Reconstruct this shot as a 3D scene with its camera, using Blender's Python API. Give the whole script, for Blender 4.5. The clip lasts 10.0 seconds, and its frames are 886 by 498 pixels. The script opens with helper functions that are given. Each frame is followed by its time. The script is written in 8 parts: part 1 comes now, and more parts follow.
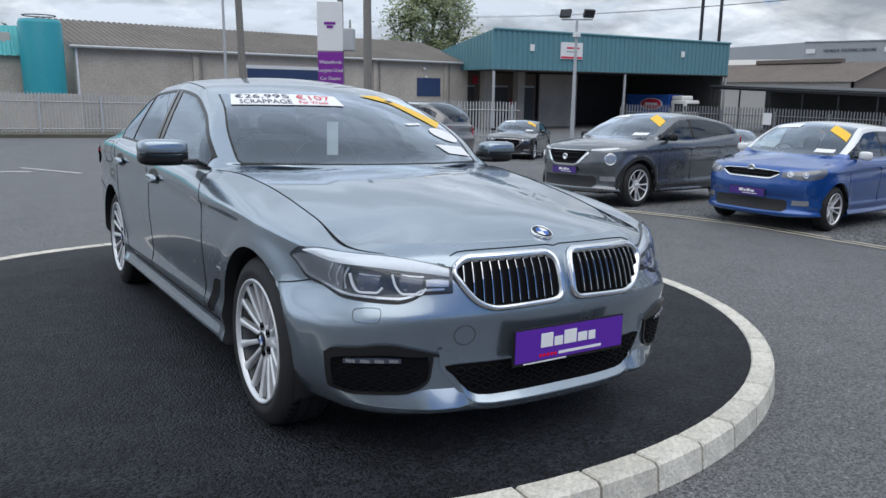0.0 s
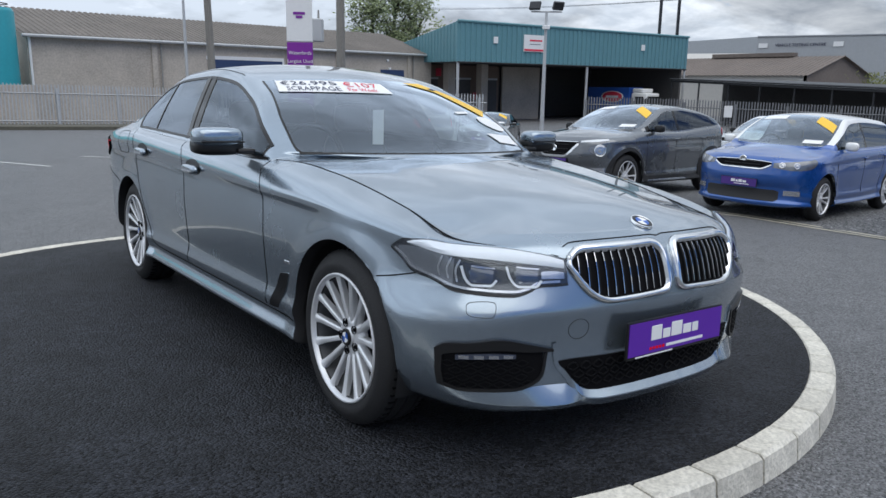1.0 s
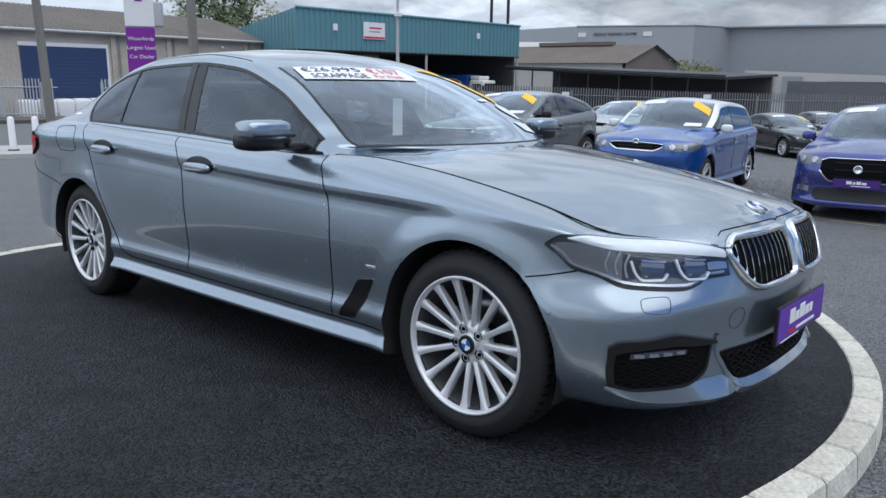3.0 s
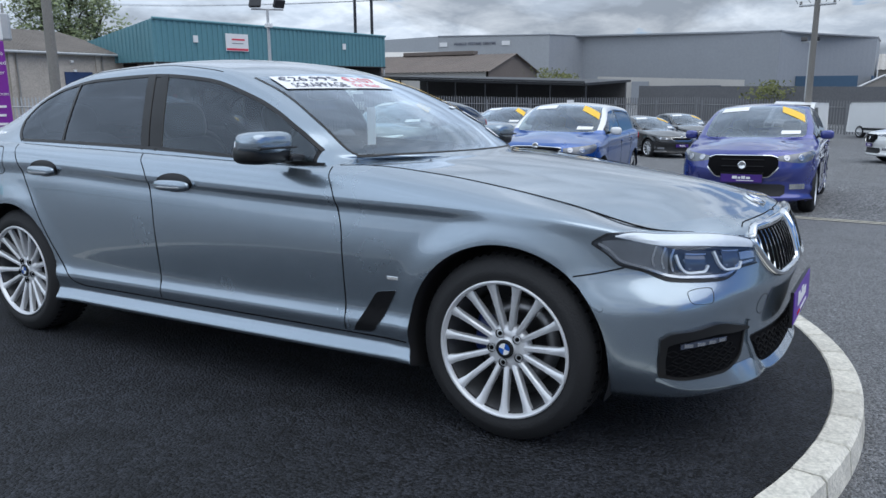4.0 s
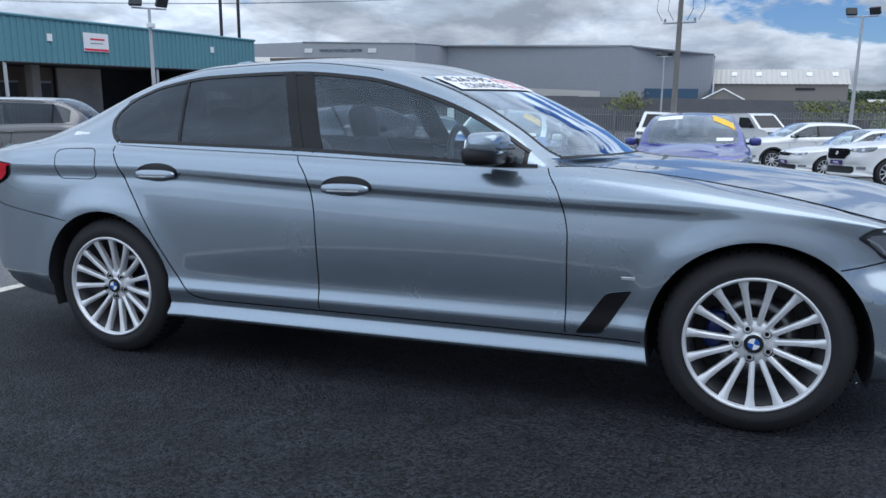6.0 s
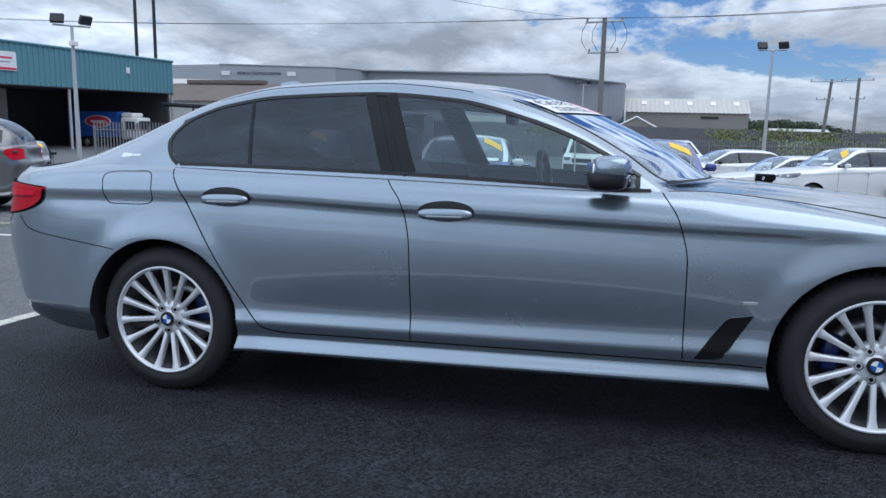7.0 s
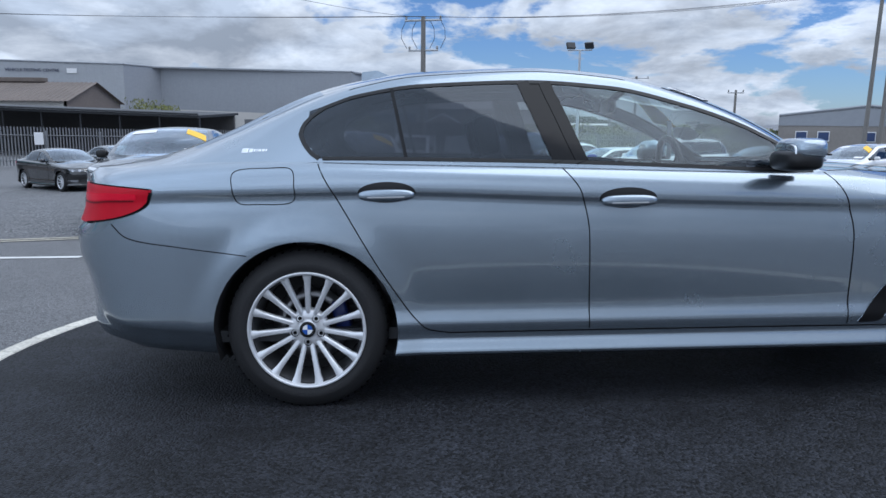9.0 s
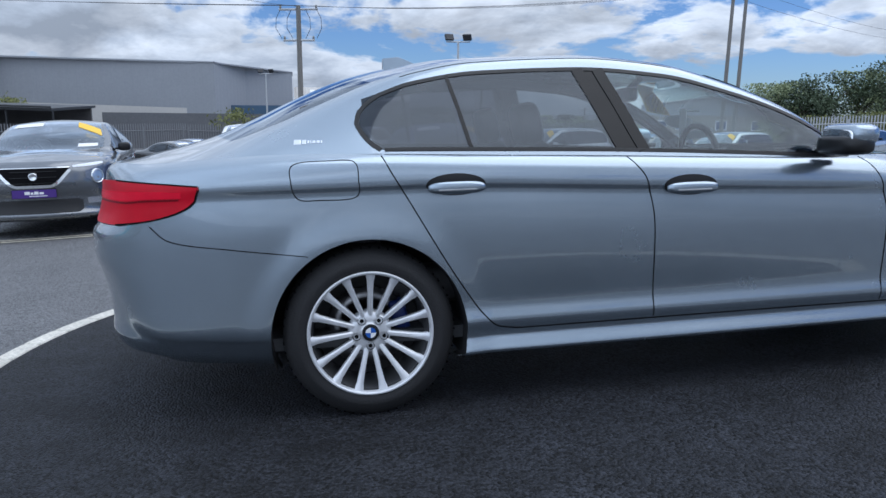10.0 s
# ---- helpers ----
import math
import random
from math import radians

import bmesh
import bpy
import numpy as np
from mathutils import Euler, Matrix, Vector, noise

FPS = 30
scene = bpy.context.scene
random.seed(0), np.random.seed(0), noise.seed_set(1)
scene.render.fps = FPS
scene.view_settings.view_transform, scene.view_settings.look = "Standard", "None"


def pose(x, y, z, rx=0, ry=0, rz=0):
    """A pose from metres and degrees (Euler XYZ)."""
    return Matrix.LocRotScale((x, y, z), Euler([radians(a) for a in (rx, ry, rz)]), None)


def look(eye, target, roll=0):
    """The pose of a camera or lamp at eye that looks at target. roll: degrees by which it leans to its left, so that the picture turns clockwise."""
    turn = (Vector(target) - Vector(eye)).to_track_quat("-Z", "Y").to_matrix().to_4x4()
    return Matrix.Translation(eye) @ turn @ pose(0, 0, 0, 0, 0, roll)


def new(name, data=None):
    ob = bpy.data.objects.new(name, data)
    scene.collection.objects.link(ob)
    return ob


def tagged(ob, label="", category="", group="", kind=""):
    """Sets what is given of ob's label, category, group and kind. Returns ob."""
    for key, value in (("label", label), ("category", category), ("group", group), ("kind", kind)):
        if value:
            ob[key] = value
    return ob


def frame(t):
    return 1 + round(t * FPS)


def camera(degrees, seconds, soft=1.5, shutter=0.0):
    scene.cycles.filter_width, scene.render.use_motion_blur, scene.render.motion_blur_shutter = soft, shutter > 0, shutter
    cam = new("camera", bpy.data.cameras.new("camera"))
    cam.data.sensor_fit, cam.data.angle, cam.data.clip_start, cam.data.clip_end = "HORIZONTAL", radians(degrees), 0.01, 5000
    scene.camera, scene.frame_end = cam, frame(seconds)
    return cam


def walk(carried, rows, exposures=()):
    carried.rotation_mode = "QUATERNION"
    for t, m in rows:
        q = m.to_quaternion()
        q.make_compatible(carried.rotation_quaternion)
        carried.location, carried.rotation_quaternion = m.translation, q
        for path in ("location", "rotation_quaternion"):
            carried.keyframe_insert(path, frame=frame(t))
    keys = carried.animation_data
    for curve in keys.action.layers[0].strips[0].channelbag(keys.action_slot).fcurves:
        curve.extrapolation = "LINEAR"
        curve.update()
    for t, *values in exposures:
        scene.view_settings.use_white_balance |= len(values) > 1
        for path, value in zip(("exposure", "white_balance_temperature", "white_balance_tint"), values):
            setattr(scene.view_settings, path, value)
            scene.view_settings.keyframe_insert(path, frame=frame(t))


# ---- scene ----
cam = camera(61.0, 10.0)
PATH = [
    (0, (-1.831, -4.286, 1.366), (-0.767, -2.643, 0.954), 0.7),
    (0.5, (-2.034, -4.133, 1.362), (-0.888, -2.546, 0.95), 0.5),
    (1, (-2.199, -3.912, 1.332), (-1.046, -2.335, 0.903), 0.9),
    (1.5, (-2.337, -3.716, 1.329), (-1.143, -2.17, 0.9), 1.2),
    (2, (-2.563, -3.535, 1.332), (-1.199, -2.142, 0.887), 0.7),
    (2.5, (-2.714, -3.322, 1.317), (-1.303, -1.979, 0.863), 0.3),
    (3, (-2.83, -3.072, 1.31), (-1.363, -1.79, 0.857), 0.7),
    (3.2, (-2.889, -2.998, 1.309), (-1.377, -1.764, 0.875), 0.9),
    (4.3, (-3.248, -2.432, 1.291), (-1.543, -1.473, 0.878), -0.2),
    (4.5, (-3.312, -2.319, 1.291), (-1.59, -1.38, 0.9), 0.3),
    (5, (-3.52, -1.995, 1.283), (-1.724, -1.209, 0.887), -0.9),
    (5.5, (-3.62, -1.672, 1.26), (-1.803, -0.94, 0.858), -0.6),
    (5.7, (-3.665, -1.539, 1.27), (-1.846, -0.811, 0.87), 0.3),
    (6.8, (-3.83, -0.717, 1.241), (-1.933, -0.215, 0.855), 0.3),
    (7, (-3.851, -0.565, 1.244), (-1.939, -0.086, 0.903), 1.2),
    (7.5, (-3.953, -0.205, 1.234), (-2.005, 0.104, 0.905), 0.4),
    (8, (-3.972, 0.198, 1.205), (-2.007, 0.403, 0.897), 0.3),
    (8.5, (-3.996, 0.584, 1.2), (-2.022, 0.716, 0.904), 1.0),
    (9, (-3.969, 0.98, 1.181), (-1.998, 0.945, 0.843), 0.5),
    (9.5, (-3.852, 1.358, 1.165), (-1.884, 1.229, 0.828), 0.7),
    (10, (-3.758, 1.767, 1.162), (-1.826, 1.39, 0.805), 0.2),
]
EXPOSURES = [(0.0, 0.86, 6250, 9), (2.5, 0.92, 6100, 9), (4.5, 0.93, 5900, 8), (7.5, 0.95, 5700, 9), (10.0, 0.99, 5700, 10)]
walk(cam, [(t, look(eye, target, roll)) for t, eye, target, roll in PATH], EXPOSURES)

# ---- world, sun ----
SUN_AZ, SUN_EL = 188.0, 58.0          # degrees from +y towards +x, and above the horizon


def make_world():
    world = bpy.data.worlds.new("overcast_sky")
    scene.world = world
    world.use_nodes = True
    nt = world.node_tree
    nt.nodes.clear()
    N, Lk = nt.nodes.new, nt.links.new
    out, bg = N("ShaderNodeOutputWorld"), N("ShaderNodeBackground")
    sky = N("ShaderNodeTexSky")
    sky.sky_type, sky.sun_disc = "NISHITA", False
    sky.dust_density, sky.air_density = 0.2, 0.9
    sky.sun_elevation, sky.sun_rotation = radians(SUN_EL), radians(SUN_AZ)
    co, sep = N("ShaderNodeTexCoord"), N("ShaderNodeSeparateXYZ")
    Lk(co.outputs["Generated"], sep.inputs[0])

    def m(op, a, b=None, clamp=False):
        n = N("ShaderNodeMath")
        n.operation, n.use_clamp = op, clamp
        for i, v in enumerate((a, b)):
            if v is None:
                continue
            if isinstance(v, (int, float)):
                n.inputs[i].default_value = v
            else:
                Lk(v, n.inputs[i])
        return n.outputs[0]

    zz = m("ADD", m("MAXIMUM", sep.outputs[2], 0.0), 0.28)
    u, v = m("DIVIDE", sep.outputs[0], zz), m("DIVIDE", sep.outputs[1], zz)
    comb = N("ShaderNodeCombineXYZ")
    Lk(u, comb.inputs[0]), Lk(v, comb.inputs[1])

    def cloud(scale, detail, rough, shift, distort=0.3, near=1.0):
        mp = N("ShaderNodeMapping")
        mp.inputs["Scale"].default_value = (near, near, 1)
        mp.inputs["Location"].default_value = shift
        Lk(comb.outputs[0], mp.inputs[0])
        n = N("ShaderNodeTexNoise")
        n.inputs["Scale"].default_value, n.inputs["Detail"].default_value = scale, detail
        n.inputs["Roughness"].default_value, n.inputs["Distortion"].default_value = rough, distort
        Lk(mp.outputs[0], n.inputs["Vector"])
        return n.outputs["Fac"]

    big = cloud(1.25, 10, 0.56, (3.4, 1.2, 0))
    fine = cloud(4.0, 8, 0.62, (0.3, 6.2, 0))
    above = cloud(1.25, 10, 0.56, (3.4, 1.2, 0), 0.3, 0.93)
    dens = m("ADD", m("MULTIPLY", big, 0.75), m("MULTIPLY", fine, 0.25))
    # thicker cover towards +y and overhead behind, broken cloud towards +x -y
    bias = m("ADD", m("MULTIPLY", sep.outputs[1], 0.12), m("MULTIPLY", m("MAXIMUM", m("MULTIPLY", sep.outputs[0], -1.0), 0.0), 0.11))
    low = m("MULTIPLY", m("SUBTRACT", 1.0, m("MULTIPLY", sep.outputs[2], 3.6), True), 0.080)
    solid = m("MULTIPLY", m("MULTIPLY", m("MAXIMUM", sep.outputs[1], 0.0), sep.outputs[2]), 0.45)
    high = m("MULTIPLY", m("MAXIMUM", m("SUBTRACT", sep.outputs[2], 0.36), 0.0), 0.30)
    dens = m("ADD", m("ADD", m("ADD", m("ADD", dens, bias), low), solid), high)
    ramp = N("ShaderNodeValToRGB")
    ramp.color_ramp.elements[0].position, ramp.color_ramp.elements[1].position = 0.470, 0.512
    Lk(dens, ramp.inputs[0])
    shade = N("ShaderNodeValToRGB")
    e = shade.color_ramp.elements
    e[0].position, e[0].color = 0.46, (1.0, 1.0, 1.0, 1)
    e[1].position, e[1].color = 0.66, (0.56, 0.59, 0.63, 1)
    Lk(m("ADD", dens, m("MULTIPLY", m("SUBTRACT", fine, 0.5), 0.35)), shade.inputs[0])
    cl = N("ShaderNodeMix")
    cl.data_type, cl.blend_type = "RGBA", "MULTIPLY"
    cl.inputs[0].default_value = 1.0
    cl.inputs[6].default_value = (8.6, 8.9, 9.3, 1)
    Lk(shade.outputs[0], cl.inputs[7])
    # cloud tops catch the light, their bases are grey
    edge = N("ShaderNodeMapRange")
    edge.inputs["From Min"].default_value, edge.inputs["From Max"].default_value = -0.07, 0.07
    edge.inputs["To Min"].default_value, edge.inputs["To Max"].default_value = 0.72, 1.22
    Lk(m("SUBTRACT", big, above), edge.inputs["Value"])
    # the cover is brighter overhead than at the horizon, and thin and bright towards -x +y
    lift = N("ShaderNodeVectorMath")
    lift.operation = "SCALE"
    up, east, north = m("MAXIMUM", sep.outputs[2], 0.0), m("MAXIMUM", sep.outputs[0], 0.0), sep.outputs[1]
    west, south = m("MAXIMUM", m("MULTIPLY", sep.outputs[0], -1.0), 0.0), m("MAXIMUM", m("MULTIPLY", sep.outputs[1], -1.0), 0.0)
    terms = (m("MULTIPLY", up, 0.70), m("MULTIPLY", west, 0.10), m("MULTIPLY", north, 0.29), m("MULTIPLY", m("MULTIPLY", east, south), 0.4),
             m("MULTIPLY", m("MULTIPLY", west, m("MAXIMUM", m("ADD", north, 0.1), 0.0)), 0.9))
    level = m("ADD", terms[0], 0.355)
    for term in terms[1:]:
        level = m("ADD", level, term)
    Lk(cl.outputs[2], lift.inputs[0]), Lk(m("MULTIPLY", edge.outputs[0], level), lift.inputs["Scale"])
    blue = N("ShaderNodeVectorMath")
    blue.operation = "MULTIPLY"
    blue.inputs[1].default_value = (0.275, 0.35, 0.485)
    Lk(sky.outputs[0], blue.inputs[0])
    mix = N("ShaderNodeMix")
    mix.data_type = "RGBA"
    Lk(ramp.outputs[0], mix.inputs[0]), Lk(blue.outputs[0], mix.inputs[6]), Lk(lift.outputs[0], mix.inputs[7])
    bg.inputs["Strength"].default_value = 0.10
    Lk(mix.outputs[2], bg.inputs[0]), Lk(bg.outputs[0], out.inputs[0])


make_world()
sun = new("sun", bpy.data.lights.new("sun", "SUN"))
sun.data.energy, sun.data.angle, sun.data.color = 0.8, radians(70), (1.0, 0.95, 0.88)
_a, _e = radians(SUN_AZ), radians(SUN_EL)
sun.matrix_world = look((60 * math.sin(_a) * math.cos(_e), 60 * math.cos(_a) * math.cos(_e), 60 * math.sin(_e)), (0, 0, 0))

# ---- materials ----
MATS = {}


def mat(name, base, rough=0.5, metal=0.0, vary=0.12, grain=40.0, bump=0.0, big=1.5, coat=0.0, random_value=0.0, spec=0.5, emit=None, blotch=0.0, streak=0.0):
    """A surface with colour variation at two scales, roughness variation and fine relief."""
    if name in MATS:
        return MATS[name]
    ma = bpy.data.materials.new(name)
    ma.use_nodes = True
    nt = ma.node_tree
    N, Lk = nt.nodes.new, nt.links.new
    b = nt.nodes["Principled BSDF"]
    b.inputs["Roughness"].default_value, b.inputs["Metallic"].default_value = rough, metal
    b.inputs["Coat Weight"].default_value, b.inputs["Coat Roughness"].default_value = coat, 0.03
    b.inputs["Specular IOR Level"].default_value = spec
    co = N("ShaderNodeTexCoord")
    n1, n2 = N("ShaderNodeTexNoise"), N("ShaderNodeTexNoise")
    n1.inputs["Scale"].default_value, n1.inputs["Detail"].default_value = grain, 4
    n2.inputs["Scale"].default_value, n2.inputs["Detail"].default_value = big, 6
    n2.inputs["Roughness"].default_value = 0.62
    Lk(co.outputs["Object"], n1.inputs["Vector"])
    if streak:
        mp = N("ShaderNodeMapping")
        mp.inputs["Scale"].default_value = (1, 1, streak)
        Lk(co.outputs["Object"], mp.inputs[0]), Lk(mp.outputs[0], n2.inputs["Vector"])
    else:
        Lk(co.outputs["Object"], n2.inputs["Vector"])
    add = N("ShaderNodeMath")
    add.operation = "MULTIPLY_ADD"
    Lk(n1.outputs["Fac"], add.inputs[0])
    add.inputs[1].default_value = 0.55
    sc = N("ShaderNodeMath")
    sc.operation = "MULTIPLY"
    sc.inputs[1].default_value = 0.45 + blotch
    Lk(n2.outputs["Fac"], sc.inputs[0]), Lk(sc.outputs[0], add.inputs[2])
    rng = N("ShaderNodeMapRange")
    rng.inputs["From Min"].default_value, rng.inputs["From Max"].default_value = 0.25, 0.75 + blotch * 0.5
    rng.inputs["To Min"].default_value, rng.inputs["To Max"].default_value = 1 - vary, 1 + vary
    Lk(add.outputs[0], rng.inputs["Value"])
    last = rng.outputs[0]
    if random_value:
        ri = N("ShaderNodeObjectInfo")
        r2 = N("ShaderNodeMapRange")
        r2.inputs["To Min"].default_value, r2.inputs["To Max"].default_value = 1 - random_value, 1 + random_value
        Lk(ri.outputs["Random"], r2.inputs["Value"])
        mu = N("ShaderNodeMath")
        mu.operation = "MULTIPLY"
        Lk(last, mu.inputs[0]), Lk(r2.outputs[0], mu.inputs[1])
        last = mu.outputs[0]
    hs = N("ShaderNodeVectorMath")
    hs.operation = "SCALE"
    hs.inputs[0].default_value = base
    Lk(last, hs.inputs["Scale"])
    Lk(hs.outputs[0], b.inputs["Base Color"])
    rr = N("ShaderNodeMapRange")
    rr.inputs["To Min"].default_value, rr.inputs["To Max"].default_value = max(0.0, rough - 0.1 * (rough > 0.12)), min(1.0, rough + 0.1 * (rough > 0.12))
    Lk(n2.outputs["Fac"], rr.inputs["Value"]), Lk(rr.outputs[0], b.inputs["Roughness"])
    if bump:
        bp = N("ShaderNodeBump")
        bp.inputs["Strength"].default_value, bp.inputs["Distance"].default_value = min(1.0, bump), 0.01
        Lk(n1.outputs["Fac"], bp.inputs["Height"]), Lk(bp.outputs[0], b.inputs["Normal"])
    if emit:
        b.inputs["Emission Color"].default_value, b.inputs["Emission Strength"].default_value = (*base, 1), emit
    MATS[name] = ma
    return ma


def paint(name, base, metal=0.55, rough=0.32):
    """Car paint: metallic base under a clear coat."""
    ma = mat(name, base, rough, metal, vary=0.05, grain=900.0, big=2.0, coat=1.0)
    ma.node_tree.nodes["Principled BSDF"].inputs["Coat IOR"].default_value = 1.6
    return ma


def glass(name, tint, reflect=1.0):
    if name in MATS:
        return MATS[name]
    ma = bpy.data.materials.new(name)
    ma.use_nodes = True
    nt = ma.node_tree
    nt.nodes.clear()
    N, Lk = nt.nodes.new, nt.links.new
    out, mx, tr, gl, fr = N("ShaderNodeOutputMaterial"), N("ShaderNodeMixShader"), N("ShaderNodeBsdfTransparent"), N("ShaderNodeBsdfGlossy"), N("ShaderNodeLayerWeight")
    tr.inputs[0].default_value = (*tint, 1)
    gl.inputs["Roughness"].default_value = 0.02
    gl.inputs[0].default_value = (0.82, 0.90, 1.0, 1)
    fr.inputs["Blend"].default_value = 0.5
    pw, sc = N("ShaderNodeMath"), N("ShaderNodeMath")
    pw.operation = "POWER"
    pw.inputs[1].default_value = 5.0
    Lk(fr.outputs["Facing"], pw.inputs[0])
    sc.operation, sc.use_clamp = "MULTIPLY_ADD", True
    sc.inputs[1].default_value, sc.inputs[2].default_value = 1.2 * reflect, 0.065 * reflect
    Lk(pw.outputs[0], sc.inputs[0])
    Lk(sc.outputs[0], mx.inputs[0]), Lk(tr.outputs[0], mx.inputs[1]), Lk(gl.outputs[0], mx.inputs[2]), Lk(mx.outputs[0], out.inputs[0])
    MATS[name] = ma
    return ma


M_BLACK = mat("black_trim", (0.012, 0.012, 0.013), 0.36, vary=0.05, grain=200, spec=0.35)
M_MATT = mat("matt_black_plastic", (0.014, 0.014, 0.0155), 0.6, vary=0.15, grain=300, bump=0.1)
M_GAP = mat("shut_gap", (0.005, 0.005, 0.006), 0.9, vary=0.02, spec=0.1)
M_RUBBER = mat("tyre_rubber", (0.013, 0.013, 0.0145), 0.72, vary=0.2, grain=120, bump=0.25, big=6)
M_CHROME = mat("chrome", (0.78, 0.79, 0.80), 0.10, 1.0, vary=0.03, grain=60)
M_ALLOY = mat("silver_alloy", (0.72, 0.73, 0.75), 0.36, 0.45, vary=0.08, grain=120)
# darker copy of the alloy: the shade behind the spokes is in its colour
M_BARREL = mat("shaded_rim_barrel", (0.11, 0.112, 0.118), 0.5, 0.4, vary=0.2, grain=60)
M_DISC = mat("brake_disc_steel", (0.30, 0.30, 0.31), 0.35, 1.0, vary=0.15, grain=90)
M_CALIPER = mat("blue_caliper", (0.014, 0.03, 0.15), 0.35)
M_GLASS = glass("clear_glass", (0.80, 0.90, 0.88), 1.05)
M_SCREEN = glass("windscreen_glass", (0.80, 0.86, 0.85), 2.2)
M_TINT = glass("privacy_glass", (0.20, 0.21, 0.235), 0.95)
M_LENS = glass("lamp_lens", (0.92, 0.94, 0.96), 0.9)
M_RED = mat("red_lamp_plastic", (0.52, 0.003, 0.018), 0.30, vary=0.12, grain=14, spec=0.2)
M_REDDARK = mat("dark_red_lamp_rib", (0.16, 0.002, 0.008), 0.3, vary=0.1, spec=0.2)
M_REDHI = mat("red_lamp_strip", (0.74, 0.008, 0.035), 0.25, vary=0.08, spec=0.2)
M_INT = mat("interior_black", (0.04, 0.042, 0.046), 0.62, vary=0.15, grain=90, bump=0.1)
M_LEATHER = mat("black_leather", (0.05, 0.05, 0.054), 0.45, vary=0.12, grain=140, bump=0.2)
M_PURPLE = mat("purple_plate", (0.105, 0.018, 0.36), 0.35, vary=0.04, grain=60)
M_PURPLE2 = mat("dark_purple_plate", (0.06, 0.02, 0.20), 0.35, vary=0.05, grain=60)
M_WHITE = mat("white_print", (0.80, 0.80, 0.80), 0.5, vary=0.03)
M_YELLOW = mat("yellow_sticker", (0.85, 0.52, 0.03), 0.45, vary=0.06, grain=30)
M_REDPRINT = mat("red_print", (0.65, 0.04, 0.08), 0.5, vary=0.03)
M_NAVY = mat("navy_print", (0.02, 0.025, 0.07), 0.5, vary=0.03)
M_LAMPIN = mat("lamp_reflector", (0.46, 0.47, 0.50), 0.16, 0.8, vary=0.15, grain=30)
M_DARKLAMP = mat("dark_lamp_housing", (0.03, 0.033, 0.04), 0.25, 0.3, vary=0.2, grain=40)
M_HOUSING = mat("grey_lamp_housing", (0.16, 0.17, 0.19), 0.25, 0.35, vary=0.3, grain=18, coat=1.0)
M_PILLAR = mat("gloss_black_pillar", (0.008, 0.008, 0.009), 0.10, vary=0.05, spec=0.25)
M_SLAT = mat("satin_black_slat", (0.004, 0.004, 0.005), 0.6, vary=0.1, grain=200, spec=0.2)
M_DRL = mat("light_guide", (0.70, 0.72, 0.75), 0.3, vary=0.08, coat=0.6)


def chippings(name, base, scale, contrast, patch=0.25, patch_size=0.5, specks=0.02, rough=0.85, relief=1.0):
    """Bound chippings: every stone has its own tone, with worn patches and a few pale specks."""
    ma = mat(name, base, rough, 0.0, vary=patch, grain=patch_size * 6, big=patch_size)
    nt = ma.node_tree
    N, Lk = nt.nodes.new, nt.links.new
    b = nt.nodes["Principled BSDF"]
    old = b.inputs["Base Color"].links[0].from_socket
    co = N("ShaderNodeTexCoord")

    def stones(sc):
        v = N("ShaderNodeTexVoronoi")
        v.inputs["Scale"].default_value = sc
        Lk(co.outputs["Object"], v.inputs["Vector"])
        sep = N("ShaderNodeSeparateColor")
        Lk(v.outputs["Color"], sep.inputs[0])
        return v, sep

    v1, s1 = stones(scale)
    v2, s2 = stones(scale * 0.7)
    tone = N("ShaderNodeMapRange")
    tone.inputs["To Min"].default_value, tone.inputs["To Max"].default_value = 1 - contrast, 1 + contrast
    Lk(s1.outputs[0], tone.inputs["Value"])
    pale = N("ShaderNodeMapRange")
    pale.inputs["From Min"].default_value, pale.inputs["From Max"].default_value = 1 - specks, 1 - specks * 0.4
    pale.inputs["To Max"].default_value = 1.3
    Lk(s2.outputs[1], pale.inputs["Value"])
    add = N("ShaderNodeMath")
    add.operation = "ADD"
    Lk(tone.outputs[0], add.inputs[0]), Lk(pale.outputs[0], add.inputs[1])
    sc = N("ShaderNodeVectorMath")
    sc.operation = "SCALE"
    Lk(old, sc.inputs[0]), Lk(add.outputs[0], sc.inputs["Scale"])
    Lk(sc.outputs[0], b.inputs["Base Color"])
    bp = N("ShaderNodeBump")
    bp.invert = True
    bp.inputs["Strength"].default_value, bp.inputs["Distance"].default_value = relief, 0.012
    Lk(v1.outputs["Distance"], bp.inputs["Height"]), Lk(bp.outputs[0], b.inputs["Normal"])
    return ma

# ---- mesh helpers ----


def curve(*keys):
    """A smooth curve through (x, value) keys that does not overshoot."""
    xs, ys = np.array([k[0] for k in keys], float), np.array([k[1] for k in keys], float)
    if len(xs) == 1:
        return lambda x: np.full_like(np.asarray(x, float), ys[0])
    return lambda x: pchip(xs, ys, x)


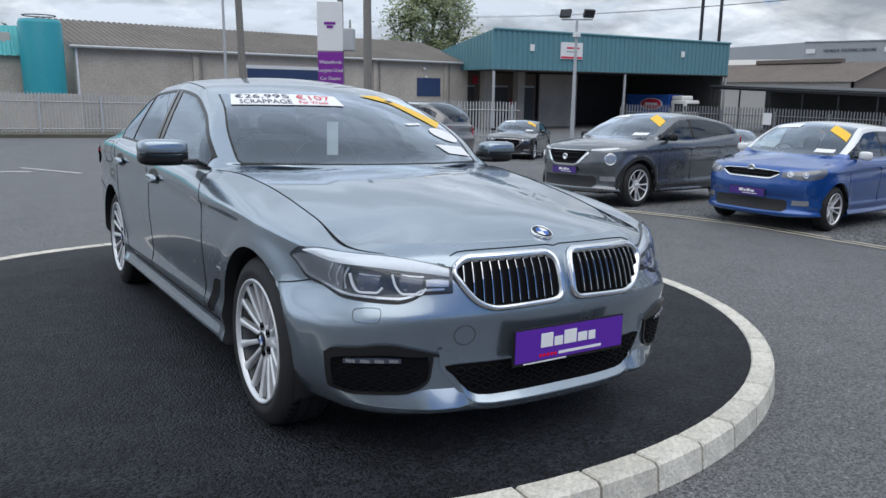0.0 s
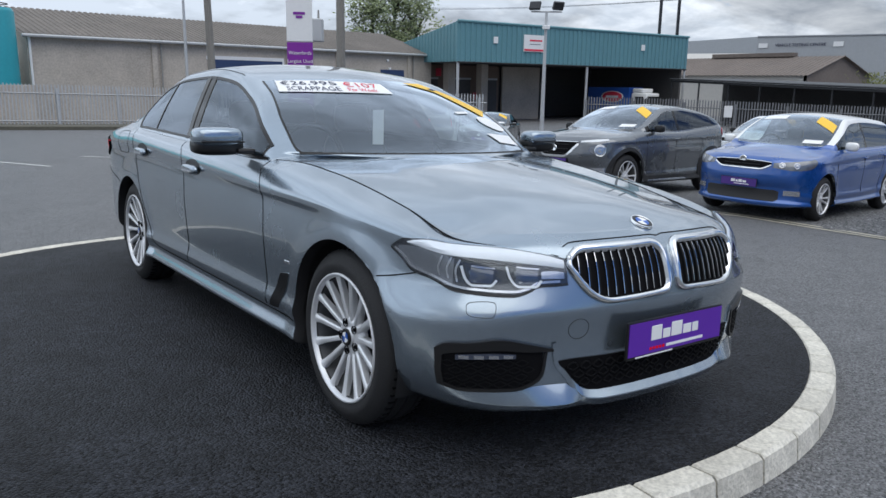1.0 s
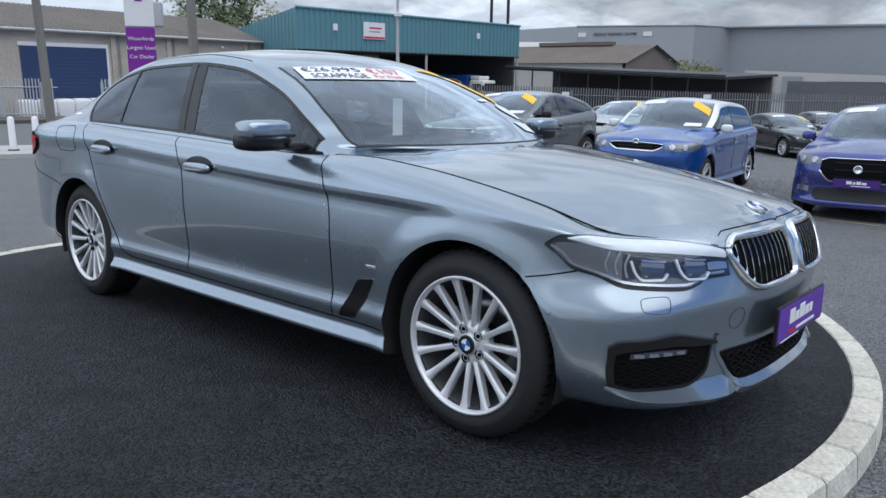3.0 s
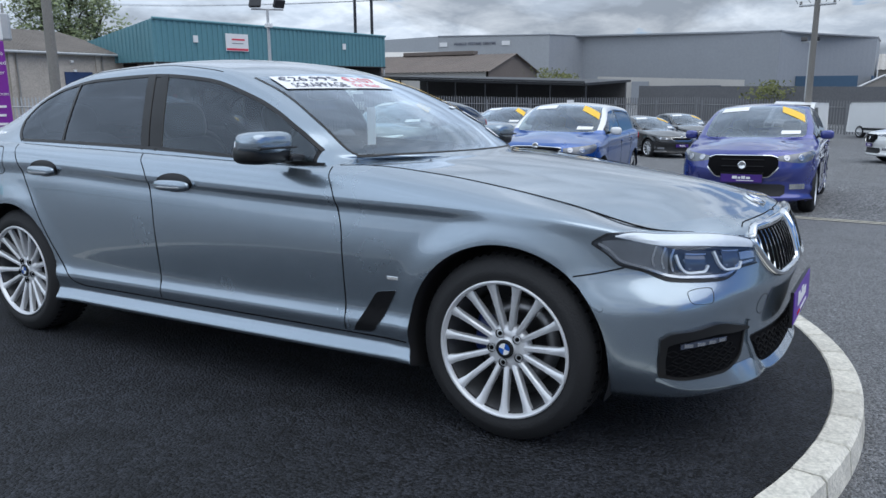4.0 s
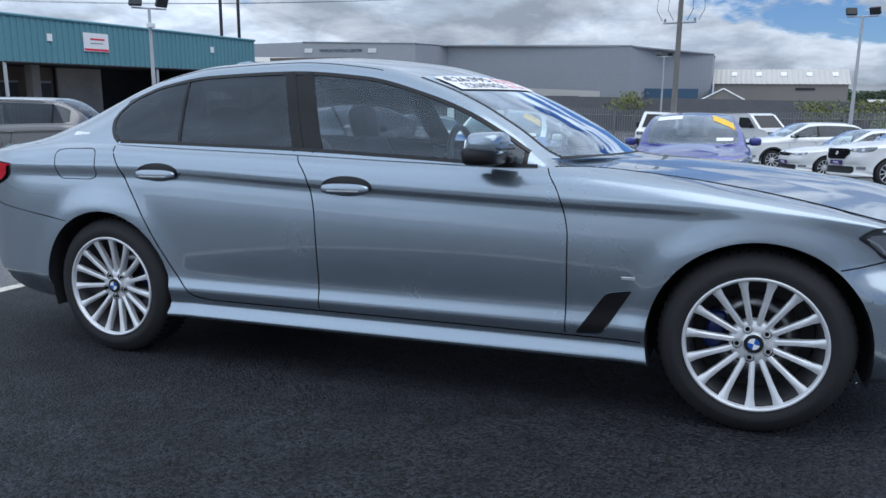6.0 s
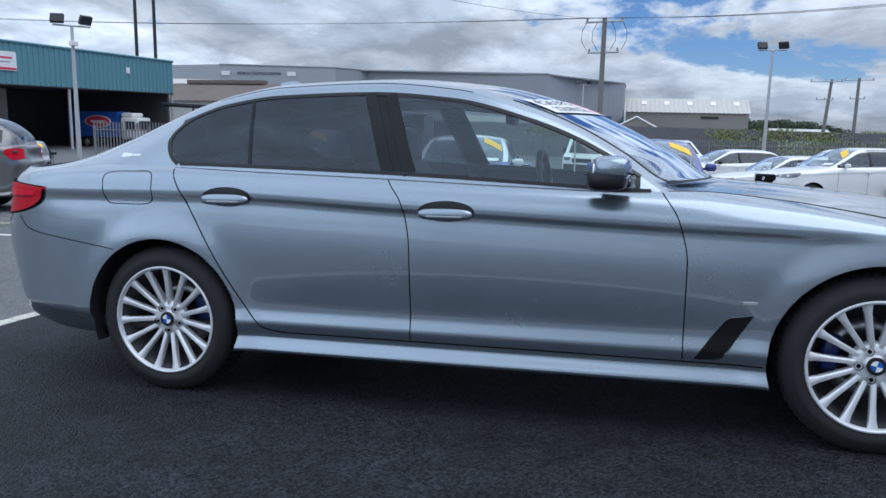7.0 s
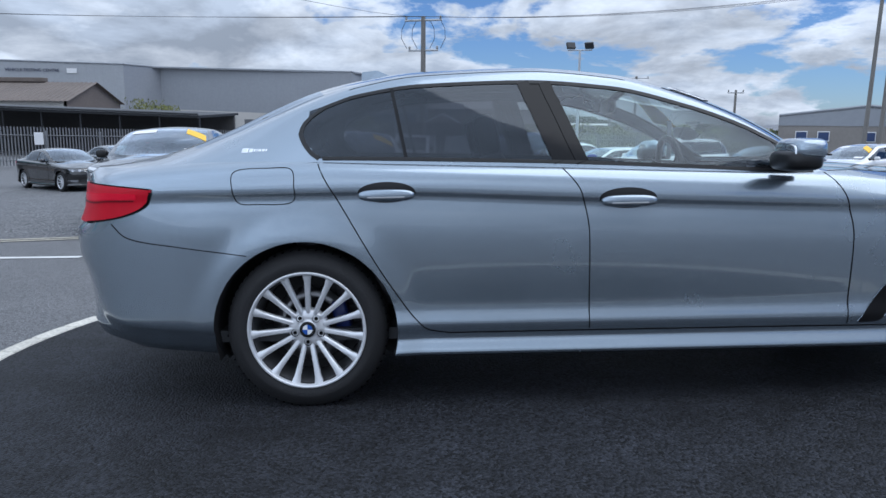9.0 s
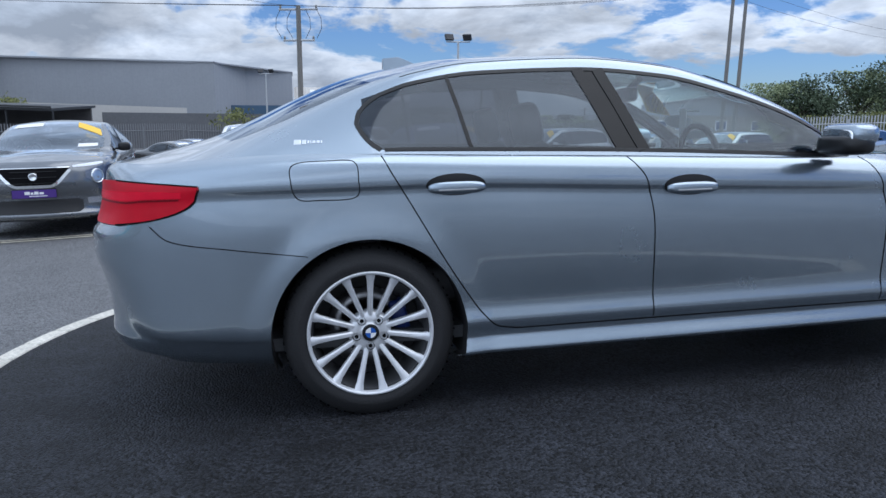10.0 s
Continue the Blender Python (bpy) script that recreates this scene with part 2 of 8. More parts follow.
def pchip(xs, ys, x):
    x = np.clip(np.asarray(x, float), xs[0], xs[-1])
    h, dl = np.diff(xs), np.diff(ys) / np.diff(xs)
    m = np.zeros(len(xs))
    m[0], m[-1] = dl[0], dl[-1]
    for i in range(1, len(xs) - 1):
        if dl[i - 1] * dl[i] > 0:
            w1, w2 = 2 * h[i] + h[i - 1], h[i] + 2 * h[i - 1]
            m[i] = (w1 + w2) / (w1 / dl[i - 1] + w2 / dl[i])
    i = np.clip(np.searchsorted(xs, x, side="right") - 1, 0, len(h) - 1)
    t = (x - xs[i]) / h[i]
    return ((1 + 2 * t) * (1 - t) ** 2 * ys[i] + t * (1 - t) ** 2 * h[i] * m[i] + t * t * (3 - 2 * t) * ys[i + 1] + t * t * (t - 1) * h[i] * m[i + 1])


def smooth01(a, b, x):
    t = np.clip((np.asarray(x, float) - a) / (b - a), 0, 1)
    return t * t * (3 - 2 * t)


def mesh_from(name, verts, faces, material, smooth=True, normals=None):
    me = bpy.data.meshes.new(name)
    me.from_pydata([tuple(map(float, v)) for v in verts], [], [tuple(map(int, f)) for f in faces])
    me.materials.append(material)
    if smooth:
        me.polygons.foreach_set("use_smooth", [True] * len(me.polygons))
    if normals is not None and len(me.vertices) == len(normals):
        me.normals_split_custom_set_from_vertices([tuple(map(float, n)) for n in normals])
    me.update()
    return me


def piece(name, me, parent=None, m=None, label=""):
    ob = new(name, me)
    if parent is not None:
        ob.parent = parent
    if m is not None:
        ob.matrix_basis = m
    if label:
        ob["label"] = label
    return ob


def thing(name, label, category, m=None, group="", kind=""):
    ob = new(name)
    ob.empty_display_size = 0.1
    if m is not None:
        ob.matrix_basis = m
    return tagged(ob, label, category, group, kind)


def part(name, bm, material, parent=None, label="", smooth=False, m=None):
    """Links a bmesh as one mesh object under a thing or part."""
    me = bpy.data.meshes.new(name)
    bm.to_mesh(me)
    bm.free()
    if material:
        me.materials.append(material)
    if smooth:
        me.polygons.foreach_set("use_smooth", [True] * len(me.polygons))
    return piece(name, me, parent, m, label)


def add_box(bm, x0, x1, y0, y1, z0, z1, bevel=0.0):
    r = bmesh.ops.create_cube(bm, size=1.0, matrix=Matrix.Translation(((x0 + x1) / 2, (y0 + y1) / 2, (z0 + z1) / 2)) @ Matrix.Diagonal((abs(x1 - x0), abs(y1 - y0), abs(z1 - z0), 1)))
    if bevel:
        edges = {e for v in r["verts"] for e in v.link_edges}
        bmesh.ops.bevel(bm, geom=list(edges), offset=bevel, segments=2, affect="EDGES", profile=0.5)
    return bm


def box(x0, x1, y0, y1, z0, z1, bevel=0.0):
    return add_box(bmesh.new(), x0, x1, y0, y1, z0, z1, bevel)


def add_tube(bm, a, b, r0, r1=None, seg=12, caps=True):
    a, b = Vector(a), Vector(b)
    d = b - a
    q = d.to_track_quat("Z", "Y").to_matrix().to_4x4()
    bmesh.ops.create_cone(bm, cap_ends=caps, segments=seg, radius1=r0, radius2=r0 if r1 is None else r1, depth=d.length, matrix=Matrix.Translation((a + b) / 2) @ q)
    return bm


def tube(a, b, r0, r1=None, seg=12):
    return add_tube(bmesh.new(), a, b, r0, r1, seg)


def add_sweep(bm, pts, r, seg=8, closed=False):
    """A round bar along points."""
    pts = [Vector(p) for p in pts]
    n = len(pts)
    rings = []
    for i, p in enumerate(pts):
        a = pts[(i - 1) % n] if closed or i else pts[0]
        b = pts[(i + 1) % n] if closed or i < n - 1 else pts[-1]
        t = (b - a).normalized()
        u = t.cross(Vector((0.13, 0.21, 1.0))).normalized()
        w = t.cross(u)
        rad = r[i] if isinstance(r, (list, tuple)) else r
        rings.append([bm.verts.new(p + rad * (math.cos(k * 2 * math.pi / seg) * u + math.sin(k * 2 * math.pi / seg) * w)) for k in range(seg)])
    for i in range(n if closed else n - 1):
        A, B = rings[i], rings[(i + 1) % n]
        for k in range(seg):
            bm.faces.new((A[k], A[(k + 1) % seg], B[(k + 1) % seg], B[k]))
    if not closed:
        bm.faces.new(rings[0][::-1]), bm.faces.new(rings[-1])
    return bm


def lathe(profile, seg=48, axis="x"):
    """Turned shape: profile of (along, radius) round the axis."""
    verts, faces = [], []
    n = len(profile)
    for k in range(seg):
        c, s = math.cos(2 * math.pi * k / seg), math.sin(2 * math.pi * k / seg)
        for a, r in profile:
            verts.append((a, r * c, r * s) if axis == "x" else (r * c, r * s, a))
    for k in range(seg):
        k2 = (k + 1) % seg
        for i in range(n - 1):
            faces.append((k * n + i, k * n + i + 1, k2 * n + i + 1, k2 * n + i))
    return verts, faces


def text_mesh(name, words, size, material, depth=0.001, align="CENTER"):
    cu = bpy.data.curves.new(name, "FONT")
    cu.body, cu.size, cu.extrude, cu.align_x, cu.align_y = words, size, depth, align, "CENTER"
    cu.resolution_u = 3
    ob = bpy.data.objects.new(name, cu)
    scene.collection.objects.link(ob)
    bpy.context.view_layer.update()
    me = bpy.data.meshes.new_from_object(ob.evaluated_get(bpy.context.evaluated_depsgraph_get()))
    bpy.data.objects.remove(ob)
    me.materials.clear()
    me.materials.append(material)
    return me


def ground_z(x, y):
    """The yard falls gently towards +x and +y, and levels out far away."""
    h = -0.0255 * y - 0.031 * (x + 0.89)
    dip = 0.27 * float(smooth01(11, 21, x)) * (1 - float(smooth01(13, 26, y)))
    dip += 0.09 * float(smooth01(5.5, 8.0, x)) * (1 - float(smooth01(0.2, 2.8, y)))
    dip += 0.16 * float(smooth01(13, 20, x)) * (1 - float(smooth01(3, 9, y)))
    return 1.6 * math.tanh(h / 1.6) - dip


ROAD = -0.105          # the road lies this far under the top of the island


def on_road(x, y, yaw=0.0, lift=0.0):
    """A pose on the sloping road: origin on the surface, tilted with it."""
    z = ground_z(x, y) + ROAD + lift
    e = 0.5
    nx = -(ground_z(x + e, y) - ground_z(x - e, y)) / (2 * e)
    ny = -(ground_z(x, y + e) - ground_z(x, y - e)) / (2 * e)
    up = Vector((nx, ny, 1)).normalized()
    q = Vector((0, 0, 1)).rotation_difference(up).to_matrix().to_4x4()
    return Matrix.Translation((x, y, z)) @ q @ pose(0, 0, 0, 0, 0, yaw)

# ---- cars: the front looks along -y, the right side is -x ----
FZ = np.array([0, .02, .05, .10, .13, .18, .28, .40, .45, .55, .64, .70, .765, .83, .89, .93, .97, 1.0])
FD = np.array([.12, .06, .02, .012, .025, .045, .05, .05, .03, .005, .004, .012, .022, .034, .05, .07, .10, .14])
RD = np.array([.18, .11, .07, .05, .045, .05, .045, .03, .02, .0, .0, .03, .05, .06, .065, .07, .08, .11])
V1 = np.array([0, .035, .12, .22, .32, .42, .52, .62, .72, .80, .865, .93, 1.0])      # belt to roof rail
V2 = np.array([.04, .09, .15, .22, .30, .38, .47, .56, .66, .76, .88, 1.0])           # rail to centre line
NR = len(V1)


class Body:
    def __init__(self, **k):
        self.k = k
        self.build_outline()

    def build_outline(self):
        k = self.k
        th = np.linspace(0, math.pi / 2, 140)
        nf, nr = k["nose_n"], k["tail_n"]
        ya, yb = k["corner_f"], k["corner_r"]
        wa, wb = float(k["width"](ya)), float(k["width"](yb))
        fh, fy = wa * np.sin(th) ** (2 / nf), ya - (ya - k["front"]) * np.cos(th) ** (2 / nf)
        ys = np.linspace(ya, yb, 160)[1:-1]
        rh, ry = wb * np.cos(th) ** (2 / nr), yb + (k["rear"] - yb) * np.sin(th) ** (2 / nr)
        H, Y = np.concatenate([fh, k["width"](ys), rh]), np.concatenate([fy, ys, ry])
        A = np.concatenate([[0], np.cumsum(np.hypot(np.diff(H), np.diff(Y)))])
        a = np.linspace(0, A[-1], 1200)
        self.a, self.h, self.y = a, np.interp(a, A, H), np.interp(a, A, Y)
        tx, ty = np.gradient(self.h, a), np.gradient(self.y, a)
        for _ in range(6):
            tx[1:-1], ty[1:-1] = (tx[:-2] + 2 * tx[1:-1] + tx[2:]) / 4, (ty[:-2] + 2 * ty[1:-1] + ty[2:]) / 4
        tx[0], ty[0], tx[-1], ty[-1] = 1, 0, -1, 0
        L = np.hypot(tx, ty)
        self.nx, self.ny = ty / L, -tx / L

    def at_h(self, h):
        """Arc position on the front where the outline is h wide."""
        half = len(self.a) // 3
        return float(np.interp(h, self.h[:half], self.a[:half]))

    def at_hr(self, h):
        n = len(self.a)
        return float(np.interp(-h, -self.h[2 * n // 3:], self.a[2 * n // 3:]))

    def at_y(self, y):
        return float(np.interp(y, self.y, self.a))

    def side_rows(self, y):
        k = self.k
        c, t, dt, u, b = (float(k[n](y)) for n in ("crease", "top", "tuck", "under", "floor"))
        r8 = b + .23
        z = [b, b + .020, b + .030, b + .045, b + .082, b + .100, b + .125, b + .165, r8, r8 + (c - .03 - r8) * .3, r8 + (c - .03 - r8) * .62, c - .085, c - .03, c, c + .02,
             c + .02 + (t - c - .02) * .62, t - (t - c - .02) * .12, t]
        d = [.13, .060, .008, .000, .016, .021, .017, .007, .020, .010, .002, .003 + .004 * u, .004 + .008 * u, .003 + .001 * u, .004, .004 + dt * .25, dt * .70, dt]
        if "skirt" in k:
            q = float(k["skirt"](y))
            plain = [.13, .105, .094, .080, .052, .040, .020, .012, .010, .005] if y > 0 else [.17, .13, .11, .085, .055, .042, .028, .018, .010, .005]
            d[:10] = [q * e + (1 - q) * p for e, p in zip(d[:10], plain)]
        return np.array(z), np.array(d)

    def profile(self, a, sub=3):
        k = self.k
        h, y, nx, ny = (float(np.interp(a, self.a, q)) for q in (self.h, self.y, self.nx, self.ny))
        wf, wr = float(smooth01(.30, .93, -ny)), float(smooth01(.30, .93, ny))
        zs, ds = self.side_rows(y)
        zf = k["nose_b"] + k.get("FZ", FZ) * (k["nose_t"] - k["nose_b"])
        zr = k["tail_b"] + FZ * (k["tail_t"] - k["tail_b"])
        z = wf * zf + wr * zr + (1 - wf - wr) * zs
        d = wf * k.get("FD", FD) + wr * k.get("RD", RD) + (1 - wf - wr) * ds
        if sub > 1:
            i = np.arange(len(z), dtype=float)
            q = np.linspace(0, len(z) - 1, (len(z) - 1) * sub + 1)
            z, d = pchip(i, z, q), pchip(i, d, q)
        if "corner_bulge" in k:
            amp, ac, sig, z0, z1 = k["corner_bulge"]
            d = d - amp * math.exp(-((a - ac) / sig) ** 2) * (1 - smooth01(z0, z1, z)) * smooth01(1.40, 1.15, a)
        ps = y - ny * d
        for yw in k["axles"]:
            r = np.hypot(ps - yw, z - k["wheel_z"])
            d = d - k["flare"] * (1 - smooth01(k["arch"], k["arch"] + .12, r)) * (1 - wf - wr) * (r > k["arch"] * .6)
        return h, y, nx, ny, z, d

    def on_shell(self, a, z, off=0.0):
        """Place and normal on the body side, front or rear, for the right half (x negative is mirrored by the caller)."""
        def pt(aa, zz):
            sgn = 1.0
            if aa < 0:
                aa, sgn = -aa, -1.0
            h, y, nx, ny, zr, d = self.profile(aa, 2)
            dd = float(np.interp(zz, zr, d))
            return np.array([sgn * (h - nx * dd), y - ny * dd, zz])
        p = pt(a, z)
        e = .008
        ta, tz = pt(a + e, z) - pt(a - e, z), pt(a, z + e) - pt(a, z - e)
        n = np.cross(ta, tz)
        n /= max(1e-9, np.linalg.norm(n))
        return p + n * off, n

    def grids(self, step, sub, breaks=()):
        k = self.k
        cols = list(np.arange(0, self.a[-1], step)) + [self.a[-1]]
        prof = [self.profile(a, sub) for a in cols]
        Ty = np.array([p[1] - p[3] * p[5][-1] for p in prof])
        ta = self.a[::4]
        tys = np.array([(lambda p: p[1] - p[3] * p[5][-1])(self.profile(a, 1)) for a in ta])
        for s in breaks:
            a = float(np.interp(s, tys, ta))
            j = int(np.argmin([abs(c - a) for c in cols]))
            if 0 < j < len(cols) - 1:
                cols[j] = a
        prof = [self.profile(a, sub) for a in cols]
        S = np.array([[(p[0] - p[2] * dd, p[1] - p[3] * dd, zz) for zz, dd in zip(p[4], p[5])] for p in prof])
        S[0, :, 0] = 0
        S[-1, :, 0] = 0
        T = S[:, -1]
        s = T[:, 1]
        s = np.maximum.accumulate(s + np.arange(len(s)) * 1e-6)
        hr, zr, zc, bow = k["rail_f"](s) * T[:, 0], k["rail_z"](s), k["centre_z"](s), k["bow"](s)
        lo = zc * .85 + T[:, 2] * .15
        pres = k["cabin"](s)
        zr = pres * zr + (1 - pres) * lo
        hr = pres * hr + (1 - pres) * T[:, 0] * .62
        G = np.zeros((len(cols), NR + len(V2), 3))
        bul = k["bulge"] * pres
        for j, v in enumerate(V1):
            G[:, j, 0] = T[:, 0] + (hr - T[:, 0]) * v + bul * 4 * v * (1 - v)
            G[:, j, 1] = s
            zz = T[:, 2] + (zr - T[:, 2]) * v
            zh = T[:, 2] + (zc - T[:, 2]) * (1 - (1 - v * .38) ** 2.0) / (1 - .0)
            G[:, j, 2] = pres * zz + (1 - pres) * zh
        for j, w in enumerate(V2):
            G[:, NR + j, 0] = hr * (1 - w)
            G[:, NR + j, 1] = s + bow * (1 - (1 - w) ** 2)
            zz = zr + (zc - zr) * (1 - (1 - w) ** 2)
            zh = T[:, 2] + (zc - T[:, 2]) * (1 - (1 - (.38 + .62 * w)) ** 2.0)
            G[:, NR + j, 2] = pres * zz + (1 - pres) * zh
        for _ in range(2):
            G[:, 1:-1] = .25 * G[:, :-2] + .5 * G[:, 1:-1] + .25 * G[:, 2:]
        self.cols, self.S, self.G, self.s = np.array(cols), S, G, s
        return S, G

    def on_top(self, s, r, off=0.0):
        """Place and normal on the upper surface; r is the row, from 0 at the belt."""
        def pt(ss, rr):
            i = float(np.interp(ss, self.s, np.arange(len(self.s))))
            i0 = min(int(i), len(self.s) - 2)
            rr = min(max(rr, 0), self.G.shape[1] - 1.001)
            j0 = int(rr)
            fi, fj = i - i0, rr - j0
            g = self.G
            return (1 - fi) * ((1 - fj) * g[i0, j0] + fj * g[i0, j0 + 1]) + fi * ((1 - fj) * g[i0 + 1, j0] + fj * g[i0 + 1, j0 + 1])
        p = pt(s, r)
        n = np.cross(pt(s + .02, r) - pt(s - .02, r), pt(s, r + .3) - pt(s, r - .3))
        n /= max(1e-9, np.linalg.norm(n))
        return p + n * off, n


def grid_normals(P):
    n = np.cross(np.gradient(P, axis=0), np.gradient(P, axis=1))
    L = np.linalg.norm(n, axis=2, keepdims=True)
    return n / np.maximum(L, 1e-9)


def sub_mesh(name, P, Nm, mask, material, sg):
    """The faces of a grid that the mask picks, as a mesh; sg -1 for the right side, +1 for the left, 0 for both joined."""
    nr = P.shape[1]
    idx, verts, norms, faces = {}, [], [], []
    for sign in ((-1, 1) if sg == 0 else (sg,)):
        for i, j in zip(*np.nonzero(mask)):
            quad = [(i, j), (i + 1, j), (i + 1, j + 1), (i, j + 1)]
            f = []
            for a, b in quad:
                p = P[a, b]
                key = (0 if abs(p[0]) < 1e-5 and sg == 0 else sign, a, b)
                if key not in idx:
                    idx[key] = len(verts)
                    n = Nm[a, b]
                    verts.append((p[0] * sign, p[1], p[2]))
                    norms.append((0 if key[0] == 0 else n[0] * sign, n[1], n[2]))
                f.append(idx[key])
            pts = {verts[q] for q in f}
            if len(pts) < 3:
                continue
            faces.append(f if sign > 0 else f[::-1])
    faces = [list(dict.fromkeys(f)) for f in faces]
    return mesh_from(name, verts, [f for f in faces if len(f) > 2], material, True, norms) if faces else None


def islands(mask):
    """The connected patches of a mask of grid faces."""
    left, out = mask.copy(), []
    while left.any():
        todo, one = [tuple(np.argwhere(left)[0])], np.zeros_like(mask)
        while todo:
            i, j = todo.pop()
            if 0 <= i < mask.shape[0] and 0 <= j < mask.shape[1] and left[i, j]:
                left[i, j], one[i, j] = False, True
                todo += [(i + 1, j), (i - 1, j), (i, j + 1), (i, j - 1)]
        out.append(one)
    return out


def strip(points, normals, width, up, name, material, taper=0.0):
    """A narrow raised band along points of a surface."""
    P, Nn = np.array(points), np.array(normals)
    t = np.gradient(P, axis=0)
    t /= np.maximum(np.linalg.norm(t, axis=1, keepdims=True), 1e-9)
    sd = np.cross(Nn, t)
    verts, faces = [], []
    for i in range(len(P)):
        w = width / 2
        verts += [P[i] - sd[i] * w - Nn[i] * .003, P[i] - sd[i] * w * .9 + Nn[i] * up, P[i] + sd[i] * w * .9 + Nn[i] * up, P[i] + sd[i] * w - Nn[i] * .003]
    for i in range(len(P) - 1):
        for q in range(3):
            faces.append((4 * i + q, 4 * i + q + 1, 4 * i + 4 + q + 1, 4 * i + 4 + q))
    return mesh_from(name, verts, faces, material, False)


def mirrored(P, sg):
    P = np.array(P, float).copy()
    P[..., 0] *= sg
    return P


def shell_line(body, pts, sg, width, up, name, material, parent, n=14, label=""):
    """A band on the body through (arc, height) points."""
    pts = np.array(pts, float)
    d = np.concatenate([[0], np.cumsum(np.hypot(*np.diff(pts, axis=0).T))])
    q = np.linspace(0, d[-1], n)
    A, Z = pchip(d, pts[:, 0], q), pchip(d, pts[:, 1], q)
    pn = [body.on_shell(a, z) for a, z in zip(A, Z)]
    return piece(name, strip(mirrored([p for p, _ in pn], sg), mirrored([m for _, m in pn], sg), width, up, name, material), parent, label=label)


def top_line(body, pts, sg, width, up, name, material, parent, n=24, label=""):
    pts = np.array(pts, float)
    d = np.concatenate([[0], np.cumsum(np.hypot(np.diff(pts[:, 0]), np.diff(pts[:, 1]) * .05))])
    q = np.linspace(0, d[-1], n)
    A, R = np.interp(q, d, pts[:, 0]), np.interp(q, d, pts[:, 1])
    pn = [body.on_top(a, r) for a, r in zip(A, R)]
    return piece(name, strip(mirrored([p for p, _ in pn], sg), mirrored([m for _, m in pn], sg), width, up, name, material), parent, label=label)


def patch(body, sg, top, bot, name, material, parent, off=.006, na=14, nz=5, label="", base=-.004, dome=0.0):
    """A panel that follows the body between two (arc, height) curves, with an edge down to the body."""
    a0, a1 = max(top[0][0], bot[0][0]), min(top[-1][0], bot[-1][0])
    ft, fb = curve(*top), curve(*bot)
    verts, faces = [], []
    A = a0 + (a1 - a0) * (1 - np.cos(np.linspace(0, math.pi, na))) / 2
    for i, a in enumerate(A):
        zt, zb = float(ft(a)), float(fb(a))
        if zt - zb < .002:
            zt = zb + .002
        for j in range(nz):
            v = j / (nz - 1)
            p, nrm = body.on_shell(a, zb + (zt - zb) * v)
            bulge = dome * 4 * v * (1 - v)
            edge = base if i in (0, na - 1) or j in (0, nz - 1) else 0
            verts.append(p + nrm * (off + bulge))
    n0 = len(verts)
    for i in range(na - 1):
        for j in range(nz - 1):
            faces.append((i * nz + j, (i + 1) * nz + j, (i + 1) * nz + j + 1, i * nz + j + 1))
    rim = [i * nz for i in range(na)] + [(na - 1) * nz + j for j in range(1, nz)] + [i * nz + nz - 1 for i in range(na - 2, -1, -1)] + [j for j in range(nz - 2, 0, -1)]
    for q in rim:
        i, j = divmod(q, nz)
        zt, zb = float(ft(A[i])), float(fb(A[i]))
        p, nrm = body.on_shell(A[i], zb + (max(zt, zb + .002) - zb) * j / (nz - 1))
        verts.append(p + nrm * base)
    m = len(rim)
    for q in range(m):
        faces.append((rim[q], n0 + q, n0 + (q + 1) % m, rim[(q + 1) % m]))
    verts = [(v[0] * sg, v[1], v[2]) for v in verts]
    if sg < 0:
        faces = [f[::-1] for f in faces]
    me = mesh_from(name, verts, faces, material, True)
    me.set_sharp_from_angle(angle=radians(40))
    return piece(name, me, parent, label=label)


def loop_points(pts, n=48):
    """A closed smooth loop through points."""
    pts = np.array(pts, float)
    m, out = len(pts), []
    for i in range(m):
        p0, p1, p2, p3 = pts[i - 1], pts[i], pts[(i + 1) % m], pts[(i + 2) % m]
        for t in np.linspace(0, 1, max(2, n // m), endpoint=False):
            out.append(.5 * (2 * p1 + (p2 - p0) * t + (2 * p0 - 5 * p1 + 4 * p2 - p3) * t * t + (3 * p1 - p0 - 3 * p2 + p3) * t ** 3))
    return np.array(out)


def round_poly(pts, r, n=10):
    """A closed polygon with rounded corners: r is the cut along the edges, one for each corner."""
    pts = [np.array(p, float) for p in pts]
    out, m = [], len(pts)
    for i in range(m):
        p0, p1, p2 = pts[i - 1], pts[i], pts[(i + 1) % m]
        a = p1 + (p0 - p1) / np.linalg.norm(p0 - p1) * r[i]
        c = p1 + (p2 - p1) / np.linalg.norm(p2 - p1) * r[i]
        for t in np.linspace(0, 1, n):
            out.append((1 - t) ** 2 * a + 2 * t * (1 - t) * p1 + t * t * c)
        nxt = p2 + (p1 - p2) / np.linalg.norm(p1 - p2) * r[(i + 1) % m]
        L = np.linalg.norm(nxt - c)
        for t in np.linspace(0, 1, max(2, int(L / .02)))[1:-1]:
            out.append(c + (nxt - c) * t)
    return np.array(out)


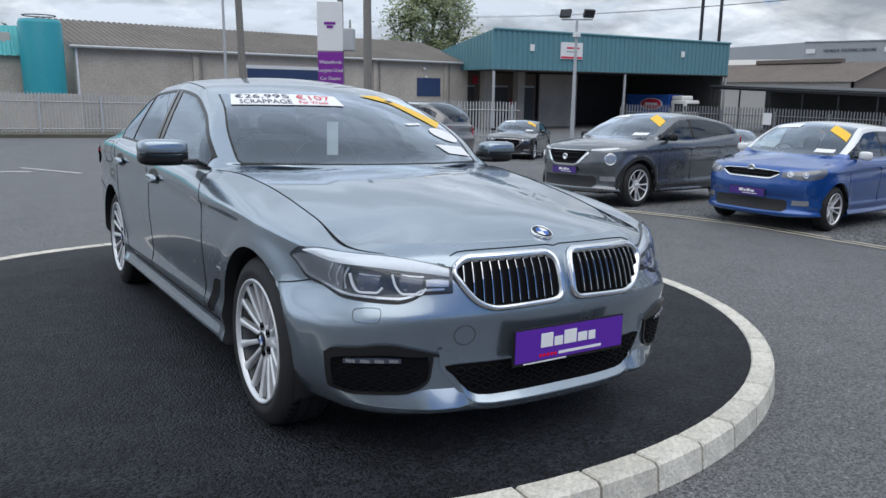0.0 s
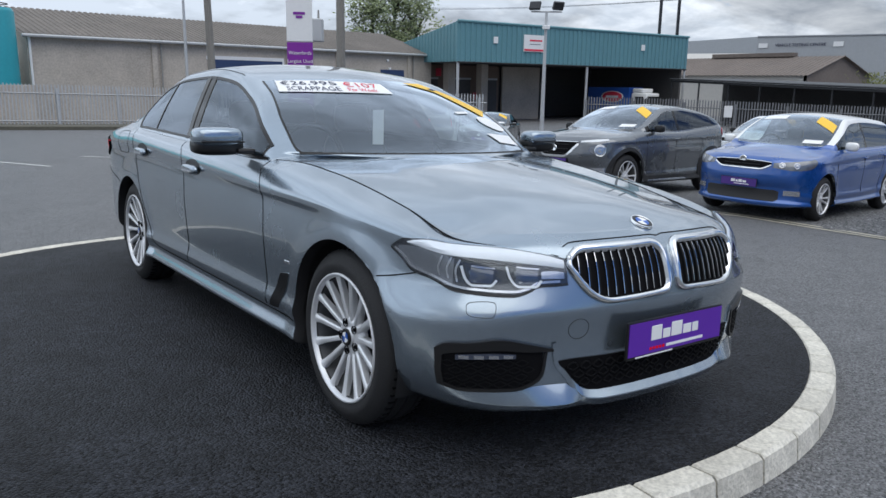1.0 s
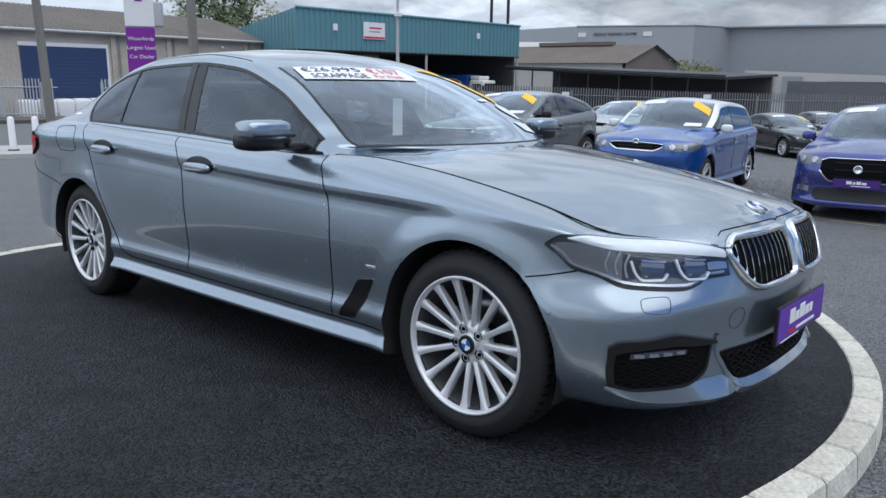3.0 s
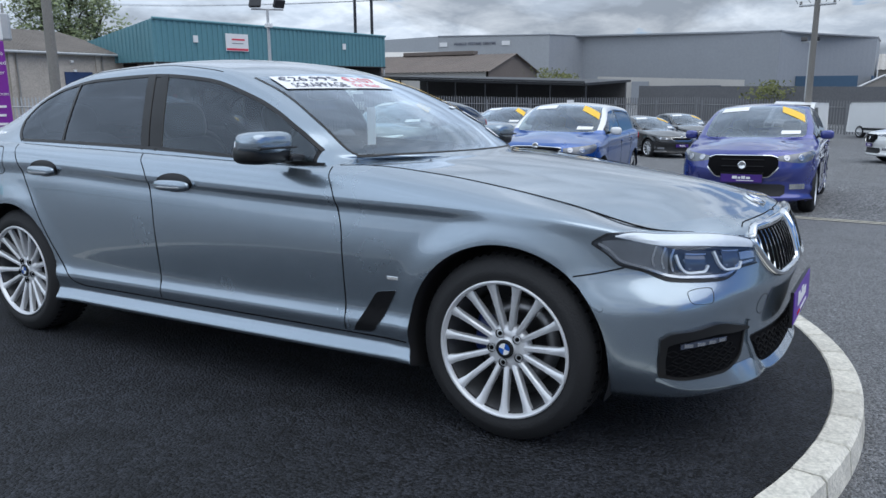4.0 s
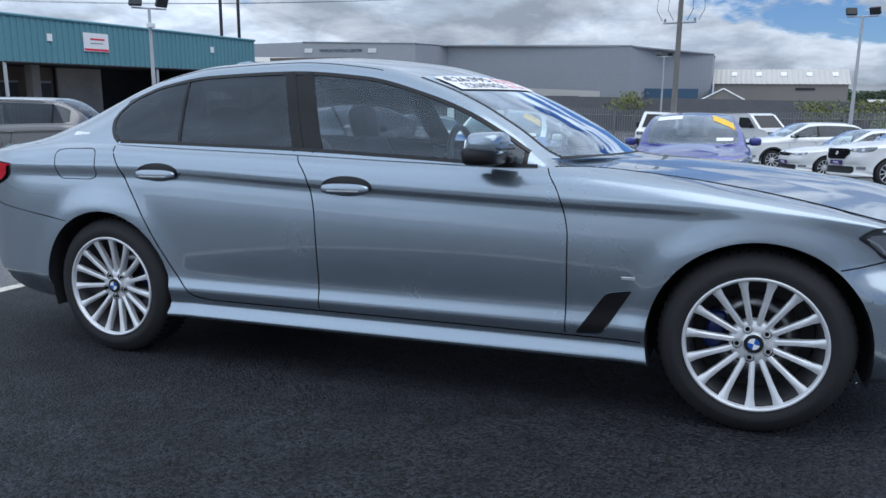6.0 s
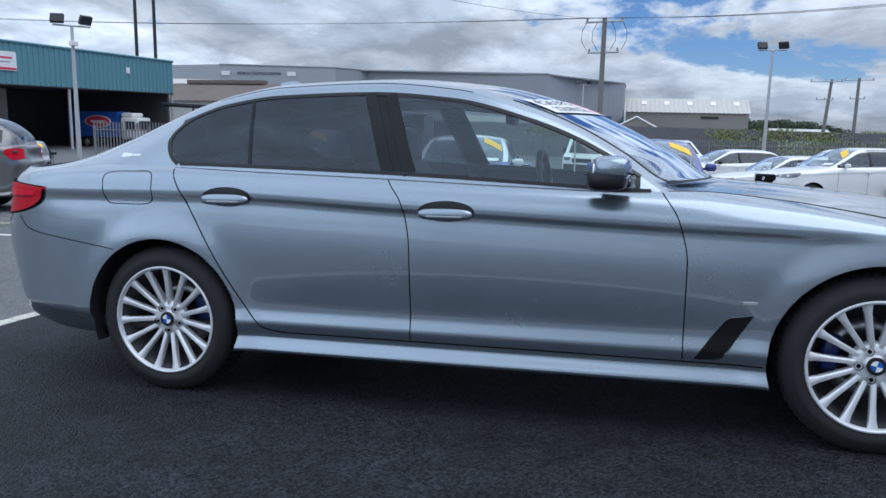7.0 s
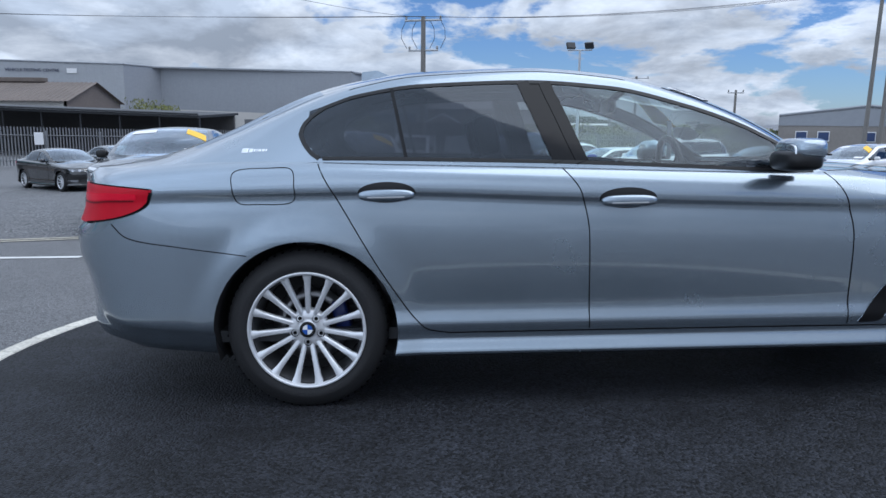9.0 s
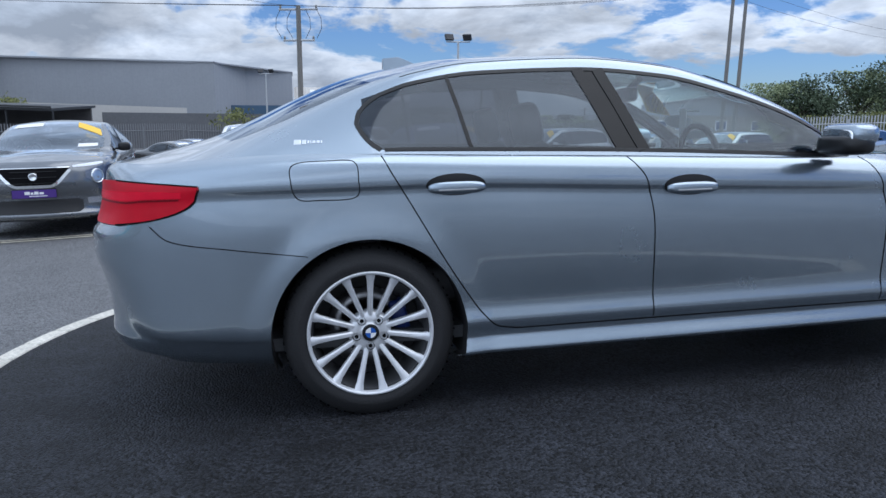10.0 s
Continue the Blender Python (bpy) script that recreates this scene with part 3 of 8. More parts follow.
def ring_on(body, loop, sg, width, height, name, material, parent, label="", inner_h=None):
    """A rounded frame on the body along a closed loop of (arc, height); width is measured inwards."""
    tg = np.roll(loop, -1, axis=0) - np.roll(loop, 1, axis=0)
    d = np.stack([-tg[:, 1], tg[:, 0]], axis=1)
    d *= np.sign(np.sum(d * (loop.mean(axis=0) - loop), axis=1, keepdims=True))
    ln = np.maximum(np.linalg.norm(d, axis=1, keepdims=True), 1e-6)
    prof = [(0, 0), (.12, .7), (.45, 1.0), (.8, .7), (1.0, .1)]
    verts, faces = [], []
    for q, hh in prof:
        for p in loop + d / ln * width * q:
            pos, nrm = body.on_shell(p[0], p[1])
            verts.append((pos + nrm * height * hh) * (sg, 1, 1))
    m = len(loop)
    for r in range(len(prof) - 1):
        for i in range(m):
            faces.append((r * m + i, r * m + (i + 1) % m, (r + 1) * m + (i + 1) % m, (r + 1) * m + i))
    return piece(name, mesh_from(name, verts, faces, material), parent, label=label)


def fan_on(body, loop, sg, off, name, material, parent, label=""):
    c = loop.mean(axis=0)
    verts, faces = [], []
    m = len(loop)
    for q in (1.0, .75, .5, .25):
        for p in c + (loop - c) * q:
            pos, nrm = body.on_shell(p[0], p[1])
            verts.append((pos + nrm * off) * (sg, 1, 1))
    for r in range(3):
        for i in range(m):
            faces.append((r * m + i, r * m + (i + 1) % m, (r + 1) * m + (i + 1) % m, (r + 1) * m + i))
    faces.append([3 * m + i for i in range(m)])
    return piece(name, mesh_from(name, verts, faces, material), parent, label=label)


def rounded(c, r, e=0.5, n=16, m=12):
    """A superellipsoid: centre, radii, and how square it is (1 round, 0.2 boxy)."""
    sp = lambda v, q: math.copysign(abs(v) ** q, v)
    verts, faces = [], []
    for i in range(m + 1):
        la = -math.pi / 2 + math.pi * i / m
        for j in range(n):
            lo = 2 * math.pi * j / n
            verts.append((c[0] + r[0] * sp(math.cos(la), e) * sp(math.cos(lo), e), c[1] + r[1] * sp(math.cos(la), e) * sp(math.sin(lo), e), c[2] + r[2] * sp(math.sin(la), e)))
    for i in range(m):
        for j in range(n):
            faces.append((i * n + j, i * n + (j + 1) % n, (i + 1) * n + (j + 1) % n, (i + 1) * n + j))
    return verts, faces


def rounded_part(name, c, r, material, parent, e=0.5, label="", m=None, n=16):
    v, f = rounded(c, r, e, n)
    return piece(name, mesh_from(name, v, f, material), parent, m, label)


# -- wheels: axis along x, outer face towards -x --
WHEEL_MESH = {}


def wheel_meshes(kind, R, width, rim, spokes, twin):
    if kind in WHEEL_MESH:
        return WHEEL_MESH[kind]
    w = width / 2
    tyre_prof = [(-w + .02, rim * .93), (-w + .004, rim + .004), (-w - .006, rim + (R - rim) * .35), (-w - .002, R - .05), (-w + .012, R - .022), (-w + .03, R - .006), (-w + .05, R),
                 (-.062, R), (-.058, R - .008), (-.052, R - .008), (-.048, R), (-.012, R), (-.008, R - .008), (-.001, R - .008), (.003, R), (.04, R), (.044, R - .008), (.05, R - .008), (.054, R),
                 (w - .05, R), (w - .02, R - .02), (w, R - .06), (w - .02, rim * .93)]
    v, f = lathe(tyre_prof, 64)
    tyre = mesh_from("tyre", v, f, M_RUBBER)
    tyre.set_sharp_from_angle(angle=radians(40))
    # shoulder blocks cut across the tread edge
    bm = bmesh.new()
    for q in range(60):
        t = 2 * math.pi * q / 60
        for sx in (-1, 1):
            add_box(bm, sx * (w - .046) - .013, sx * (w - .046) + .013, -.0035, .0035, R - .012, R + .0015)
            bm.verts.ensure_lookup_table()
            bmesh.ops.rotate(bm, verts=bm.verts[-8:], cent=(0, 0, 0), matrix=Matrix.Rotation(t, 3, "X"))
    tread = bpy.data.meshes.new("tread_block")
    bm.to_mesh(tread)
    bm.free()
    tread.materials.append(M_GAP)
    # rim barrel and lip
    lip = [(-w + .022, rim - .002), (-w + .004, rim + .004), (-w - .002, rim + .003), (-w - .003, rim - .003), (-w + .001, rim - .008), (-w + .016, rim - .012)]
    v, f = lathe(lip, 64)
    lip_me = mesh_from("rim", v, f, M_ALLOY)
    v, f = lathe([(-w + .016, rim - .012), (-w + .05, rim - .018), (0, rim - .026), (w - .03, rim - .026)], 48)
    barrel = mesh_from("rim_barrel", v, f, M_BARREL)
    # spokes: tapered bars from hub to lip
    verts, faces = [], []
    xf = -w + .012
    for q in range(spokes):
        t0 = 2 * math.pi * q / spokes
        t = t0 + (twin * (1 if q % 2 else -1) if twin else 0)
        sections = []
        for rr, hw, x0, dp in ((.045, .013, xf + .032, .03), (.078, .0100, xf + .022, .032), (rim * .62, .0104, xf + .010, .030), (rim * .84, .0130, xf + .002, .024), (rim - .003, .0205, xf - .004, .018)):
            sweep = .0
            cx, sx = math.cos(t + sweep), math.sin(t + sweep)
            sec = []
            for u, xx in ((-1.0, x0 + dp), (-1.0, x0 + .005), (-.5, x0), (.5, x0), (1.0, x0 + .005), (1.0, x0 + dp)):
                sec.append((xx, rr * sx + u * hw * cx, rr * cx - u * hw * sx))
            sections.append(sec)
        b0 = len(verts)
        for sec in sections:
            verts += sec
        for i in range(len(sections) - 1):
            for j in range(5):
                faces.append((b0 + i * 6 + j, b0 + i * 6 + j + 1, b0 + (i + 1) * 6 + j + 1, b0 + (i + 1) * 6 + j))
    spoke = mesh_from("spoke", verts, faces, M_ALLOY)
    spoke.set_sharp_from_angle(angle=radians(35))
    v, f = lathe([(xf + .06, .088), (xf + .034, .084), (xf + .026, .07), (xf + .024, .045), (xf + .026, .036), (xf + .016, .034), (xf + .014, .0)], 40)
    hub = mesh_from("hub", v, f, M_ALLOY)
    v, f = lathe([(.03, .165), (.03, .06), (.02, .165), (.03, .165)], 48)
    disc = mesh_from("brake_disc", v, f, M_DISC)
    v, f = lathe([(w - .04, rim - .03), (w - .045, .05), (w - .045, 0)], 40)
    back = mesh_from("wheel_back", v, f, M_MATT)
    WHEEL_MESH[kind] = dict(tyre=tyre, tread=tread, rim=lip_me, barrel=barrel, spoke=spoke, hub=hub, disc=disc, back=back, xf=xf)
    return WHEEL_MESH[kind]


def add_wheel(car, kind, x, y, z, R=.335, width=.235, rim=.247, spokes=15, twin=0.0, turn=0.0, fine=False):
    ms = wheel_meshes(kind, R, width, rim, spokes, twin)
    flip = pose(x, y, z, 0, 0, 0 if x < 0 else 180) @ pose(0, 0, 0, turn)
    w = piece("wheel", ms["tyre"], car, flip)
    w.name = "wheel"
    for nm in ("rim", "barrel", "spoke", "hub") + (("tread", "disc", "back") if fine else ("back",)):
        piece({"barrel": "rim_barrel", "tread": "tread_block", "disc": "brake_disc", "back": "wheel_back"}.get(nm, nm), ms[nm], w)["kind"] = "stuff" if nm == "tread" else ""
    if fine:
        for q in range(5):
            t = 2 * math.pi * (q + .5) / 5
            piece("wheel_bolt", bolt_mesh(), w, pose(ms["xf"] + .022, .058 * math.sin(t), .056 * math.cos(t)))
        piece("centre_cap", cap_mesh("cap_ring", .034, M_BLACK), w, pose(ms["xf"] + .013, 0, 0))
        for q in range(4):
            me = wedge_mesh("cap_wedge_b" if q % 2 else "cap_wedge_w", .021, M_CAPBLUE if q % 2 else M_WHITE)
            piece("cap_segment", me, w, pose(ms["xf"] + .009, 0, 0, 90 * q))
        me = bpy.data.meshes.get("caliper_block")
        if not me:
            v, f = rounded((.045, 0, .135), (.05, .075, .035), .4)
            me = mesh_from("caliper_block", v, f, M_CALIPER)
        cq = piece("brake_caliper", me, w, pose(0, 0, 0, (-95 if x < 0 else 95) if y < 0 else (75 if x < 0 else -75)) , "blue brake caliper behind the spokes")
    return w


M_CAPBLUE = mat("cap_blue", (0.02, 0.10, 0.42), 0.3, vary=0.03)


def bolt_mesh():
    me = bpy.data.meshes.get("bolt_recess")
    if not me:
        v, f = lathe([(-.003, .0165), (.004, .0150), (.006, .008), (-.001, .0075), (-.001, 0)], 14)
        me = mesh_from("bolt_recess", v, f, M_GAP)
    return me


def cap_mesh(name, r, material):
    me = bpy.data.meshes.get(name)
    if not me:
        v, f = lathe([(.004, r), (-.002, r), (-.0035, r * .9), (-.002, r * .68), (-.002, 0)], 28)
        me = mesh_from(name, v, f, material)
    return me


def wedge_mesh(name, r, material):
    me = bpy.data.meshes.get(name)
    if not me:
        v = [(0, 0, 0)] + [(0, r * math.sin(t), r * math.cos(t)) for t in np.linspace(0, math.pi / 2, 8)]
        v += [(-.0015, p[1], p[2]) for p in v]
        n = 9
        f = [list(range(n))[::-1], list(range(n, 2 * n))] + [(i, (i + 1) % n, n + (i + 1) % n, n + i) for i in range(n)]
        me = mesh_from(name, v, f, material, False)
    return me


def car_body(car, body, colour, step=.03, sub=3, split=None, roof_colour=None, glass_mat=None, tint=None, arch_back=True):
    """The painted panels, the glass and the pillars of a car."""
    k = body.k
    brk = [k["ws"][0], k["ws"][1], k["bl"][0], k["bl"][1]] + [q for p in k["panes"] for q in p[:2]]
    S, G = body.grids(step, sub, brk)
    NS, NG = grid_normals(S), grid_normals(G)
    NG[:, -1, 0] = 0
    # wheel arches: drop faces inside the circle, pull mixed ones onto it
    S2 = S.copy()
    inside = np.zeros(S.shape[:2], bool)
    for yw in k["axles"]:
        r = np.hypot(S[..., 1] - yw, S[..., 2] - k["wheel_z"])
        ins = (r < k["arch"]) & (S[..., 0] > .5 * k["width"](0.0))
        inside |= ins
        kk = k["arch"] / np.maximum(r, 1e-6)
        for i, j in zip(*np.nonzero(ins)):
            S2[i, j, 1] = yw + (S[i, j, 1] - yw) * kk[i, j]
            S2[i, j, 2] = k["wheel_z"] + (S[i, j, 2] - k["wheel_z"]) * kk[i, j]
    allin = inside[:-1, :-1] & inside[1:, :-1] & inside[1:, 1:] & inside[:-1, 1:]
    # below the axle keep the edge upright
    keep = ~allin
    fc = (S[:-1, :-1] + S[1:, 1:]) / 2
    gs = (G[:-1, :-1] + G[1:, 1:]) / 2
    sm = (body.s[:-1] + body.s[1:]) / 2
    rows = np.arange(G.shape[1] - 1)
    SS, RR = np.meshgrid(sm, rows, indexing="ij")
    v0, v1 = k["dlo_rows"]
    vv = V1[np.minimum(RR, NR - 1)]
    dlo = (SS > k["dlo"][0]) & (SS < k["dlo"][1] + k.get("dlo_bow", 0) * np.sin(math.pi * vv)) & (RR >= v0) & (RR < v1)
    ws = (SS > k["ws"][0]) & (SS < k["ws"][1]) & (RR >= NR + 1)
    bl = (SS > k["bl"][0]) & (SS < k["bl"][1]) & (RR >= NR + 1)
    pane_masks = []
    for sa, sb, mt, la, lb in [(*q, 0, 0)[:5] for q in k["panes"]]:
        pane_masks.append((dlo & (SS > sa + la * vv) & (SS < sb + lb * vv), mt))
    anyp = np.zeros_like(dlo)
    for pm, _ in pane_masks:
        anyp |= pm
    painted = ~(dlo | ws | bl)
    if split:
        split(car, body, S2, NS, keep, fc, G, NG, painted, SS, RR, colour)
    else:
        roofm = (RR >= 10) & (SS > k["ws"][0] + .04) & (SS < k["bl"][0] + .1) if roof_colour else np.zeros_like(painted)
        piece("body", sub_mesh("body", S2, NS, keep, colour, 0), car)
        piece("bonnet", sub_mesh("bonnet", G, NG, painted & (SS < k["ws"][0]), colour, 0), car)
        piece("upper_body", sub_mesh("upper_body", G, NG, painted & (SS >= k["ws"][0]) & ~roofm, colour, 0), car)
        if roof_colour:
            piece("roof", sub_mesh("roof", G, NG, painted & roofm, roof_colour, 0), car, label="white roof panel")
    for sg in (-1, 1):
        for isle in islands(dlo & ~anyp):
            piece("window_surround", sub_mesh("window_surround", G, NG, isle, M_PILLAR, sg), car)
        for pm, mt in pane_masks:
            me = sub_mesh("side_window", G, NG, pm, mt, sg)
            if me:
                piece("side_window", me, car)
    piece("windscreen", sub_mesh("windscreen", G, NG, ws, glass_mat or M_SCREEN, 0), car)
    piece("rear_window", sub_mesh("rear_window", G, NG, bl, tint or M_TINT, 0), car)
    # wheel wells and underside
    W = float(k["width"](0.0))
    for yw in k["axles"]:
        for sg in (-1, 1):
            v, f = lathe([(sg * (W - .035), k["arch"] + .004), (sg * (W - .30), k["arch"] + .004), (sg * (W - .30), 0.0)], 40)
            low = float(k["floor"](yw)) + .06
            v = [(p[0], p[1] + yw, p[2] + k["wheel_z"]) for p in v]
            f = [q for q in f if max(v[i][2] for i in q) > low and min(v[i][2] for i in q) > low - .12]
            piece("wheel_well", mesh_from("wheel_well", v, f, M_MATT), car)
    b = float(k["floor"](0.0))
    bm = box(-W + .32, W - .32, k["front"] + .25, k["axles"][1] + .35, b, b + .06, .02)
    add_box(bm, -W + .32, W - .32, k["axles"][1] + .30, k["rear"] - .2, b + .10, b + .18, .02)
    add_box(bm, -W + .06, W - .06, k["axles"][0] + k["arch"] + .02, k["axles"][1] - k["arch"] - .02, b + .005, b + .09, .02)
    part("underbody", bm, M_MATT, car)


def seat(car, x, y, z, w=.24, tilt=12, material=None):
    mt = material or M_LEATHER
    s = rounded_part("seat", (x, y, z + .06), (w, .26, .09), mt, car, .45)
    bk = rounded_part("seat_back", (0, 0, .30), (w * .98, .075, .32), mt, car, .5, m=pose(x, y + .24, z + .08, -tilt))
    rounded_part("headrest", (0, 0, .70), (w * .52, .055, .10), mt, car, .55, m=pose(x, y + .24, z + .08, -tilt))
    return s


def interior(car, k, seats=True, rear=True):
    """Cabin floor, dashboard, steering wheel and seats."""
    W = float(k["width"](0.0)) - .10
    s0 = k["ws"][0]
    zt = float(k["top"](s0 + .2))
    b = float(k["floor"](0.0)) + .08
    part("cabin_floor", box(-W, W, s0 - .1, k["bl"][1] - .1, b, b + .05), M_INT, car)
    bm = bmesh.new()
    add_box(bm, -W + .02, W - .02, s0 - .25, s0 + .34, zt - .30, zt - .045, .07)
    part("dashboard", bm, M_INT, car, smooth=True)
    part("parcel_shelf", box(-W + .05, W - .05, k["bl"][0] + .25, k["bl"][1] - .03, zt - .10, zt - .05, .02), M_INT, car)
    drv = -.37
    bm = bmesh.new()
    pts = [(drv + .185 * math.cos(t), s0 + .50 + .06 * math.sin(t) * .4, zt - .03 + .18 * math.sin(t)) for t in np.linspace(0, 2 * math.pi, 28, endpoint=False)]
    add_sweep(bm, pts, .016, 8, True)
    add_tube(bm, (drv, s0 + .50, zt - .03), (drv, s0 + .30, zt - .10), .05, .04)
    add_box(bm, drv - .17, drv + .17, s0 + .485, s0 + .515, zt - .06, zt - .01, .01)
    part("steering_wheel", bm, M_BLACK, car, smooth=True)
    if seats:
        for x in (-.37, .37):
            seat(car, x, s0 + 1.00, b + .10)
        if rear:
            for x in (-.40, .40):
                seat(car, x, s0 + 1.88, b + .14, .33, 20)


def dealer_plate(car, m, w=.52, h=.11, colour=None, fine=False):
    """A purple dealer plate with plain white bars for its lettering."""
    p = part("number_plate", box(-w / 2, w / 2, -.006, .006, -h / 2, h / 2, .003), M_BLACK, car, "black-framed purple dealer plate", m=m)
    part("plate_face", box(-w / 2 + .006, w / 2 - .006, -.009, -.005, -h / 2 + (.012 if fine else .006), h / 2 - .006), colour or M_PURPLE, p)
    bm = bmesh.new()
    if fine:
        # plain bars of the mark's size
        for x0, wd, zt in ((-.145, .056, .052), (-.082, .040, .034), (-.036, .060, .052), (.031, .046, .034), (.084, .034, .034)):
            add_box(bm, x0, x0 + wd, -.0105, -.0085, -.010, zt - .010, .0009)
    else:
        for x0, x1, zt in ((-.11, -.05, .030), (-.04, -.01, .02), (.0, .05, .030), (.06, .11, .02)):
            add_box(bm, x0, x1, -.0105, -.0085, -.008, zt)
    part("plate_print", bm, M_WHITE, p)
    part("plate_strip", box(-.06, .15, -.0105, -.0085, -h / 2 + .024, -h / 2 + .034), M_WHITE, p)
    if fine:
        for q in range(5):
            part("plate_star", box(-.15 + .017 * q, -.138 + .017 * q, -.0105, -.0085, -h / 2 + .024, -h / 2 + .034), M_REDHI, p)
        part("plate_edge_print", box(-.22, -.02, -.0075, -.0055, -h / 2 + .003, -h / 2 + .008), M_WHITE, p)
    return p

# ---- the grey saloon on the island ----
P_HERO = paint("bluestone_paint", (0.280, 0.335, 0.392), 0.82, 0.25)


def hero_spec():
    return dict(
        front=-2.325, rear=2.60, corner_f=-1.40, corner_r=1.55, nose_n=2.6, tail_n=3.9,
        width=curve((-1.40, .905), (-.6, .912), (.8, .914), (1.5, .912)),
        crease=curve((-2.2, .70), (-1.6, .80), (-1.28, .822), (-.785, .838), (.32, .885), (1.3, .925), (2.0, .925), (2.4, .92)),
        top=curve((-2.2, .775), (-2.0, .782), (-1.74, .835), (-1.45, .889), (-1.14, .938), (-.81, .968), (-.60, .966), (-.14, .980), (.4, 1.003), (1.09, 1.029), (1.42, 1.042), (1.8, 1.05), (2.2, 1.035), (2.5, 1.02)),
        tuck=curve((-2.1, .15), (-1.5, .185), (-1.0, .16), (-.72, .10), (-.4, .066), (1.4, .064), (1.8, .09), (2.3, .11)),
        FZ=(np.array([.185, .195, .210, .235, .262, .285, .340, .430, .455, .500, .550, .566, .600, .655, .710, .750, .780, .800]) - .185) / .615,
        FD=np.array([.15, .09, .050, .032, .030, .031, .029, .024, .021, .014, .004, .003, .009, .022, .040, .063, .10, .14]),
        corner_bulge=(.066, .88, .26, .52, .66),
        skirt=curve((-1.9, .0), (-1.5, .9), (1.3, 1), (1.75, 0)),
        under=curve((-1.45, 0), (-1.1, 1), (1.9, 1), (2.2, .3)),
        floor=curve((-2.2, .19), (-1.1, .198), (1.1, .198), (1.9, .225), (2.4, .25)),
        nose_b=.185, nose_t=.80, tail_b=.26, tail_t=1.035,
        axles=(-1.4875, 1.4875), wheel_z=.335, arch=.385, flare=.012,
        rail_f=curve((-.75, .95), (-.5, .895), (-.2, .80), (.2, .735), (.8, .725), (1.2, .74), (1.6, .78), (1.95, .83), (2.2, .84)),
        rail_z=curve((-.80, .965), (-.66, 1.01), (-.51, 1.115), (-.33, 1.22), (-.155, 1.295), (.166, 1.39), (.55, 1.424), (.99, 1.41), (1.24, 1.368), (1.40, 1.318), (1.6, 1.238), (1.8, 1.155), (2.0, 1.09), (2.2, 1.06)),
        centre_z=curve((-2.185, .80), (-2.08, .836), (-1.9, .878), (-1.6, .918), (-1.3, .950), (-1.0, .974), (-.72, .994), (-.51, 1.125), (-.33, 1.235), (-.155, 1.325), (.166, 1.432), (.55, 1.473), (.99, 1.462), (1.24, 1.425), (1.40, 1.382), (1.6, 1.30), (1.8, 1.205), (2.0, 1.125), (2.15, 1.092), (2.35, 1.06), (2.44, 1.035)),
        bow=curve((-2.185, 0), (-1.9, -.05), (-1.2, -.16), (-.70, -.26), (-.2, -.20), (.17, -.12), (.6, -.02), (1.2, .06), (1.5, .11), (1.96, .13), (2.3, .04), (2.44, 0)),
        cabin=curve((-.80, 0), (-.66, 1), (1.9, 1), (2.2, 0)),
        bulge=.012, ws=(-.70, -.045), bl=(1.40, 1.97), dlo=(-.63, 1.425), dlo_bow=.07, dlo_rows=(1, 10),
        panes=((-.60, .31, M_GLASS, 0, .165), (.41, 1.05, M_TINT, .165, .075), (1.05, 1.60, M_TINT, .075, 0)),
    )


def hero_split(car, body, S, NS, keep, fc, G, NG, painted, SS, RR, colour):
    y, z, h = fc[..., 1], fc[..., 2], fc[..., 0]
    fb = ((y < -1.745) & (z < .63 + (-1.745 - y) * .25)) | (h < .46) & (y < -1)
    skirt = (z < .318) & (y > -1.10) & (y < 1.10) & ~fb
    fend = (y < -.80) & ~fb & ~skirt
    rl = np.interp(z, [.341, .371, .519, .912, 1.039], [.973, 1.015, 1.122, 1.351, 1.417])
    bl = np.interp(z, [.343, .717, .904, 1.002], [.297, .301, .336, .405])
    fd = (y >= -.80) & (y < bl) & ~skirt
    rd = (y >= bl) & (y < rl) & ~skirt
    rb = (y > 1.70) & (z < .662 + (y - 1.716) * .256)
    rq = ~(fb | skirt | fend | fd | rd | rb)
    for sg in (-1, 1):
        for nm, m in (("front_fender", fend), ("front_door", fd), ("rear_door", rd), ("rear_quarter_panel", rq), ("side_skirt", skirt)):
            piece(nm, sub_mesh(nm, S, NS, keep & m, colour, sg), car)
    piece("front_bumper", sub_mesh("front_bumper", S, NS, keep & fb, colour, 0), car)
    piece("rear_bumper", sub_mesh("rear_bumper", S, NS, keep & rb, colour, 0), car)
    hood, boot = SS < -.70, SS > 1.97
    piece("bonnet", sub_mesh("bonnet", G, NG, painted & hood, colour, 0), car)
    piece("roof", sub_mesh("roof", G, NG, painted & ~hood & ~boot, colour, 0), car)
    piece("boot_lid", sub_mesh("boot_lid", G, NG, painted & boot, colour, 0), car)


def decal(body, sg, s0, s1, r0, r1, name, material, parent, off=.004, label="", nu=10, nv=4, slant=0.0):
    """A sticker on the upper surface between two stations and two rows; slant shifts the far end along the car."""
    verts, faces = [], []
    for i in range(nu):
        u = i / (nu - 1)
        for j in range(nv):
            v = j / (nv - 1)
            p, n = body.on_top(s0 + (s1 - s0) * v + slant * u, r0 + (r1 - r0) * u, off)
            verts.append(p * (sg, 1, 1))
    for i in range(nu - 1):
        for j in range(nv - 1):
            faces.append((i * nv + j, (i + 1) * nv + j, (i + 1) * nv + j + 1, i * nv + j + 1))
    return piece(name, mesh_from(name, verts, faces, material), parent, label=label)


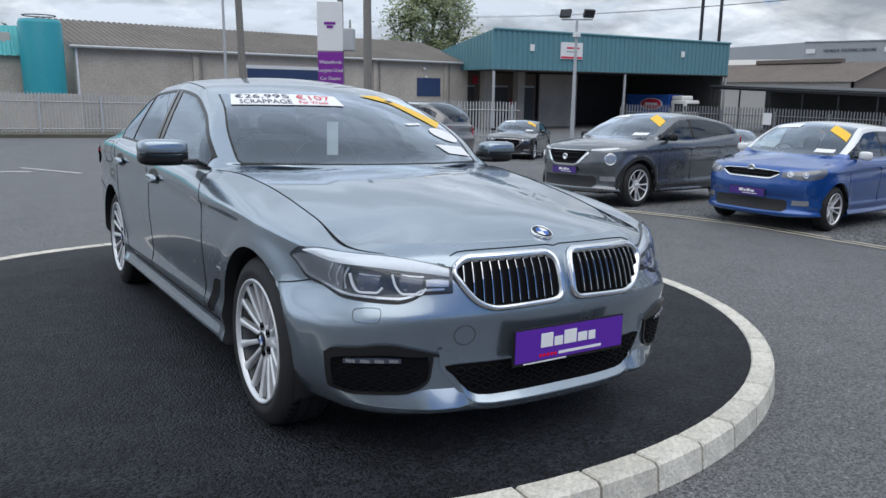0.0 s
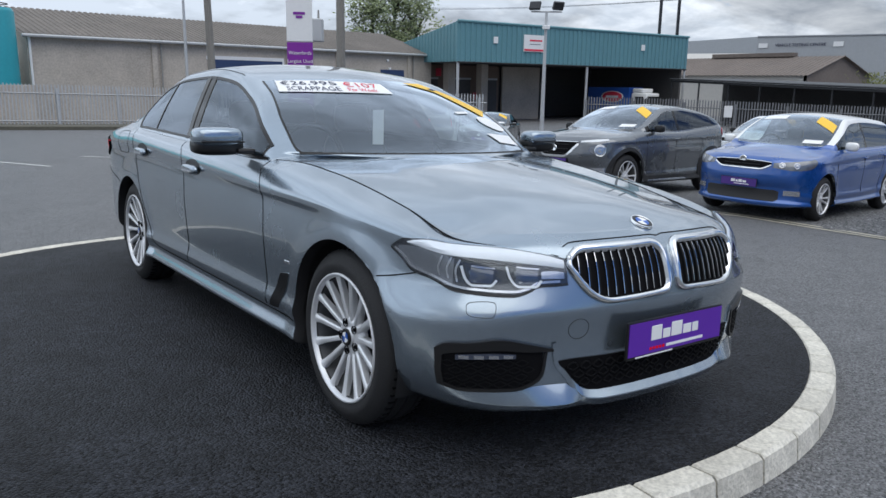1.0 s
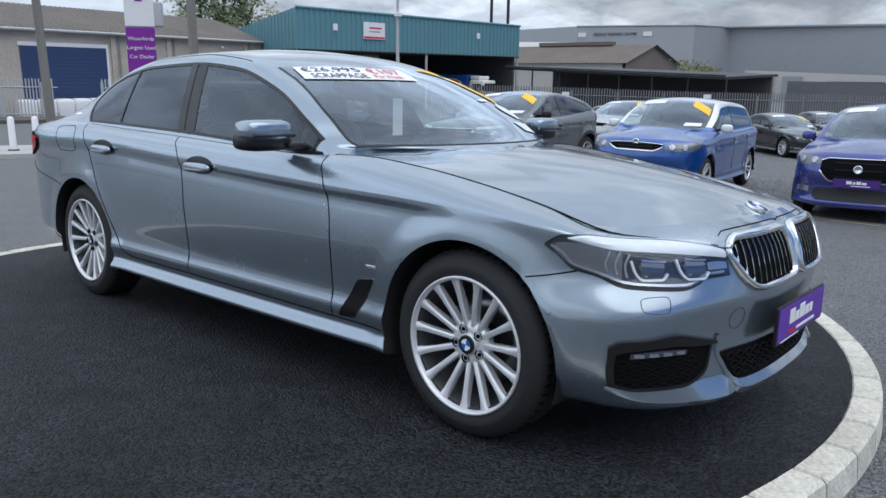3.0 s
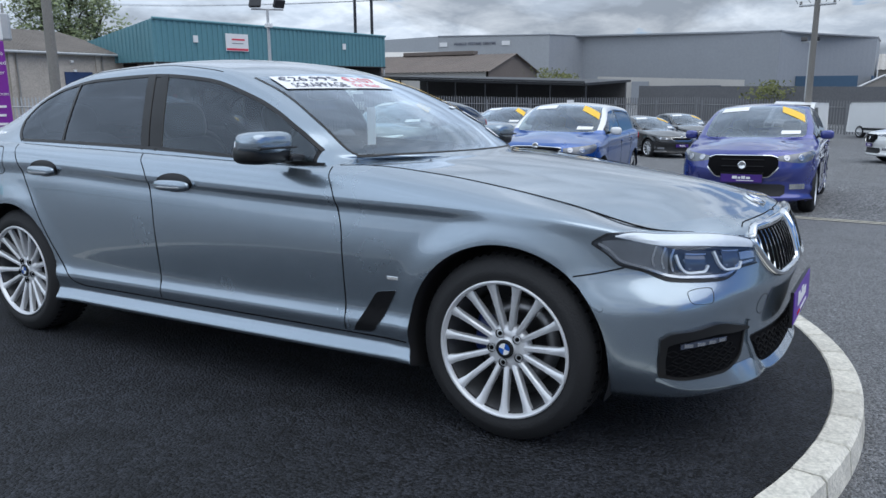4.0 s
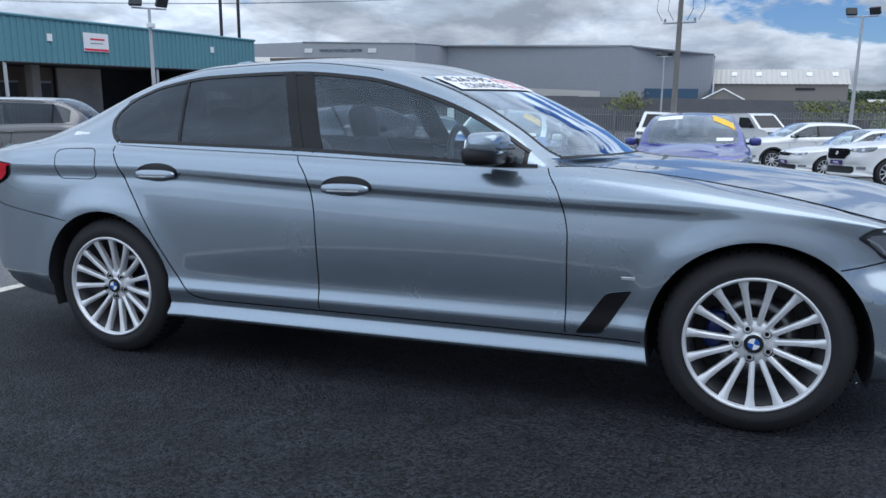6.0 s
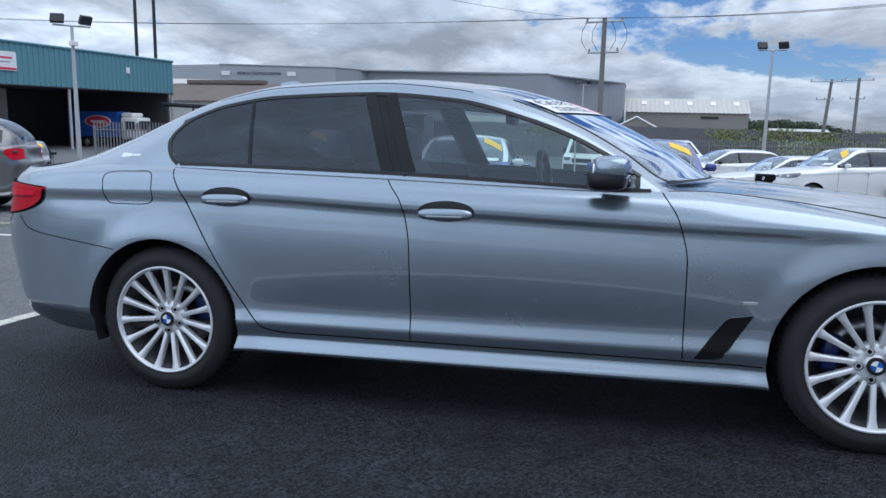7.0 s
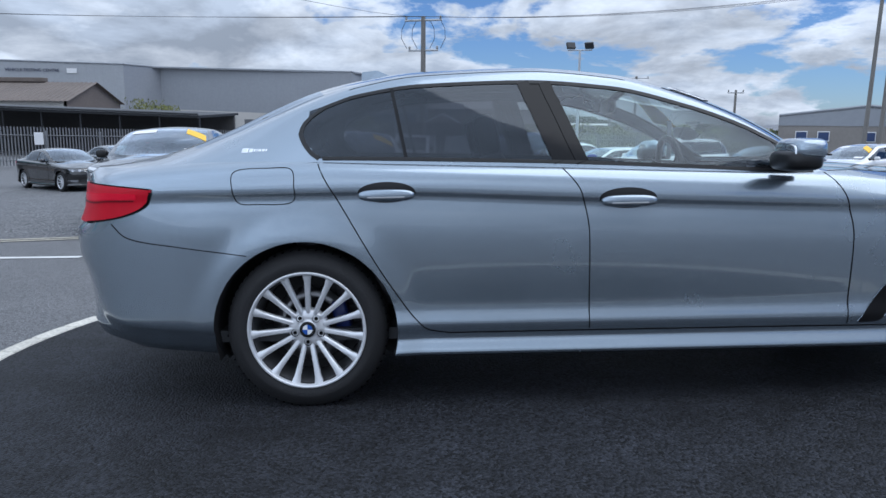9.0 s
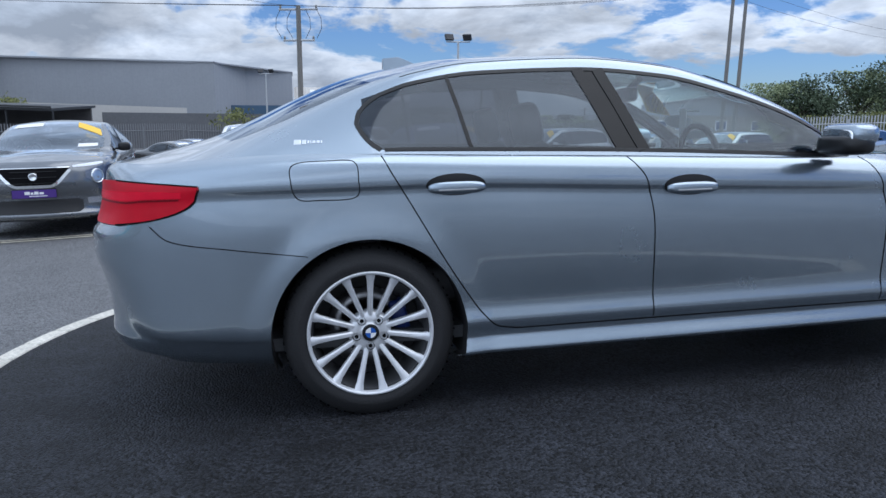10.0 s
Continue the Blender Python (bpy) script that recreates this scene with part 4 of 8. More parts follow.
HERO_M = on_road(-.02, 0, 0, -ROAD)
hero = thing("saloon_car", "bluish grey metallic four-door saloon on the island", "car", HERO_M)
HB = Body(**hero_spec())
car_body(hero, HB, P_HERO, .022, 3, hero_split)
interior(hero, HB.k)
for yy in HB.k["axles"]:
    for xx in (-.772, .772):
        add_wheel(hero, "hero", xx, yy, .339, .342, .235, .247, 15, 0.0, 12 if yy < 0 else 2, True)


def rim_line(sg):
    """The bonnet's shut line, along the edge of the upper surface from the nose to the screen."""
    G, N = HB.G, grid_normals(HB.G)
    ids = [i for i in range(len(HB.s) - 1, 0, -1) if -1.70 < HB.s[i] < -.72]
    pn = [(G[i, 0] * .5 + G[i, 1] * .5, N[i, 1]) for i in ids]
    pn += [HB.on_shell(a, z) for a, z in ((.90, .775), (.86, .772), (.80, .769), (.74, .766), (.689, .764), (.62, .756), (.55, .748), (.495, .738))]
    P, Q = np.array([q for q, _ in pn]), np.array([q for _, q in pn])
    k = len(ids)
    fill = [(P[k - 1] * (1 - t) + P[k] * t, Q[k - 1] * (1 - t) + Q[k] * t) for t in (.2, .4, .6, .8)]
    P, Q = np.vstack([P[:k], [q for q, _ in fill], P[k:]]), np.vstack([Q[:k], [q for _, q in fill], Q[k:]])
    for _ in range(3):
        P[1:-1] = P[:-2] * .25 + P[1:-1] * .5 + P[2:] * .25
    Q /= np.linalg.norm(Q, axis=1, keepdims=True)
    piece("shut_line", strip(mirrored(P, sg), mirrored(Q, sg), .0035, .0022, "shut_line", M_GAP), hero)
    shell_line(HB, [(.470, .765), (.43, .777), (.25, .782), (.03, .783), (.002, .779)], sg, .004, .002, "shut_line", M_GAP, hero, 16)


def blade(body, sg, top, edge, low, out, a0, a1, name, material, parent, n=36):
    """A sharp-edged lip: a sloping upper face out to an edge, then back under."""
    verts, faces = [], []
    for a in np.linspace(a0, a1, n):
        o = float(out(a))
        for z, off in ((float(top(a)), .001), (float(edge(a)) + .004, o * .96), (float(edge(a)), o), (float(low(a)), o * .75), (float(low(a)) - .012, -.05)):
            p, nr = body.on_shell(a, z)
            fl = np.array([nr[0], nr[1], 0.0])
            verts.append((p + fl / max(1e-6, np.linalg.norm(fl)) * off) * (sg, 1, 1))
    for i in range(n - 1):
        for j in range(4):
            f = (5 * i + j, 5 * i + j + 1, 5 * i + j + 6, 5 * i + j + 5)
            faces.append(f if sg < 0 else f[::-1])
    me = mesh_from(name, verts, faces, material, True)
    me.set_sharp_from_angle(angle=radians(28))
    return piece(name, me, parent)


def hero_details():
    B, ay, ah = HB, HB.at_y, HB.at_h
    for sg in (-1, 1):
        gap = lambda pts, w=.0048, n=44: shell_line(B, [(ay(q[0]), q[1]) for q in pts], sg, w, .0016, "shut_line", M_GAP, hero, n)
        gap(((1.417, 1.034), (1.385, .97), (1.351, .912), (1.122, .519), (1.015, .371), (.973, .337), (.885, .322)), .0052)
        gap(((.405, 1.000), (.336, .904), (.301, .717), (.297, .330)))
        gap(((-.705, .962), (-.766, .861), (-.802, .695), (-.799, .325)))
        gap(((.90, .322), (.3, .321), (-.4, .319), (-1.09, .314)), .0055, 30)
        gap(((-1.745, .632), (-1.83, .648), (-1.90, .665)), .005, 8)
        gap(((2.29, .80), (2.226, .745), (2.0, .705), (1.716, .665)), .004, 24)
        rim_line(sg)
        top_line(B, [(1.05 + .075 * V1[r], r) for r in range(1, 11)], sg, .016, .0016, "window_divider", M_PILLAR, hero, 24)
        # fuel flap on the right, and a matching line only there
        if sg < 0:
            fl = loop_points([(ay(1.752), 1.012), (ay(1.62), 1.022), (ay(1.525), 1.016), (ay(1.512), .95), (ay(1.525), .882), (ay(1.66), .876), (ay(1.742), .884), (ay(1.765), .95)], 48)
            pn = [B.on_shell(min(a, 99), z) for a, z in np.vstack([fl, fl[:2]])]
            piece("fuel_flap_line", strip(mirrored([p for p, _ in pn], sg), mirrored([m for _, m in pn], sg), .0042, .0012, "fuel_flap_line", M_GAP), hero)
        # frames round the side glass
        frame_pts = [(-.66, .9), (-.3, 1.0), (.3, 1.0), (1.0, 1.0), (1.40, 1.0)]
        top_line(B, frame_pts, sg, .016, .004, "window_sill_trim", M_BLACK, hero, 50)
        arc_pts = [(-.62, 9.7)] + [(q, 10.0) for q in np.linspace(-.4, 1.30, 14)] + [(1.40, 9.6), (1.455, 8.6), (1.49, 7.2), (1.50, 5.6), (1.48, 3.8), (1.45, 2.2), (1.415, 1.0)]
        top_line(B, arc_pts, sg, .020, .003, "window_frame_trim", M_BLACK, hero, 90)
        top_line(B, [(1.05 + .075 * V1[r], float(r)) for r in range(1, 11)], sg, .016, .004, "quarter_light_bar", M_PILLAR, hero, 16)
        for s0 in (.311, .405):
            top_line(B, [(s0 + .165 * V1[r], float(r)) for r in range(1, 11)], sg, .056, .004, "door_pillar_trim", M_PILLAR, hero, 16)
        top_line(B, [(-.692, r) for r in np.linspace(13.4, 24.5, 10)], sg, .012, .0015, "cowl_trim", M_MATT, hero, 24)
        # windscreen and roof seams
        top_line(B, [(q, NR + .9) for q in np.linspace(-.68, -.05, 12)], sg, .012, .002, "windscreen_seal", M_BLACK, hero, 40)
        top_line(B, [(q, NR - .8) for q in np.linspace(.1, 1.3, 12)], sg, .005, .0012, "roof_seam", M_GAP, hero, 40)
        # door handles: dark cup and a bar
        for yc, zc in ((.143, .872), (1.135, .912)):
            lp = np.array([(ay(yc + .118 * math.cos(t)), zc + .004 + .043 * math.sin(t)) for t in np.linspace(0, 2 * math.pi, 28, endpoint=False)])
            hd = fan_on(B, lp, sg, .0015, "door_handle", M_BLACK, hero, "body-coloured pull handle over a dark cup")
            p, n = B.on_shell(ay(yc), zc - .007)
            v, f = rounded((p[0] * sg + n[0] * sg * .022, p[1], p[2]), (.020, .116, .025), .7)
            piece("handle_bar", mesh_from("handle_bar", v, f, P_HERO), hd)
            bm = bmesh.new()
            add_box(bm, p[0] * sg + sg * .037, p[0] * sg + sg * .0415, p[1] - .075, p[1] + .075, p[2] - .010, p[2] - .004, .001)
            part("handle_strip", bm, M_CHROME, hd)
        # arch lips
        for yw in B.k["axles"]:
            pts = []
            for t in np.linspace(math.radians(-22), math.radians(148 if yw < 0 else 202), 60):
                q = (yw + .387 * math.cos(t), .335 + .387 * math.sin(t))
                p, n = B.on_shell(ay(q[0]), max(q[1], .20), 0)
                pts.append((p, n))
            P = mirrored([p for p, _ in pts], sg)
            inner = P.copy()
            inner[:, 0] -= sg * .05
            inner[:, 1] = yw + (inner[:, 1] - yw) * .985
            inner[:, 2] = .335 + (inner[:, 2] - .335) * .985
            m = len(P)
            piece("arch_lip", mesh_from("arch_lip", list(P) + list(inner), [(i, i + 1, m + i + 1, m + i) for i in range(m - 1)], M_MATT), hero)
        # side vent behind the front wheel, with a dark blade
        lp = round_poly([(ay(-1.052), .512), (ay(-.955), .496), (ay(-.838), .328), (ay(-.945), .334)], [.012, .02, .012, .03], 6)
        ring_on(B, lp, sg, .005, .003, "vent_rim", P_HERO, hero)
        vent = fan_on(B, lp, sg, .003, "side_vent", M_SLAT, hero, "gloss black vent blade behind the wheel arch")
        # small badge on the fender
        p, n = B.on_shell(ay(-1.035), .557)
        part("fender_badge", box(-.003, .003, -.026, .026, -.007, .007, .002), M_CHROME, hero, "small chrome fender badge", m=Matrix.Translation((sg * p[0], p[1], p[2])))
        # the boot-pillar badge: plain bars of the lettering's size
        bd = thing_badge(sg)
        # mirrors
        mir = rounded_part("door_mirror", (sg * 1.005, -.515, 1.062), (.115, .070, .045), P_HERO, hero, .55, "grey mirror cap over a black base")
        rounded_part("mirror_base", (sg * 1.0, -.498, 1.020), (.116, .075, .042), M_BLACK, mir, .55)
        bm = bmesh.new()
        add_box(bm, sg * .845, sg * .93, -.585, -.475, .985, 1.012, .01)
        part("mirror_arm", bm, M_BLACK, mir)
        rounded_part("mirror_glass", (sg * 1.005, -.452, 1.040), (.096, .006, .046), M_CHROME, mir, .5)
        part("mirror_indicator", box(sg * 1.0 - .10, sg * 1.0 + .10, -.590, -.582, 1.038, 1.046, .002), M_BLACK, mir)
        # headlamps
        top = [(.470, .728), (.55, .742), (.689, .758), (.883, .765), (.99, .776), (1.05, .776), (1.08, .762), (1.104, .746)]
        bot = [(.470, .650), (.495, .648), (.574, .644), (.609, .626), (.66, .614), (.80, .620), (.85, .624), (.936, .655), (1.016, .676), (1.051, .708), (1.104, .743)]
        lamp = patch(B, sg, top, bot, "headlight", M_DARKLAMP, hero, .003, 34, 9, "clear-lensed headlight with dark housing and white light guides")
        # pale reflector at the outer end, bright brow along the top
        patch(B, sg, [(.86, .738), (.95, .750), (1.03, .756), (1.07, .752)], [(.86, .636), (.936, .664), (1.016, .684), (1.07, .726)], "lamp_reflector", M_HOUSING, lamp, .005, 14, 5)
        drl_t = [(.482, .724), (.55, .739), (.689, .755), (.883, .762), (.99, .772), (1.03, .770)]
        drl_b = [(.482, .700), (.55, .708), (.689, .720), (.883, .735), (.99, .757), (1.03, .765)]
        patch(B, sg, drl_t, drl_b, "light_guide", M_DRL, lamp, .008, 30, 4, dome=.004)
        shell_line(B, [(.50, .694), (.60, .704), (.72, .714), (.88, .729)], sg, .005, .010, "brow_edge", M_BLACK, lamp, 20)
        # bright lower rim inside the lens
        shell_line(B, [(1.082, .744), (1.045, .722), (1.012, .690), (.936, .667), (.85, .636), (.80, .630), (.66, .626), (.612, .636), (.578, .655), (.50, .660)], sg, .009, .010, "lamp_rim", M_LAMPIN, lamp, 40)
        for ac in (.615, .765):
            # a dark glass block behind an angular open bracket
            patch(B, sg, [(ac - .038, .700), (ac + .038, .708)], [(ac - .038, .650), (ac + .038, .650)], "projector_lens", M_LENSBALL, lamp, .007, 5, 4, dome=.006)
            shell_line(B, [(ac + .070, .704), (ac + .052, .662), (ac + .026, .642), (ac - .030, .642), (ac - .050, .662)], sg, .008, .013, "light_guide", M_DRL, lamp, 18)
            shell_line(B, [(ac + .036, .704), (ac + .004, .700), (ac - .042, .698)], sg, .006, .013, "light_guide", M_LAMPIN, lamp, 8)
            shell_line(B, [(ac + .040, .690), (ac + .028, .666), (ac + .018, .654)], sg, .012, .010, "lamp_fin", M_HOUSING, lamp, 8)
        for q in range(3):
            a0 = .84 + .030 * q
            shell_line(B, [(a0, .722 + .006 * q), (a0 + .012, .690), (a0 + .004, .650 + .010 * q)], sg, .008, .010, "lamp_fin", M_LAMPIN, lamp, 8)
        patch(B, sg, [(.484, .688), (.53, .692), (.565, .690)], [(.484, .668), (.53, .668), (.565, .668)], "corner_reflector", M_LAMPIN, lamp, .008, 8, 3)
        cover = patch(B, sg, [(q, z - .003) for q, z in top], [(q, z + .003) for q, z in bot], "lens_cover", M_LENS, lamp, .017, 34, 9, "clear outer lens", base=.002)
        cover.visible_shadow = False
        shell_line(B, list(bot), sg, .008, .005, "lamp_seal", M_BLACK, lamp, 36)
        shell_line(B, list(top), sg, .005, .004, "lamp_seal", M_BLACK, lamp, 36)
        # kidney grille
        lp = round_poly([(.484, .714), (.440, .767), (.022, .771), (.014, .588), (.372, .576)], [.034, .052, .062, .055, .085], 11)
        gr = fan_on(B, lp, sg, .004, "kidney_grille", M_GAP, hero, "black slatted grille in a chrome surround")
        ring_on(B, lp, sg, .025, .022, "grille_surround", M_CHROME, gr)
        inn = round_poly([(.450, .712), (.420, .741), (.055, .745), (.046, .616), (.362, .604)], [.02, .03, .03, .03, .03], 9)
        for a in np.linspace(.075, .425, 11):
            zs = [inn[i, 1] + (a - inn[i, 0]) * (inn[i - 1, 1] - inn[i, 1]) / (inn[i - 1, 0] - inn[i, 0]) for i in range(len(inn)) if (inn[i, 0] - a) * (inn[i - 1, 0] - a) < 0]
            if len(zs) >= 2:
                shell_line(B, [(a, min(zs)), (a, (min(zs) + max(zs)) / 2), (a, max(zs))], sg, .011, .012, "grille_slat", M_SLAT, gr, 6)
                shell_line(B, [(a + .004, min(zs)), (a + .004, (min(zs) + max(zs)) / 2), (a + .004, max(zs))], sg, .0028, .0135, "slat_edge", M_CHROME, gr, 6)
        # corner intakes, with a black hooked frame, mesh and a fog lamp
        it = [(.55, .425), (.62, .436), (.72, .446), (.80, .440), (.875, .425)]
        ib = [(.55, .345), (.583, .318), (.645, .300), (.80, .300), (.875, .318)]
        intake = patch(B, sg, it, ib, "corner_intake", M_GAP, hero, .003, 20, 6, "black corner air intake with a slim fog lamp")
        patch(B, sg, [(.515, .436), (.60, .457), (.70, .477), (.786, .466), (.857, .462), (.893, .442)], [(.515, .428), (.60, .430), (.70, .440), (.786, .436), (.857, .426), (.893, .400)], "intake_frame", M_BLACK, intake, .012, 24, 4)
        shell_line(B, [(.880, .425), (.884, .37), (.878, .316)], sg, .026, .010, "intake_frame", M_BLACK, intake, 12)
        shell_line(B, [(.880, .316), (.80, .299), (.645, .298), (.583, .316), (.551, .345), (.540, .425)], sg, .012, .009, "intake_frame", M_BLACK, intake, 22)
        for q in range(4):
            for w in range(6):
                a0 = .60 + .046 * w + (.023 if q % 2 else 0)
                zz = .318 + .024 * q
                shell_line(B, [(a0 - .022, zz), (a0, zz + .011), (a0 + .022, zz)], sg, .004, .007, "intake_bar", M_SLAT, intake, 5)
                shell_line(B, [(a0 - .022, zz), (a0, zz - .011), (a0 + .022, zz)], sg, .004, .007, "intake_bar", M_SLAT, intake, 5)
        fog = patch(B, sg, [(.645, .424), (.74, .429), (.83, .423)], [(.645, .408), (.74, .410), (.83, .406)], "fog_lamp", M_LENSBALL, intake, .010, 12, 3)
        for q in range(4):
            a0 = .655 + .045 * q
            patch(B, sg, [(a0, .422), (a0 + .03, .424)], [(a0, .411), (a0 + .03, .412)], "fog_segment", M_LAMPIN, fog, .013, 3, 3)
        blade(B, sg, curve((.36, .270), (.46, .306), (.54, .306), (.62, .298), (.80, .298), (.895, .306)), curve((.36, .248), (.46, .244), (.565, .240), (.671, .244), (.80, .258), (.895, .290)),
              curve((.36, .232), (.46, .226), (.565, .222), (.671, .226), (.80, .242), (.895, .280)), curve((.36, .004), (.46, .034), (.54, .028), (.62, .014), (.80, .012), (.895, .004)), .36, .895, "bumper_fin", P_HERO, hero)
        blade(B, sg, curve((0, .276), (.30, .274), (.371, .280), (.433, .325)), curve((0, .244), (.30, .244), (.371, .250), (.433, .290)), curve((0, .214), (.30, .216), (.371, .228), (.433, .276)),
              curve((0, .026), (.30, .026), (.38, .020), (.433, .004)), 0.0, .433, "chin_blade", P_HERO, hero)
        shell_line(B, [(.512, .455), (.505, .41), (.500, .386), (.468, .345), (.433, .300), (.410, .262)], sg, .016, .007, "bumper_edge", P_HERO, hero, 20)
        # washer flap, parking sensors
        lp = loop_points([(.795, .592), (.735, .597), (.713, .588), (.716, .556), (.735, .548), (.790, .553), (.803, .575)], 35)
        pn = [B.on_shell(a, z) for a, z in np.vstack([lp, lp[:2]])]
        piece("washer_flap_line", strip(mirrored([p for p, _ in pn], sg), mirrored([m for _, m in pn], sg), .002, .0012, "washer_flap_line", M_MATT), hero)
        for a, z in ((.283, .432), (.874, .525), (ay(-1.83), .535)):
            lp = np.array([(a + .011 * math.cos(t), z + .011 * math.sin(t)) for t in np.linspace(0, 2 * math.pi, 18, endpoint=False)])
            ring_on(B, lp, sg, .002, .0012, "parking_sensor", M_MATT, hero)
        # tail lamps
        tt = [(ay(2.10), .943), (ay(2.20), .951), (ay(2.32), .961), (B.at_hr(.75), .968), (B.at_hr(.60), .968), (B.at_hr(.46), .960)]
        tb = [(ay(2.10), .932), (ay(2.125), .880), (ay(2.262), .826), (B.at_hr(.765), .802), (B.at_hr(.60), .800), (B.at_hr(.46), .83)]
        tl = patch(B, sg, tt, tb, "tail_light", M_RED, hero, .012, 26, 7, "red wrap-round tail light")
        patch(B, sg, [(ay(2.16), .925), (ay(2.30), .930), (B.at_hr(.80), .930), (B.at_hr(.50), .925)], [(ay(2.16), .905), (ay(2.30), .903), (B.at_hr(.80), .895), (B.at_hr(.50), .90)], "lamp_strip", M_REDHI, tl, .0135, 20, 3)
        shell_line(B, [(ay(2.17), .898), (ay(2.30), .896), (B.at_hr(.80), .888), (B.at_hr(.50), .892)], sg, .007, .0135, "lamp_rib", M_REDDARK, tl, 20)
        shell_line(B, tt[:4], sg, .006, .0125, "lamp_seal", M_GAP, tl, 24)
        shell_line(B, tb[:4], sg, .006, .0125, "lamp_seal", M_GAP, tl, 24)
    # middle intake, across the front
    for sg in (-1, 1):
        it = [(0.0, .392), (.30, .394), (.44, .393), (.500, .386)]
        ib = [(0.0, .272), (.30, .270), (.371, .276), (.433, .323), (.468, .362), (.500, .382)]
        mid = patch(B, sg, it, ib, "lower_intake", M_GAP, hero, .004, 18, 6, "dark honeycomb lower air intake")
        for q in range(9):
            for r in range(3):
                h0 = .03 + .05 * q + (.025 if r % 2 else 0)
                zz = .308 + .030 * r
                if h0 < .42 + .02 * r:
                    shell_line(B, [(ah(max(.002, h0 - .022)), zz), (ah(h0), zz + .014), (ah(h0 + .022), zz)], sg, .005, .010, "intake_bar", M_SLAT, mid, 5)
                    shell_line(B, [(ah(max(.002, h0 - .022)), zz), (ah(h0), zz - .014), (ah(h0 + .022), zz)], sg, .005, .010, "intake_bar", M_SLAT, mid, 5)
    # tow cover on the right of the bumper
    lp = np.array([(.424 + .040 * math.cos(t), .499 + .037 * math.sin(t)) for t in np.linspace(0, 2 * math.pi, 30, endpoint=False)])
    ring_on(B, lp, -1, .0025, .0012, "tow_cover_line", M_MATT, hero)
    # bonnet roundel
    rm = Matrix.Translation((0, -2.158, .819)) @ pose(0, 0, 0, 24, 0, 0) @ pose(0, 0, 0, 0, 90, 0)
    em = piece("bonnet_roundel", cap_mesh("roundel", .041, M_BLACK), hero, rm, "round black, blue and white bonnet badge")
    v, f = lathe([(.006, .043), (-.004, .043), (-.005, .041), (-.003, .039)], 32)
    piece("roundel_ring", mesh_from("roundel_ring", v, f, M_CHROME), em)
    for q in range(4):
        piece("roundel_segment", wedge_mesh("rd_b" if q % 2 else "rd_w", .026, M_CAPBLUE if q % 2 else M_WHITE), em, pose(-.003, 0, 0, 90 * q))
    dealer_plate(hero, pose(.0, -2.342, .447, 0, 0, 0), .53, .134, M_PURPLE, True)
    # aerial fin
    bm = bmesh.new()
    vs = [bm.verts.new(p) for p in ((-.022, 1.12, 1.445), (.022, 1.12, 1.445), (.03, 1.30, 1.40), (-.03, 1.30, 1.40), (-.006, 1.22, 1.490), (.006, 1.22, 1.490), (.010, 1.30, 1.482), (-.010, 1.30, 1.482))]
    for f in ((0, 1, 5, 4), (1, 2, 6, 5), (2, 3, 7, 6), (3, 0, 4, 7), (4, 5, 6, 7), (3, 2, 1, 0)):
        bm.faces.new([vs[i] for i in f])
    bmesh.ops.bevel(bm, geom=list(bm.edges), offset=.004, segments=2, affect="EDGES")
    part("roof_aerial", bm, P_HERO, hero)
    # rear-view mirror
    mr = rounded_part("rear_view_mirror", (0, .02, 1.285), (.115, .022, .038), M_BLACK, hero, .5)
    part("mirror_stem", tube((0, .02, 1.30), (0, -.06, 1.37), .018), M_BLACK, mr)


def thing_badge(sg):
    i = int(np.argmin([abs(HB.on_top(1.684, r)[0][2] - 1.095) for r in np.linspace(0, 12, 49)]))
    p, n = HB.on_top(1.684, i * .25)
    bm = bmesh.new()
    x = -.062
    for w, hh in ((.030, .026), (.018, .022), (.010, .016), (.006, .018), (.014, .014), (.014, .014), (.008, .014)):
        add_box(bm, x, x + w - .003, -.002, .003, -hh / 2, hh / 2, .001)
        x += w + .002
    q = Vector((n[0] * sg, n[1], n[2])).to_track_quat("-Y", "Z").to_matrix().to_4x4()
    return part("pillar_badge", bm, M_CHROME, hero, "chrome lettering badge on the rear pillar", m=Matrix.Translation((p[0] * sg, p[1], p[2])) @ q)


M_LENSBALL = mat("dark_projector_glass", (0.05, 0.06, 0.09), 0.05, 0.2, vary=0.1, coat=1.0)
hero_details()

# price strip, hire banner and papers on the windscreen


def screen_sheet(sg, top, bottom, name, material, label="", off=.005, nu=18, nv=4):
    """A sheet on the windscreen between two edges of (station, row) points."""
    def along(e, u):
        t = np.linspace(0, 1, len(e))
        return np.array([np.interp(u, t, [p[0] for p in e]), np.interp(u, t, [p[1] for p in e])])
    verts, faces = [], []
    for i in range(nu):
        a, b = along(top, i / (nu - 1)), along(bottom, i / (nu - 1))
        for j in range(nv):
            q = a + (b - a) * j / (nv - 1)
            verts.append(HB.on_top(q[0], q[1], off)[0] * (sg, 1, 1))
    for i in range(nu - 1):
        for j in range(nv - 1):
            faces.append((i * nv + j, (i + 1) * nv + j, (i + 1) * nv + j + 1, i * nv + j + 1))
    return piece(name, mesh_from(name, verts, faces, material), hero, label=label)


STRIP_T, STRIP_B = [(-.062, 15.2), (-.080, 19.5), (-.118, 23.9)], [(-.212, 14.75), (-.228, 19.3), (-.235, 23.9)]


